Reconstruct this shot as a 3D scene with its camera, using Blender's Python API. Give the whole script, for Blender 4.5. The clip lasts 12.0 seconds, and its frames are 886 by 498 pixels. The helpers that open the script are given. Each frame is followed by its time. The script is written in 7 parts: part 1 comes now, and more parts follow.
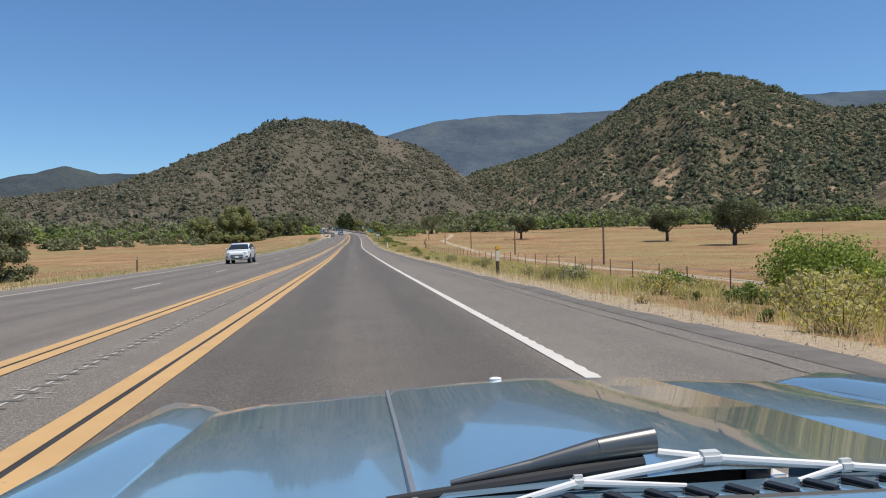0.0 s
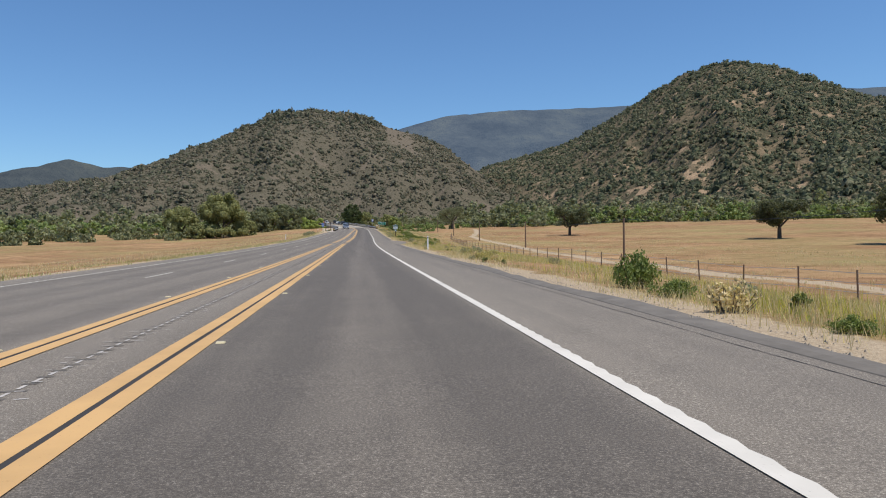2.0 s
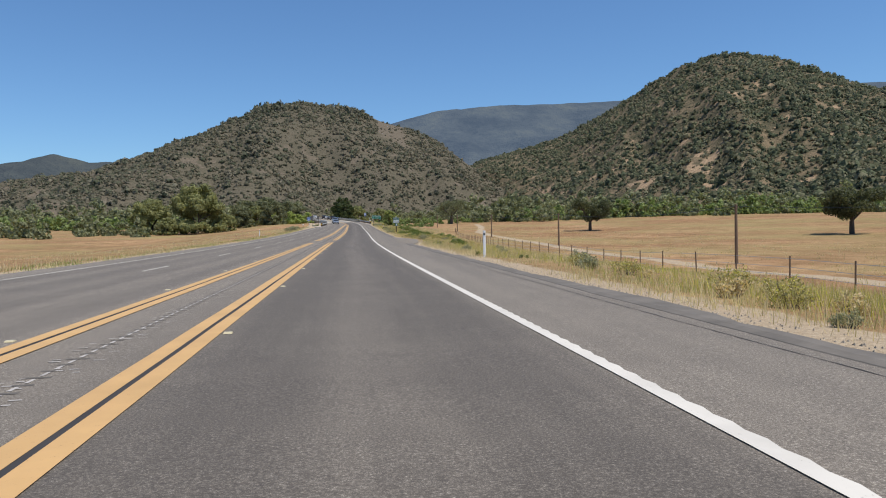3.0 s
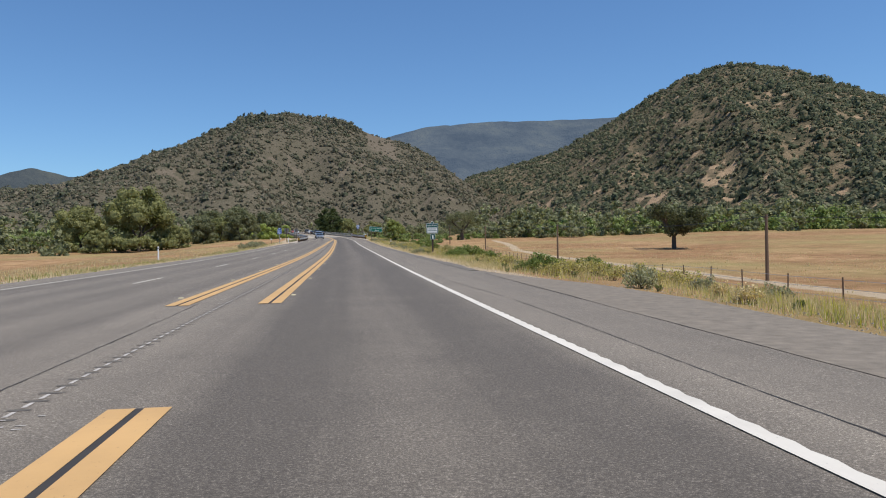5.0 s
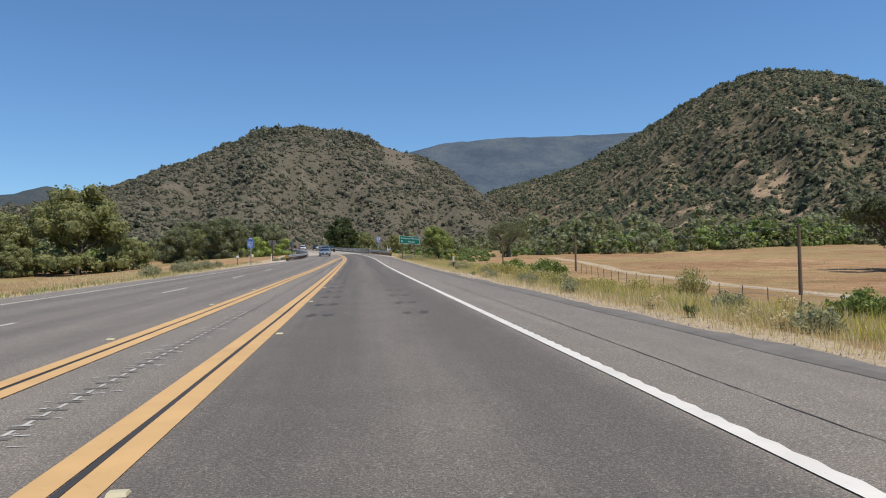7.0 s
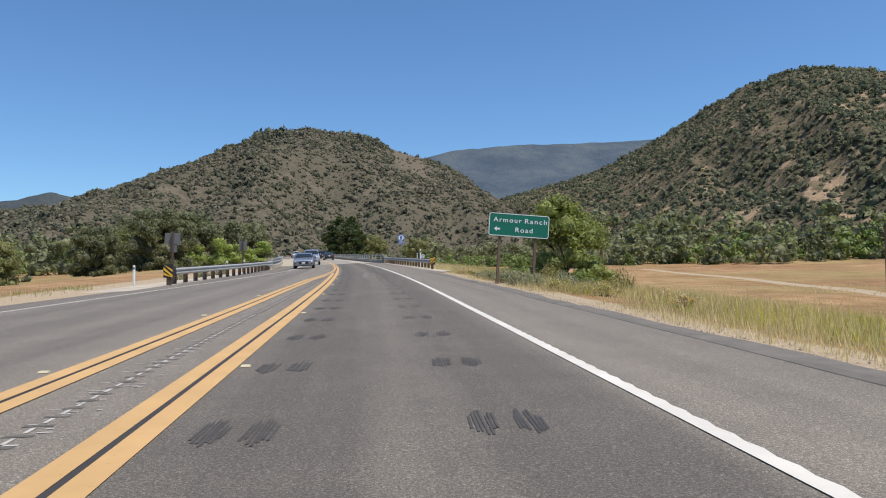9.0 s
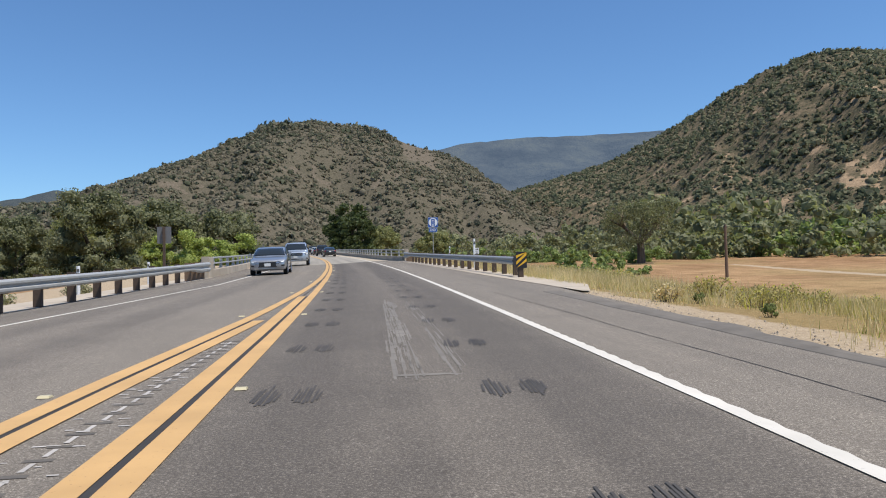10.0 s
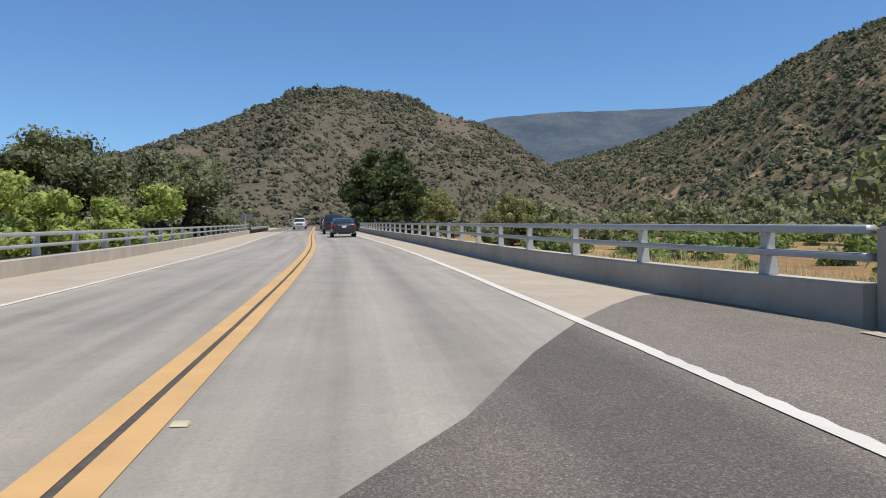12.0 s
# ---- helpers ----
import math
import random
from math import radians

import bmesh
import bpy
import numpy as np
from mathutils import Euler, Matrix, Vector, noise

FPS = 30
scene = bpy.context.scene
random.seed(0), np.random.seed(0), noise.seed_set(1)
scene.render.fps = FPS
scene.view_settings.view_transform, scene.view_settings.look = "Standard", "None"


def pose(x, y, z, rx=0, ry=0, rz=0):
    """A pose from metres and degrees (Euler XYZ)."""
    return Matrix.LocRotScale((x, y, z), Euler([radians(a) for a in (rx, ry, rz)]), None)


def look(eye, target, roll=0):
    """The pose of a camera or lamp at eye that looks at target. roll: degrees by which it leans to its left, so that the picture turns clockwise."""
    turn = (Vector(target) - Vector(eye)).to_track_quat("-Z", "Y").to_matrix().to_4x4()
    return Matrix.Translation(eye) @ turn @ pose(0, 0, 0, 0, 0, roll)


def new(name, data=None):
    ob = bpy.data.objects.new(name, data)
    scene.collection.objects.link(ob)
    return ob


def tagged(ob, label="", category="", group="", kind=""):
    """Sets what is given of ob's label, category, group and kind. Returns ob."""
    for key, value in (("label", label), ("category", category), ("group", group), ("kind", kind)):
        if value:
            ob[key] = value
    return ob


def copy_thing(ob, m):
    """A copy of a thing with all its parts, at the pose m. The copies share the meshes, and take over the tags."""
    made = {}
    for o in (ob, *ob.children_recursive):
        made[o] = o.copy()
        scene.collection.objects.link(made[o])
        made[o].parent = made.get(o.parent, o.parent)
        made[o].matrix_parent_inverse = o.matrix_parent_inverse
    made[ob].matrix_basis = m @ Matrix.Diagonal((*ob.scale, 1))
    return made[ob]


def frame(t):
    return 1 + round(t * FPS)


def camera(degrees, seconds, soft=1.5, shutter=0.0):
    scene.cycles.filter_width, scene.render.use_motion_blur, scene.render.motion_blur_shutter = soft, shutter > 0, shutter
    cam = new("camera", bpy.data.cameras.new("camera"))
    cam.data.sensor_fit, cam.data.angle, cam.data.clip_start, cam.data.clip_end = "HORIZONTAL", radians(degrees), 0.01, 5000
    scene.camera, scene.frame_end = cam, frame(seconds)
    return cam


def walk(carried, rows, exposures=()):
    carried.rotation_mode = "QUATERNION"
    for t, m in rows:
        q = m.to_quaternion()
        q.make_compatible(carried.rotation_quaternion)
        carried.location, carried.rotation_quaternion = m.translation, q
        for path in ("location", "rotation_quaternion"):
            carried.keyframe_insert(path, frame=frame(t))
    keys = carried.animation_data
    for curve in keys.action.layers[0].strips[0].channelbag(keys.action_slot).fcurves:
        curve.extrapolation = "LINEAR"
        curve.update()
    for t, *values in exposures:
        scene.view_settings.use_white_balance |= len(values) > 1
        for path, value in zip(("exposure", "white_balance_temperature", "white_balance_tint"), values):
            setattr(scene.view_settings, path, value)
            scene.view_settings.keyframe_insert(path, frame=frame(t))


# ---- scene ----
cam = camera(61.33, 12.0, soft=1.05)
# seconds, eye x, y, z, yaw, pitch, roll
PATH = [
    (0, -0.230, -2.548, 1.236, -6.980, -0.292, -1.313),
    (0.5, -0.179, 11.682, 1.266, -6.924, -0.240, -1.316),
    (1, -0.150, 26.185, 1.307, -6.795, -0.211, -1.168),
    (1.5, -0.164, 40.625, 1.366, -6.510, -0.389, -1.151),
    (2, -0.199, 55.155, 1.453, -6.427, -0.543, -0.993),
    (2.5, -0.266, 69.702, 1.568, -6.693, -0.679, -0.916),
    (3, -0.390, 84.119, 1.698, -7.139, -0.880, -1.067),
    (3.5, -0.511, 98.905, 1.852, -7.381, -0.555, -1.030),
    (4, -0.618, 114.017, 2.033, -7.623, -0.230, -0.993),
    (4.5, -0.662, 129.184, 2.242, -7.865, 0.094, -0.957),
    (5, -0.589, 144.137, 2.482, -8.108, 0.419, -0.920),
    (5.5, -0.391, 158.831, 2.752, -7.682, 0.121, -0.895),
    (6, -0.181, 173.182, 3.043, -7.319, 0.407, -1.013),
    (6.5, 0.014, 187.122, 3.352, -7.027, 1.177, -1.088),
    (7, 0.220, 200.746, 3.678, -6.854, 1.770, -1.091),
    (7.5, 0.293, 214.981, 4.043, -6.796, 2.232, -1.120),
    (8, 0.410, 230.128, 4.466, -6.604, 2.301, -1.037),
    (8.5, 0.559, 246.087, 4.944, -6.413, 2.369, -0.954),
    (9, 0.670, 262.247, 5.459, -6.222, 2.438, -0.871),
    (9.5, 0.672, 277.996, 5.996, -6.031, 2.507, -0.788),
    (10, 0.553, 293.232, 6.550, -5.578, 2.019, -1.429),
    (10.5, 0.302, 307.993, 7.082, -5.079, 1.438, -1.262),
    (11, 0.004, 322.742, 7.611, -4.665, 0.696, -1.020),
    (11.5, -0.633, 338.299, 8.180, -4.122, 0.339, -0.655),
    (12, -1.447, 353.843, 8.768, -3.376, 0.187, -0.398),
]
walk(cam, [(t, pose(x, y, z, 90 + pitch, -roll, yaw)) for t, x, y, z, yaw, pitch, roll in PATH],
     [(0, 0.0), (6.0, 0.0), (9.5, 0.15), (10.5, 0.24), (11.0, 0.38), (11.5, 0.42), (12.0, 0.1)])

# ---- daylight: a high sun to the right of the road, slightly behind ----
SUN_WAY = Vector((0.62, -0.42, 1.75)).normalized()
sky = bpy.data.worlds.new("sky")
scene.world = sky
sky.use_nodes = True
tree = sky.node_tree
back = tree.nodes["Background"]
air = tree.nodes.new("ShaderNodeTexSky")
air.sky_type = "NISHITA"
air.sun_disc = False
air.sun_elevation = math.asin(SUN_WAY.z)
air.sun_rotation = math.atan2(SUN_WAY.x, SUN_WAY.y)
air.altitude = 300
air.air_density = 1.0
air.dust_density = 0.25
air.ozone_density = 4.0
clear = tree.nodes.new("ShaderNodeMix")
clear.data_type, clear.blend_type = "RGBA", "MULTIPLY"
clear.inputs["Factor"].default_value = 1.0
clear.inputs["B"].default_value = (0.685, 0.885, 1.05, 1)      # clear dry inland air
tree.links.new(air.outputs["Color"], clear.inputs["A"])
tree.links.new(clear.outputs["Result"], back.inputs["Color"])
back.inputs["Strength"].default_value = 0.12
sun = new("sun", bpy.data.lights.new("sun", "SUN"))
sun.data.energy = 4.9
sun.data.angle = radians(0.53)
sun.data.color = (1.0, 0.95, 0.87)
sun.matrix_basis = look(SUN_WAY * 50, (0, 0, 0))

# ---- plan: the road's fitted line ----
STATIONS = [-40.0, 60.0, 140.0, 210.0, 260.0, 300.0, 340.0, 380.0, 420.0, 520.0]
ROAD_X = [-0.01, 0.01, 0.01, 0.88, 1.14, 1.21, 0.08, -2.61, -7.05, -18.0]
ROAD_Z = [0.0, 0.34, 1.27, 2.77, 4.23, 5.65, 7.1, 8.64, 10.24, 14.23]
YELLOW_X = -1.93
CROSS_X = [-9.0, -5.17, -1.94, 0.0, 3.66, 8.0, 12.0]
CROSS_Z = [-0.164, -0.076, -0.008, 0.0, 0.014, -0.06, -0.12]
PAVE_L, PAVE_R = -10.4, 6.1
BRIDGE_A, BRIDGE_B = 346.0, 455.0

# ---- the road's line: place across and height of the right yellow line, by station ----
KNOTS = np.array(STATIONS, float)
ACROSS = np.array(ROAD_X, float)
HEIGHT = np.array(ROAD_Z, float)


def glide(s, values):
    s = np.asarray(s, float)
    d = np.gradient(values, KNOTS)
    i = np.clip(np.searchsorted(KNOTS, s) - 1, 0, len(KNOTS) - 2)
    h = KNOTS[i + 1] - KNOTS[i]
    u = (s - KNOTS[i]) / h
    mid = ((1 + 2 * u) * (1 - u) ** 2 * values[i] + u * (1 - u) ** 2 * h * d[i]
           + u * u * (3 - 2 * u) * values[i + 1] + u * u * (u - 1) * h * d[i + 1])
    mid = np.where(s < KNOTS[0], values[0], mid)
    return np.where(s > KNOTS[-1], values[-1] + (s - KNOTS[-1]) * d[-1], mid)


def road_x(s):
    return glide(np.minimum(s, 700.0), ACROSS) + YELLOW_X


def road_z(s):
    s = np.asarray(s, float)
    return glide(np.minimum(s, 560.0), HEIGHT) + np.maximum(s - 560.0, 0) * 0.004


def smooth(a, b, v):
    u = np.clip((np.asarray(v, float) - a) / (b - a), 0, 1)
    return u * u * (3 - 2 * u)


def cross_z(off, s=0.0):
    """The road's cross-fall, with the bend at the bridge banked up on its outside."""
    bank = 0.010 * smooth(290, 356, s)
    return np.interp(off, CROSS_X, CROSS_Z) + bank * np.clip(off, 0.0, 9.0)


def at(s, off, up=0.0):
    """A point by station, offset from the right yellow line, and height over the road there."""
    return Vector((float(road_x(s)) + off, float(s), float(road_z(s)) + float(cross_z(off, s)) + up))


def lattice(n, seed):
    return np.random.RandomState(seed).rand(n, n)


GRAIN = lattice(256, 5)


def value_noise(x, y):
    x, y = np.asarray(x, float), np.asarray(y, float)
    i, j = np.floor(x).astype(int), np.floor(y).astype(int)
    u, v = x - i, y - j
    u, v = u * u * (3 - 2 * u), v * v * (3 - 2 * v)
    g = lambda a, b: GRAIN[a % 256, b % 256]
    return (g(i, j) * (1 - u) + g(i + 1, j) * u) * (1 - v) + (g(i, j + 1) * (1 - u) + g(i + 1, j + 1) * u) * v


def rough(x, y, octaves=4):
    out, amp = 0.0, 0.5
    for k in range(octaves):
        out = out + amp * (value_noise(x * 2 ** k + 17.3 * k, y * 2 ** k + 5.1 * k) - 0.5)
        amp *= 0.5
    return out


BRIDGE = (BRIDGE_A, BRIDGE_B)


def ground_z(x, y):
    """The height of the open ground."""
    x, y = np.asarray(x, float), np.asarray(y, float)
    off = x - road_x(y)
    side = np.where(off > 0, off - PAVE_R, -off + PAVE_L)
    base = road_z(y) + cross_z(np.clip(off, PAVE_L, PAVE_R), y)
    right = off > 0
    drop = -0.05 - 0.35 * smooth(0.5, 7, side) - np.where(right, 1.9 * smooth(4, 20, side) * (1 - smooth(50, 190, side)), 2.6 * smooth(5, 45, side))
    wild = rough(x / 14, y / 14) * 0.5 * smooth(1, 12, side) + rough(x / 90, y / 90, 2) * 2.0 * smooth(10, 120, side)
    under = -0.14 * smooth(0.3, -0.5, side)
    far = smooth(60, 500, side) * 2.0
    bed = smooth(BRIDGE[0] + 28, BRIDGE[0] + 46, y) * smooth(BRIDGE[1] - 1, BRIDGE[1] - 14, y) * (1 - smooth(13, 30, np.abs(off)))
    return base + drop + wild + under + far - 3.6 * bed


# ---- small mesh tools ----
def mesh_object(name, verts, faces, material, parent=None, label="", smooth_faces=False):
    me = bpy.data.meshes.new(name)
    me.from_pydata([tuple(v) for v in verts], [], faces)
    if smooth_faces:
        me.shade_smooth()
    for m in material if isinstance(material, (list, tuple)) else [material]:
        me.materials.append(m)
    ob = new(name, me)
    if parent:
        ob.parent = parent
    if label:
        ob["label"] = label
    return ob


def quick_mesh(name, verts, faces, material, parent=None, smooth_faces=False):
    """A mesh from numpy arrays, triangles or quads alone."""
    me = bpy.data.meshes.new(name)
    verts, faces = np.asarray(verts, np.float32), np.asarray(faces, np.int32)
    k = faces.shape[1]
    me.vertices.add(len(verts))
    me.vertices.foreach_set("co", verts.ravel())
    me.loops.add(faces.size)
    me.loops.foreach_set("vertex_index", faces.ravel())
    me.polygons.add(len(faces))
    me.polygons.foreach_set("loop_start", np.arange(0, faces.size, k, dtype=np.int32))
    me.polygons.foreach_set("use_smooth", np.full(len(faces), smooth_faces))
    me.materials.append(material)
    me.update(calc_edges=True)
    ob = new(name, me)
    if parent:
        ob.parent = parent
    return ob


def part(name, bm, material, parent=None, label="", shade=False):
    me = bpy.data.meshes.new(name)
    bm.to_mesh(me)
    bm.free()
    if shade:
        me.shade_smooth()
    me.materials.append(material)
    ob = new(name, me)
    if parent:
        ob.parent = parent
    if label:
        ob["label"] = label
    return ob


def box(size, at_=(0, 0, 0), bevel=0.0, bm=None, rot=None):
    """A bevelled box of that size, centred."""
    own = bmesh.new()
    bmesh.ops.create_cube(own, size=1.0)
    bmesh.ops.scale(own, vec=size, verts=own.verts)
    if bevel:
        bmesh.ops.bevel(own, geom=own.edges[:], offset=bevel, segments=2, affect="EDGES", clamp_overlap=True)
    if rot is not None:
        bmesh.ops.transform(own, matrix=rot, verts=own.verts)
    bmesh.ops.translate(own, vec=at_, verts=own.verts)
    if bm is None:
        return own
    return join(bm, own)


def join(bm, own):
    tmp = bpy.data.meshes.new("tmp")
    own.to_mesh(tmp)
    own.free()
    bm.from_mesh(tmp)
    bpy.data.meshes.remove(tmp)
    return bm


def rod(a, b, r, r2=None, sides=8, bm=None):
    """A tapered round rod from a to b."""
    a, b = Vector(a), Vector(b)
    own = bmesh.new()
    d = b - a
    bmesh.ops.create_cone(own, cap_ends=True, segments=sides, radius1=r, radius2=r if r2 is None else r2, depth=d.length)
    m = Matrix.Translation((a + b) / 2) @ d.to_track_quat("Z", "Y").to_matrix().to_4x4()
    bmesh.ops.transform(own, matrix=m, verts=own.verts)
    return own if bm is None else join(bm, own)


def loft(rings, closed=True, caps=True):
    """A skin over rings of equally many points."""
    bm = bmesh.new()
    rows = [[bm.verts.new(p) for p in ring] for ring in rings]
    n = len(rows[0])
    for a, b in zip(rows, rows[1:]):
        for i in range(n if closed else n - 1):
            j = (i + 1) % n
            bm.faces.new((a[i], a[j], b[j], b[i]))
    if caps and closed:
        bm.faces.new(rows[0][::-1])
        bm.faces.new(rows[-1])
    bmesh.ops.recalc_face_normals(bm, faces=bm.faces[:])
    return bm


def empty(name, m, label, category, group="", kind=""):
    ob = new(name)
    ob.empty_display_size = 0.2
    ob.matrix_basis = m
    return tagged(ob, label, category, group, kind)

# ---- materials ----
def shader(name, rough_=0.8, metal=0.0):
    m = bpy.data.materials.new(name)
    m.use_nodes = True
    t = m.node_tree
    b = t.nodes["Principled BSDF"]
    b.inputs["Roughness"].default_value = rough_
    b.inputs["Metallic"].default_value = metal
    return m, t, b


def node(t, kind, **values):
    n = t.nodes.new(kind)
    for key, value in values.items():
        n.inputs[key.replace("_", " ")].default_value = value
    return n


def ramp(t, source, stops):
    r = t.nodes.new("ShaderNodeValToRGB")
    e = r.color_ramp.elements
    while len(e) < len(stops):
        e.new(0.5)
    for k, (p, c) in enumerate(stops):
        e[k].position, e[k].color = p, (*c, 1)
    t.links.new(source, r.inputs["Fac"])
    return r.outputs["Color"]


def coords(t, kind="Object"):
    return t.nodes.new("ShaderNodeTexCoord").outputs[kind]


def noise_tex(t, where, scale, detail=4, rough_=0.6):
    n = node(t, "ShaderNodeTexNoise", Scale=scale, Detail=detail, Roughness=rough_)
    t.links.new(where, n.inputs["Vector"])
    return n.outputs["Fac"]


def mix(t, fac, a, b, how="MIX"):
    n = t.nodes.new("ShaderNodeMix")
    n.data_type, n.blend_type = "RGBA", how
    for sock, v in ((n.inputs["Factor"], fac), (n.inputs["A"], a), (n.inputs["B"], b)):
        if isinstance(v, (int, float)):
            sock.default_value = v
        elif isinstance(v, tuple):
            sock.default_value = (*v, 1)
        else:
            t.links.new(v, sock)
    return n.outputs["Result"]


def calc(t, how, a, b=0.0):
    n = t.nodes.new("ShaderNodeMath")
    n.operation = how
    for sock, v in zip(n.inputs, (a, b)):
        if isinstance(v, (int, float)):
            sock.default_value = v
        else:
            t.links.new(v, sock)
    return n.outputs[0]


def bump(t, b, height, strength=0.3, distance=0.02):
    n = node(t, "ShaderNodeBump", Strength=strength, Distance=distance)
    t.links.new(height, n.inputs["Height"])
    t.links.new(n.outputs["Normal"], b.inputs["Normal"])


def plain(name, colour, rough_=0.6, metal=0.0, vary=0.12, scale=6.0, relief=0.0, coat=0.0):
    """One colour with two scales of wear."""
    m, t, b = shader(name, rough_, metal)
    p = coords(t)
    fine, wide = noise_tex(t, p, scale * 9, 3), noise_tex(t, p, scale, 4)
    dark = tuple(c * (1 - vary) for c in colour)
    lite = tuple(min(1, c * (1 + vary)) for c in colour)
    col = mix(t, fine, ramp(t, wide, [(0.3, dark), (0.7, lite)]), tuple(colour))
    t.links.new(col, b.inputs["Base Color"])
    if relief:
        bump(t, b, fine, relief, 0.01)
    b.inputs["Coat Weight"].default_value = coat
    b.inputs["Coat Roughness"].default_value = 0.05
    return m


def foliage(name, dark, lite, per="island"):
    """Thin leaves: matt, letting some light through."""
    m, t, b = shader(name, 0.6)
    r = t.nodes.new("ShaderNodeNewGeometry").outputs["Random Per Island"]
    p = coords(t)
    n = noise_tex(t, p, 0.35, 3)
    col = ramp(t, calc(t, "ADD", calc(t, "MULTIPLY", r, 0.6), calc(t, "MULTIPLY", n, 0.4)), [(0.15, dark), (0.8, lite)])
    t.links.new(col, b.inputs["Base Color"])
    b.inputs["Specular IOR Level"].default_value = 0.2
    thin = t.nodes.new("ShaderNodeBsdfTranslucent")
    t.links.new(mix(t, 1.0, col, (1.25, 1.3, 0.8), "MULTIPLY"), thin.inputs["Color"])
    both = t.nodes.new("ShaderNodeMixShader")
    both.inputs["Fac"].default_value = 0.40
    t.links.new(b.outputs[0], both.inputs[1])
    t.links.new(thin.outputs[0], both.inputs[2])
    t.links.new(both.outputs[0], t.nodes["Material Output"].inputs["Surface"])
    return m


def hill_wood(name, dark, lite, brown):
    """Far tree clumps: colour by clump, speckled with leaf-scale light and dark."""
    m, t, b = shader(name, 0.9)
    r = t.nodes.new("ShaderNodeNewGeometry").outputs["Random Per Island"]
    p = coords(t)
    zone = noise_tex(t, p, 0.012, 4, 0.6)
    col = ramp(t, calc(t, "ADD", calc(t, "MULTIPLY", r, 0.5), calc(t, "MULTIPLY", zone, 0.5)), [(0.22, dark), (0.48, lite), (0.66, brown)])
    speck = ramp(t, noise_tex(t, p, 0.9, 3, 0.7), [(0.35, (0.72, 0.72, 0.72)), (0.65, (1.22, 1.22, 1.18))])
    t.links.new(mix(t, 1.0, col, speck, "MULTIPLY"), b.inputs["Base Color"])
    b.inputs["Specular IOR Level"].default_value = 0.1
    thin = t.nodes.new("ShaderNodeBsdfTranslucent")
    t.links.new(col, thin.inputs["Color"])
    both = t.nodes.new("ShaderNodeMixShader")
    both.inputs["Fac"].default_value = 0.35
    t.links.new(b.outputs[0], both.inputs[1])
    t.links.new(thin.outputs[0], both.inputs[2])
    t.links.new(both.outputs[0], t.nodes["Material Output"].inputs["Surface"])
    return m


def asphalt_material():
    m, t, b = shader("asphalt", 0.85)
    uv = coords(t, "UV")
    sep = t.nodes.new("ShaderNodeSeparateXYZ")
    t.links.new(uv, sep.inputs[0])
    p = coords(t)
    grit = noise_tex(t, p, 55, 3, 0.8)
    patch = noise_tex(t, p, 0.9, 5, 0.65)
    stretch = t.nodes.new("ShaderNodeMapping")
    stretch.inputs["Scale"].default_value = (2.2, 0.05, 1)
    t.links.new(uv, stretch.inputs["Vector"])
    streak = noise_tex(t, stretch.outputs[0], 1.0, 4, 0.6)
    stone = noise_tex(t, p, 150, 2, 0.7)
    base = ramp(t, calc(t, "ADD", calc(t, "MULTIPLY", grit, 0.55), calc(t, "MULTIPLY", stone, 0.45)), [(0.34, (0.056, 0.048, 0.040)), (0.5, (0.130, 0.114, 0.096)), (0.60, (0.27, 0.245, 0.21)), (0.66, (0.50, 0.465, 0.41))])
    # traffic wear: a dark oil band down the middle of the lane, paler wheel paths
    band = t.nodes.new("ShaderNodeFloatCurve")
    pts_ = [(0.0, 0.62), (0.065, 0.5), (0.12, 0.34), (0.173, 0.56), (0.225, 0.34), (0.282, 0.5), (0.33, 0.34), (0.379, 0.56), (0.43, 0.36), (0.474, 0.62), (0.575, 0.46), (0.602, 0.20), (0.641, 0.10), (0.696, 0.30), (0.75, 0.10), (0.785, 0.20), (0.803, 0.50), (0.83, 0.60), (0.90, 0.52), (1.0, 0.62)]
    c = band.mapping.curves[0]
    c.points[0].location, c.points[1].location = pts_[0], pts_[-1]
    for q in pts_[1:-1]:
        c.points.new(*q)
    band.mapping.update()
    # offsets from -10 to +7 m over the unit interval
    t.links.new(calc(t, "MULTIPLY", calc(t, "ADD", sep.outputs["X"], 10.0), 1 / 17.0), band.inputs["Value"])
    tone = calc(t, "ADD", calc(t, "MULTIPLY", band.outputs[0], 0.8), calc(t, "MULTIPLY", streak, 0.45))
    tone = calc(t, "ADD", tone, calc(t, "MULTIPLY", patch, 0.35))
    grey = ramp(t, tone, [(0.48, (0.63, 0.60, 0.57)), (1.0, (1.30, 1.25, 1.17))])
    t.links.new(mix(t, 1.0, base, grey, "MULTIPLY"), b.inputs["Base Color"])
    bump(t, b, grit, 0.5, 0.006)
    return m


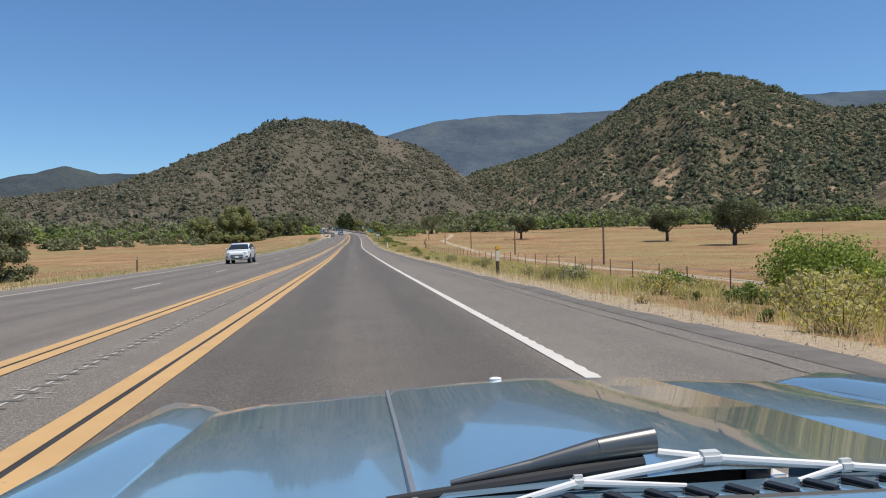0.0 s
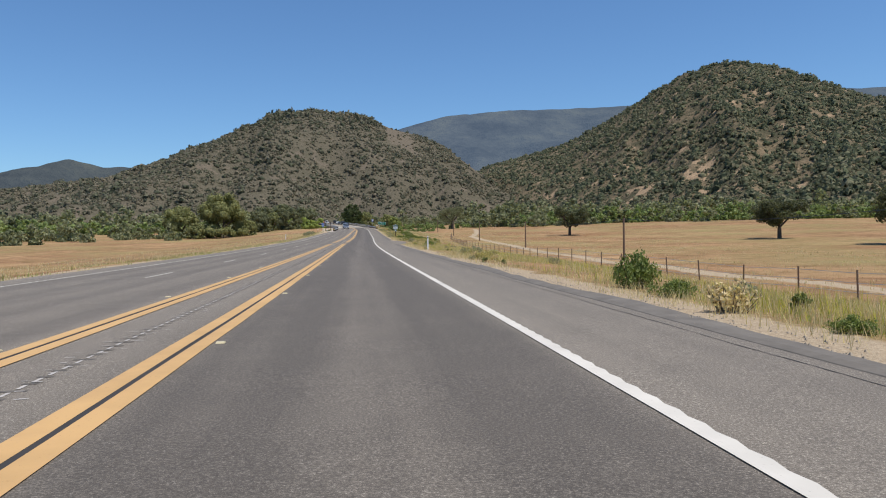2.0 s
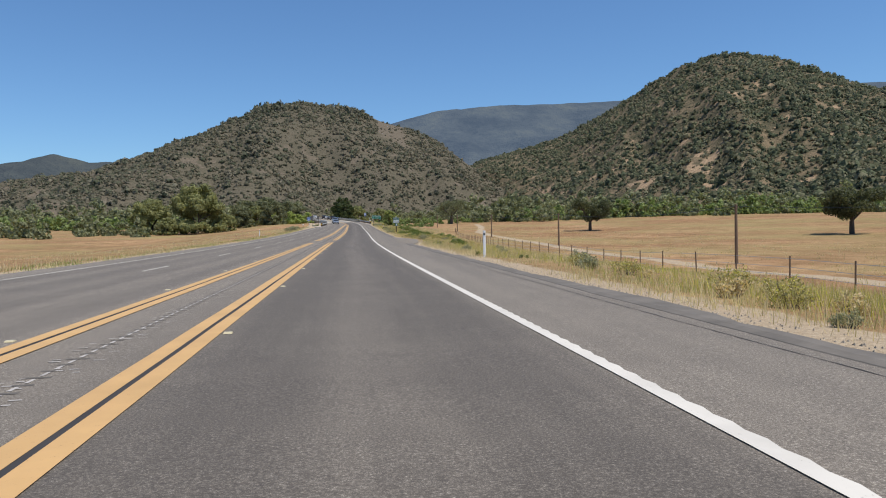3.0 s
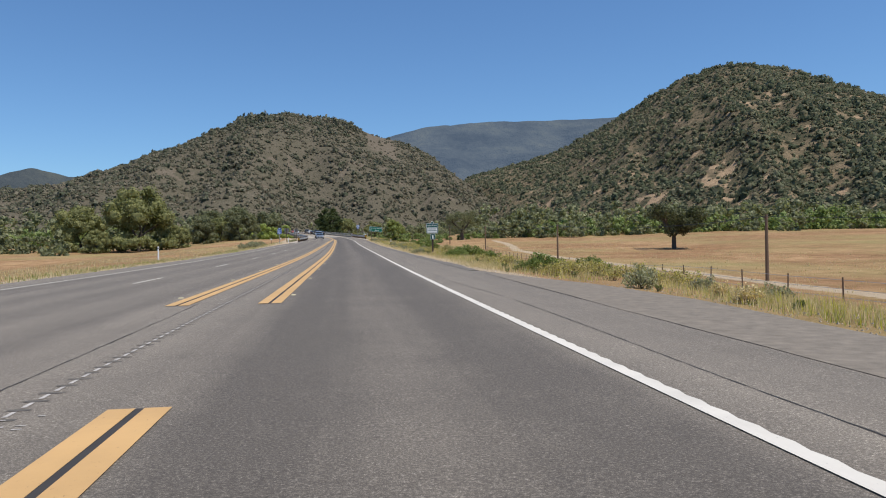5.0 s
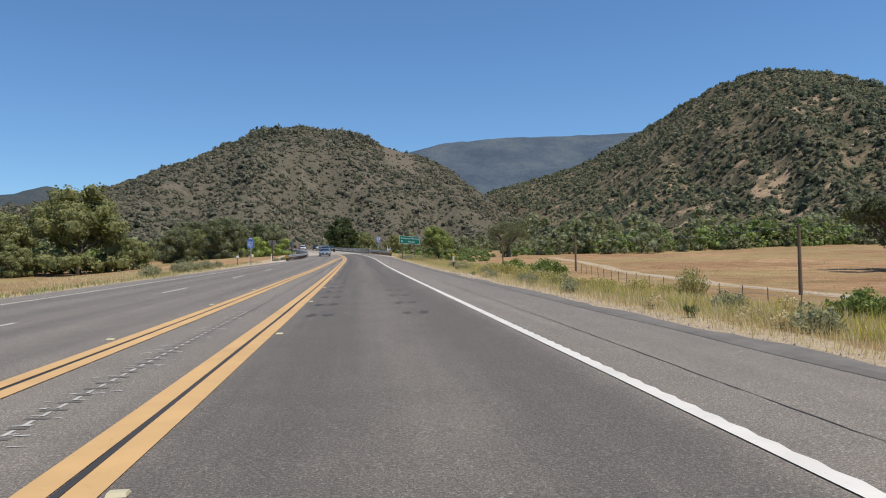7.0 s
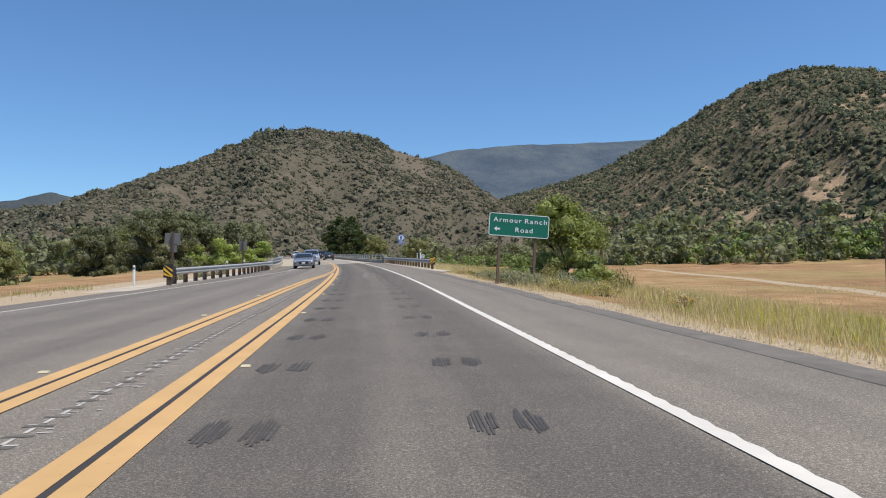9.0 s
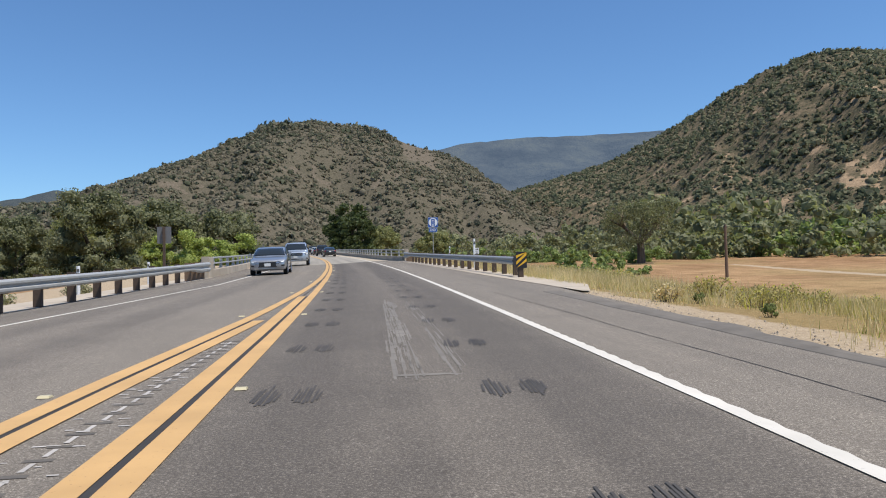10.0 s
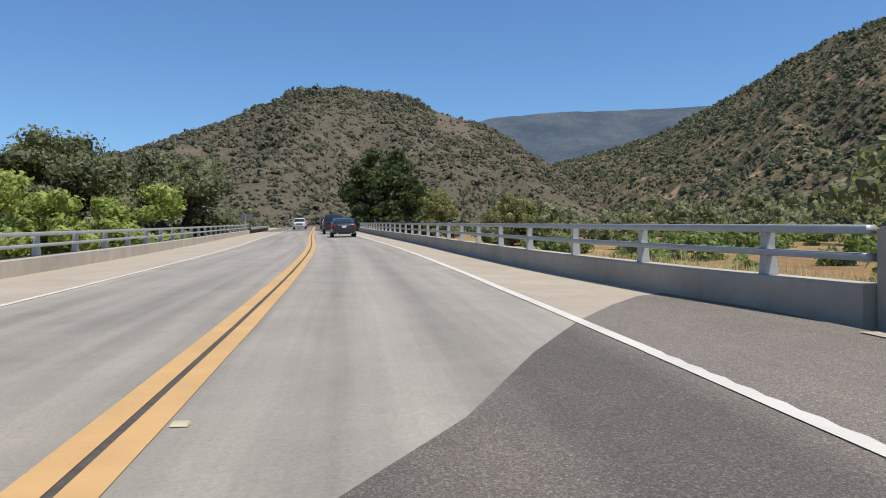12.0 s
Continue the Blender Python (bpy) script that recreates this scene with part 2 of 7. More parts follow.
def ground_material():
    m, t, b = shader("dry_ground", 0.95)
    p = coords(t)
    fine, mid, wide = noise_tex(t, p, 9, 4, 0.75), noise_tex(t, p, 0.35, 5, 0.65), noise_tex(t, p, 0.025, 4, 0.6)
    gold = ramp(t, fine, [(0.25, (0.22, 0.142, 0.074)), (0.5, (0.35, 0.236, 0.128)), (0.78, (0.47, 0.342, 0.202))])
    rust = ramp(t, fine, [(0.25, (0.165, 0.100, 0.052)), (0.5, (0.27, 0.168, 0.090)), (0.78, (0.37, 0.25, 0.145))])
    straw = mix(t, ramp(t, noise_tex(t, p, 0.045, 4, 0.6), [(0.38, (0, 0, 0)), (0.56, (1, 1, 1))]), gold, rust)
    scrub = ramp(t, fine, [(0.3, (0.17, 0.15, 0.06)), (0.7, (0.33, 0.28, 0.12))])
    tint = ramp(t, mid, [(0.35, (0.68, 0.62, 0.55)), (0.62, (1.13, 1.05, 1.01))])
    grass = mix(t, ramp(t, wide, [(0.42, (0, 0, 0)), (0.7, (0.8, 0.8, 0.8))]), mix(t, 1.0, straw, tint, "MULTIPLY"), scrub)
    soil = ramp(t, noise_tex(t, p, 14, 4, 0.8), [(0.25, (0.25, 0.19, 0.125)), (0.5, (0.38, 0.295, 0.20)), (0.78, (0.52, 0.425, 0.31))])
    dirt = t.nodes.new("ShaderNodeAttribute")
    dirt.attribute_name = "dirt"
    edge = calc(t, "ADD", dirt.outputs["Fac"], calc(t, "MULTIPLY", calc(t, "SUBTRACT", noise_tex(t, p, 0.8, 4, 0.7), 0.5), 1.3))
    t.links.new(mix(t, ramp(t, edge, [(0.4, (0, 0, 0)), (0.6, (1, 1, 1))]), grass, soil), b.inputs["Base Color"])
    bump(t, b, fine, 0.8, 0.08)
    b.inputs["Specular IOR Level"].default_value = 0.1
    return m


def hill_material(name, soil, scrub):
    """Scrubby slope; bare soil where the attribute says so, broken up by noise."""
    m, t, b = shader(name, 0.95)
    p = coords(t)
    mid, fine = noise_tex(t, p, 0.05, 4, 0.7), noise_tex(t, p, 0.4, 4, 0.8)
    bare = t.nodes.new("ShaderNodeAttribute")
    bare.attribute_name = "bare"
    where = calc(t, "ADD", bare.outputs["Fac"], calc(t, "MULTIPLY", calc(t, "SUBTRACT", mid, 0.5), 1.2))
    cover = mix(t, ramp(t, mid, [(0.40, (0, 0, 0)), (0.62, (1, 1, 1))]), scrub, tuple(0.5 * (a + c) for a, c in zip(soil, scrub)))
    col = mix(t, ramp(t, where, [(0.42, (0, 0, 0)), (0.58, (1, 1, 1))]), cover, soil)
    speck = ramp(t, fine, [(0.35, (0.72, 0.72, 0.72)), (0.65, (1.15, 1.15, 1.15))])
    t.links.new(mix(t, 1.0, col, speck, "MULTIPLY"), b.inputs["Base Color"])
    bump(t, b, fine, 0.9, 1.0)
    b.inputs["Specular IOR Level"].default_value = 0.05
    return m


def distance_material(name, colour, haze_glow):
    """A far range: matt, the blue haze of the air put in as emission."""
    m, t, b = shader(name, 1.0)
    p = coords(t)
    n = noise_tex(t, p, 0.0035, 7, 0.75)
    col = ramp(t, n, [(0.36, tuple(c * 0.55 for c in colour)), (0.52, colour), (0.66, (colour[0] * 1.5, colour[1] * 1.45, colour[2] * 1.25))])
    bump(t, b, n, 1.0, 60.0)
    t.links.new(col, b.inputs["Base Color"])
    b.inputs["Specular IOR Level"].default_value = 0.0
    b.inputs["Emission Color"].default_value = (*haze_glow, 1)
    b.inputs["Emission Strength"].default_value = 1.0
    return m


def paint_material(name, colour, worn=0.25):
    m, t, b = shader(name, 0.7)
    p = coords(t)
    chips = noise_tex(t, p, 26, 5, 0.8)
    long_ = noise_tex(t, p, 1.3, 4, 0.6)
    col = ramp(t, long_, [(0.3, tuple(c * 0.82 for c in colour)), (0.7, colour)])
    spot = ramp(t, chips, [(worn, (0.35, 0.33, 0.31)), (worn + 0.1, (1, 1, 1))])
    t.links.new(mix(t, 1.0, col, spot, "MULTIPLY"), b.inputs["Base Color"])
    bump(t, b, chips, 0.25, 0.004)
    return m


ASPHALT = asphalt_material()
GROUND = ground_material()
YELLOW = paint_material("yellow_line_paint", (0.55, 0.335, 0.135), 0.28)
WHITE = paint_material("white_line_paint", (0.62, 0.58, 0.51), 0.28)
TAR = plain("black_tar", (0.034, 0.029, 0.025), 0.8, vary=0.3, scale=3)
CONCRETE = plain("concrete", (0.40, 0.34, 0.265), 0.85, vary=0.32, scale=0.8, relief=0.3)


def deck_material():
    m, t, b = shader("bridge_concrete", 0.85)
    uv = coords(t, "UV")
    sep = t.nodes.new("ShaderNodeSeparateXYZ")
    t.links.new(uv, sep.inputs[0])
    p = coords(t)
    grit, patch = noise_tex(t, p, 40, 3, 0.8), noise_tex(t, p, 0.8, 5, 0.7)
    stretch = t.nodes.new("ShaderNodeMapping")
    stretch.inputs["Scale"].default_value = (1.6, 0.04, 1)
    t.links.new(uv, stretch.inputs["Vector"])
    streak = noise_tex(t, stretch.outputs[0], 1.0, 4, 0.6)
    # sandy dust on the shoulders outside the edge lines, worn grey concrete in the lanes
    side = calc(t, "ABSOLUTE", calc(t, "ADD", sep.outputs["X"], 0.1))
    dust = ramp(t, calc(t, "ADD", calc(t, "MULTIPLY", calc(t, "SUBTRACT", side, 3.5), 1.2), calc(t, "MULTIPLY", calc(t, "SUBTRACT", patch, 0.5), 1.2)), [(0.0, (0, 0, 0)), (0.45, (1, 1, 1))])
    lane = ramp(t, calc(t, "ADD", calc(t, "MULTIPLY", streak, 0.7), calc(t, "MULTIPLY", patch, 0.3)), [(0.35, (0.20, 0.180, 0.150)), (0.65, (0.34, 0.305, 0.255))])
    sand = ramp(t, patch, [(0.3, (0.33, 0.275, 0.205)), (0.7, (0.42, 0.355, 0.27))])
    col = mix(t, 1.0, mix(t, dust, lane, sand), ramp(t, grit, [(0.3, (0.82, 0.82, 0.82)), (0.7, (1.12, 1.12, 1.1))]), "MULTIPLY")
    t.links.new(col, b.inputs["Base Color"])
    bump(t, b, grit, 0.3, 0.005)
    return m


DECK = deck_material()
STEEL = plain("galvanised_steel", (0.40, 0.40, 0.385), 0.5, 0.3, vary=0.18, scale=3)
POST_WOOD = plain("dark_treated_wood", (0.075, 0.05, 0.035), 0.85, vary=0.35, scale=8, relief=0.4)
SIGN_WOOD = plain("weathered_post_wood", (0.17, 0.11, 0.07), 0.85, vary=0.3, scale=6, relief=0.4)
GREEN_SIGN = plain("green_sign_sheet", (0.0, 0.145, 0.085), 0.45, vary=0.06, scale=2)
BLUE_SIGN = plain("blue_sign_sheet", (0.012, 0.09, 0.36), 0.45, vary=0.06, scale=2)
SHEET_WHITE = plain("white_sign_sheet", (0.80, 0.80, 0.78), 0.45, vary=0.04, scale=3)
SIGN_BACK = plain("bare_aluminium", (0.15, 0.15, 0.15), 0.6, 0.3, vary=0.1, scale=3)
BLACK_PAINT = plain("black_paint", (0.015, 0.015, 0.016), 0.5, vary=0.2)
HAZARD = plain("hazard_yellow", (0.72, 0.40, 0.02), 0.5, vary=0.1)
BARK = plain("oak_bark", (0.085, 0.065, 0.05), 0.95, vary=0.4, scale=3, relief=0.8)
FIELD_OAK = foliage("field_oak_leaves", (0.046, 0.056, 0.029), (0.158, 0.162, 0.090))
LIVE_OAK = foliage("dull_live_oak_leaves", (0.074, 0.086, 0.044), (0.262, 0.262, 0.150))
RIPARIAN = foliage("willow_leaves", (0.175, 0.215, 0.055), (0.40, 0.45, 0.135))
MUSTARD = foliage("mustard_flowers", (0.28, 0.27, 0.05), (0.62, 0.56, 0.10))
FENNEL = foliage("fennel_green", (0.12, 0.165, 0.035), (0.33, 0.37, 0.10))
STRAW = foliage("dry_grass_blades", (0.42, 0.32, 0.18), (0.76, 0.62, 0.38))
SAGE = foliage("grey_sage", (0.20, 0.20, 0.120), (0.43, 0.41, 0.27))
WEED = foliage("olive_weeds", (0.30, 0.26, 0.105), (0.60, 0.51, 0.25))

# ---- the ground, one sheet to the horizon ----
def build_ground():
    xs = np.unique(np.concatenate([np.linspace(-4800, -400, 23), np.linspace(-400, -60, 30), np.linspace(-60, -22, 26),
                                   np.linspace(-22, -8, 19), np.linspace(-8, 4, 7), np.linspace(4, 26, 36), np.linspace(26, 44, 30), np.linspace(44, 90, 30), np.linspace(90, 400, 32), np.linspace(400, 4800, 23)]))
    ys = np.unique(np.concatenate([np.linspace(-600, -40, 8), np.linspace(-40, 440, 150), np.linspace(440, 900, 60), np.linspace(900, 4900, 30)]))
    gx, gy = np.meshgrid(xs, ys)
    # the columns near the road follow its bends
    follow = np.interp(np.abs(gx), [0, 60, 300], [1, 1, 0])
    gx = gx + follow * (road_x(gy) - YELLOW_X)
    gz = ground_z(gx, gy)
    verts = np.stack([gx, gy, gz], -1).reshape(-1, 3)
    n = len(xs)
    i = np.arange(len(ys) - 1)[:, None] * n + np.arange(n - 1)[None]
    faces = np.stack([i, i + 1, i + n + 1, i + n], -1).reshape(-1, 4)
    ob = quick_mesh("ground", verts, faces, GROUND, smooth_faces=True)
    off = gx - road_x(gy)
    side = np.where(off > 0, off - PAVE_R, -off + PAVE_L)
    dirt = 1.0 - smooth(0.6, 2.2, side)
    lane = np.interp(gy, [-20, 100, 170, 290, 400], [33, 30, 31, 36, 60])
    track = np.exp(-((off - lane) / 1.25) ** 2) * smooth(-30, 0, gy) * (1 - smooth(380, 420, gy))
    a = ob.data.attributes.new("dirt", "FLOAT", "POINT")
    a.data.foreach_set("value", np.clip(np.maximum(dirt, track), 0, 1).astype(np.float32).ravel())
    return tagged(ob, "dry golden grassland with bare dirt beside the road", "ground", "", "structure")


build_ground()


# ---- hills: a crest line with slopes towards and away from the road ----
def crest(points):
    px, pz = np.array(points, float).T
    return lambda x: np.interp(x, px, pz)


def build_hill(name, x0, x1, y0, y1, nx, ny, height, material, label, bare=None):
    xs, ys = np.linspace(x0, x1, nx), np.linspace(y0, y1, ny)
    gx, gy = np.meshgrid(xs, ys)
    gz = height(gx, gy)
    i = np.arange(ny - 1)[:, None] * nx + np.arange(nx - 1)[None]
    faces = np.stack([i, i + 1, i + nx + 1, i + nx], -1).reshape(-1, 4)
    ob = quick_mesh(name, np.stack([gx, gy, gz], -1).reshape(-1, 3), faces, material, smooth_faces=True)
    if bare is not None:
        a = ob.data.attributes.new("bare", "FLOAT", "POINT")
        a.data.foreach_set("value", np.clip(bare(gx, gy), 0, 1).astype(np.float32).ravel())
    return tagged(ob, label, "hill", "", "structure")


def leaf_lump(rng, fine=1, drop=-0.15):
    """A lumpy low crown, unit radius."""
    bm = bmesh.new()
    bmesh.ops.create_icosphere(bm, subdivisions=fine, radius=1.0)
    v = np.array([p.co[:] for p in bm.verts])
    f = np.array([[q.index for q in p.verts] for p in bm.faces])
    bm.free()
    v = v * (1 + rng.uniform(-0.30, 0.24, (len(v), 1)))
    v[:, 2] = np.maximum(v[:, 2], -0.6)
    return v, f[v[f][:, :, 2].mean(1) > drop]


def clump_shape(rng, fine=2):
    """A far tree, unit radius: a dense core under ragged leaf sprays."""
    v, f = leaf_lump(rng)
    v = v * 0.74
    n = 10 if fine > 1 else 2
    d = rng.normal(size=(n, 3))
    d[:, 2] = np.abs(d[:, 2]) - 0.25
    d /= np.linalg.norm(d, axis=1)[:, None]
    c = d * rng.uniform(0.70, 1.05, (n, 1))
    nrm = d + rng.normal(size=(n, 3)) * 0.32
    nrm /= np.linalg.norm(nrm, axis=1)[:, None]
    one = np.cross(nrm, rng.normal(size=(n, 3)))
    one /= np.linalg.norm(one, axis=1)[:, None]
    two = np.cross(nrm, one)
    size = rng.uniform(0.27, 0.48, (n, 1)) * (1.0 if fine > 1 else 1.35)
    quad = np.stack([c - one * size, c - two * size * 0.8 - nrm * 0.08, c + one * size, c + two * size * 0.8 - nrm * 0.08], 1).reshape(-1, 3)
    k = len(v) + 4 * np.arange(n)[:, None]
    return np.concatenate([v, quad]), np.concatenate([f, k + np.array([[0, 1, 3]]), k + np.array([[1, 2, 3]])])


def scatter_clumps(name, places, radii, material, label, category, squash=0.8, seed=3, fine=2):
    rng = np.random.RandomState(seed)
    shapes = [clump_shape(rng, fine) for _ in range(10)]
    vs, fs, base = [], [], 0
    kinds = rng.randint(0, len(shapes), len(places))
    turn = rng.uniform(0, 6.283, len(places))
    for k, (v, f) in enumerate(shapes):
        pick = np.where(kinds == k)[0]
        if not len(pick):
            continue
        c, s = np.cos(turn[pick])[:, None], np.sin(turn[pick])[:, None]
        r = radii[pick][:, None]
        x = (v[None, :, 0] * c - v[None, :, 1] * s) * r
        y = (v[None, :, 0] * s + v[None, :, 1] * c) * r
        z = v[None, :, 2] * r * squash * rng.uniform(0.85, 1.3, (len(pick), 1))
        w = np.stack([x, y, z], -1) + places[pick][:, None]
        vs.append(w.reshape(-1, 3))
        fs.append((f[None] + (np.arange(len(pick)) * len(v))[:, None, None]).reshape(-1, 3) + base)
        base += len(pick) * len(v)
    ob = quick_mesh(name, np.concatenate(vs), np.concatenate(fs), material, smooth_faces=True)
    return tagged(ob, label, category, "", "stuff")


HILL_L = hill_material("left_hill_soil", (0.142, 0.118, 0.088), (0.104, 0.093, 0.065))
HILL_R = hill_material("right_hill_soil", (0.33, 0.235, 0.150), (0.080, 0.074, 0.046))
OAK_L = hill_wood("hill_oaks", (0.082, 0.096, 0.061), (0.152, 0.153, 0.104), (0.215, 0.192, 0.142))
WOOD_L = hill_wood("chaparral", (0.096, 0.097, 0.066), (0.156, 0.146, 0.102), (0.214, 0.183, 0.133))
OAK_R = hill_wood("steep_hill_oaks", (0.079, 0.094, 0.059), (0.147, 0.164, 0.098), (0.220, 0.207, 0.133))
WOOD_R = hill_wood("steep_hill_scrub", (0.088, 0.096, 0.060), (0.150, 0.152, 0.094), (0.222, 0.198, 0.128))

left_crest = crest([(-1500, 30), (-900, 58), (-690, 72), (-545, 85), (-462, 94), (-384, 105), (-350, 121), (-311, 139), (-286, 157), (-269, 165), (-240, 180), (-206, 198), (-198, 206), (-162, 220), (-150, 230),
                    (-138, 235), (-110, 240), (-75, 245), (-38, 242), (0, 243), (24, 240), (38, 232), (50, 228), (77, 219), (97, 216), (123, 208), (136, 205), (178, 188), (201, 170), (216, 160), (245, 140),
                    (262, 126), (330, 88), (430, 40), (600, 0)])


def left_ridge(x):
    """Where the west hill's crest runs: it bends towards the road on its west end."""
    return np.maximum(1500 + 0.4 * x - 0.0005 * x * x, 1250.0)


def left_height(x, y):
    top = left_crest(x)
    y0 = left_ridge(x)
    front = np.clip((y0 - y) / 620.0, 0, 1)
    rear = np.clip((y - y0) / 500.0, 0, 1)
    fall = np.where(y < y0, 1 - front ** 1.1, 1 - rear ** 1.6)
    body = np.sin(np.pi * np.clip(fall, 0, 1))
    spur = np.abs(rough(x / 130 + y / 900, y / 520, 3)) * -150
    gully = (spur + rough(x / 60, y / 110, 4) * 34) * body + rough(x / 30, y / 30, 3) * 5 - 4
    return top * fall + gully * smooth(8, 60, top) + 8 - 40 * (1 - smooth(0.0, 0.10, fall))


def left_bare(x, y):
    """Open grass on the right-hand flank near the crest, and small bare scars lower down."""
    d = left_ridge(x) - y
    flank = np.maximum(smooth(45, 62, x) * (1 - smooth(98, 112, x)), smooth(196, 212, x)) * (1 - smooth(90, 190, d))
    spine = np.exp(-((x - 60 - d * 0.22) / 16.0) ** 2) * (1 - smooth(170, 260, d)) * smooth(-30, 10, d)
    scars = smooth(0.15, 0.21, rough(x / 11, y / 17, 3)) * smooth(150, 320, d)
    west = smooth(-250, -380, x) * smooth(0.10, 0.18, rough(x / 20, y / 30 + 4.0, 3)) * 0.8
    return np.maximum(np.maximum(flank, spine) * 0.9, np.maximum(scars, west))


# the east hill, laid out in a fan round a point on the road: bearing in degrees, crest distance and height
EAST_EYE = 150.0
BEARING = [2.0, 6.0, 10.6, 14.0, 17.2, 20.5, 23.8, 26.3, 28.6, 30.9, 33.8, 37.0, 39.5, 43.0, 50.0, 60.0, 75.0]
CREST_R = [1750, 1740, 1720, 1650, 1560, 1455, 1342, 1258, 1190, 1136, 1080, 1020, 985, 1000, 1050, 1100, 1100]
CREST_Z = [50, 120, 188, 203, 219, 247, 275, 286, 284, 268, 240, 200, 175, 170, 185, 195, 150]
FOOT_R = [820, 780, 740, 700, 660, 615, 575, 550, 530, 515, 500, 490, 480, 470, 450, 430, 420]


def fan(x, y):
    x, y = np.asarray(x, float), np.asarray(y, float)
    bearing = np.degrees(np.arctan2(x, y - EAST_EYE))
    r = np.hypot(x, y - EAST_EYE)
    far, foot, top = (np.interp(bearing, BEARING, v) for v in (CREST_R, FOOT_R, CREST_Z))
    return bearing, r, (r - foot) / (far - foot), top


def right_height(x, y):
    bearing, r, u, top = fan(x, y)
    rise = np.clip(u, 0, 1)
    fall = np.where(u < 1, np.sin(rise * np.pi / 2) * 0.22 + rise * 0.78, 1 - np.clip((u - 1) / 0.9, 0, 1) ** 1.5)
    body = np.sin(np.pi * rise)
    spur = np.abs(rough(bearing / 5.5 + r / 900, r / 620, 3)) * -95
    gully = (spur + rough(x / 70, y / 80, 4) * 34 * (1 - rise)) * body * smooth(30, 150, top) + rough(x / 30, y / 30, 3) * 5 - 6
    return top * fall + gully + 2 - 40 * (1 - smooth(-0.02, 0.06, u))


def right_bare(x, y):
    """Tan scars low on the slope and thin ones above."""
    bearing, r, u, top = fan(x, y)
    low = smooth(0.04, 0.10, u) * (1 - smooth(0.30, 0.42, u))
    scars = smooth(0.10, 0.16, rough(x / 30, y / 22 + 9.0, 3)) * low * smooth(-0.10, 0.02, rough(x / 9, y / 8, 2))
    thin = smooth(0.17, 0.23, rough(x / 9 + 31.0, y / 14, 3)) * 0.8
    return np.maximum(scars, thin)


build_hill("hill_west", -1700, 700, 620, 2100, 230, 130, left_height, HILL_L, "brown chaparral hill with scattered oaks and bare soil", left_bare)
build_hill("hill_east", 60, 1900, 480, 2200, 190, 170, right_height, HILL_R, "steep oak-covered hill with bare tan patches", right_bare)


def wood_on(name, height, bare, spread, count, r0, r1, material, label, seed, thin, fine=2, squash=0.85):
    """Clumps thrown over a hill by spread(u, v), which lays the unit square over its visible side."""
    rng = np.random.RandomState(seed)
    x, y = spread(rng.uniform(0, 1, count * 3), rng.uniform(0, 1, count * 3))
    keep = (rough(x / 60, y / 60, 4) + rng.uniform(-0.22, 0.22, len(x)) > thin) & (rng.uniform(0, 1, len(x)) > bare(x, y) * 0.97)
    x, y = x[keep][:count], y[keep][:count]
    z = height(x, y)
    ok = z > 4
    x, y, z = x[ok], y[ok], z[ok]
    r = rng.uniform(r0, r1, len(x)) * rng.choice([0.45, 0.6, 0.75, 0.9, 1.1, 1.5], len(x))
    return scatter_clumps(name, np.stack([x, y, z + r * 0.12], -1), r, material, label, "hillside trees", squash, seed, fine)


def west_side(u, v):
    x = -900 + 1330 * u
    return x, left_ridge(x) + 70 - 680 * v


def west_top(u, v):
    x = -175 + 215 * u
    return x, left_ridge(x) + 50 - 110 * v


def east_side(u, v):
    b = 5.0 + 41.0 * u
    far, foot = np.interp(b, BEARING, CREST_R), np.interp(b, BEARING, FOOT_R)
    r = foot + (far - foot) * (1.08 * v ** 0.9)
    return r * np.sin(np.radians(b)), r * np.cos(np.radians(b)) + EAST_EYE


wood_on("hillside_oaks", left_height, left_bare, west_side, 9500, 2.2, 4.6, OAK_L, "grey-green oaks scattered over the brown hill", 11, -0.12)
wood_on("hillside_oaks", left_height, left_bare, west_top, 430, 3.8, 6.8, OAK_L, "dark oaks crowding the rounded summit", 15, -0.1)
wood_on("hillside_scrub", left_height, left_bare, west_side, 22000, 1.4, 3.6, WOOD_L, "low grey-brown chaparral covering the hill", 13, -0.28, 1, 0.75)
wood_on("hillside_oaks", right_height, right_bare, east_side, 10000, 2.3, 4.6, OAK_R, "dense dark green oaks on the steep hill", 12, -0.13)
wood_on("hillside_scrub", right_height, right_bare, east_side, 10000, 1.3, 3.4, WOOD_R, "low dark scrub between the oaks", 14, -0.28, 1, 0.75)


# ---- far ranges ----
SHRINK = {3: 0.897, 8: 1.0}


def build_range(name, y, points, depth, material, label, seed, size=1.0):
    line = crest(points)
    x0, x1 = points[0][0] * size, points[-1][0] * size
    y, depth = y * size, depth * size

    def height(gx, gy):
        fall = (1 - np.clip((y - gy) / depth, 0, 1)) ** 1.1
        gy = gy / size
        fold = rough(gx / 420 + seed, gy / 900, 4) * 430 * np.sin(np.pi * fall) + rough(gx / 120, gy / 200 + seed, 3) * 22
        return line(gx) * SHRINK[seed] * fall + fold + rough(gx / 60 + seed, gy / 60, 3) * 14 * fall
    flat = lambda gx, gy: size * height(gx / size, gy)
    ob = build_hill(name, x0, x1, y - depth, y, 200, 60, flat, material, label)
    return ob


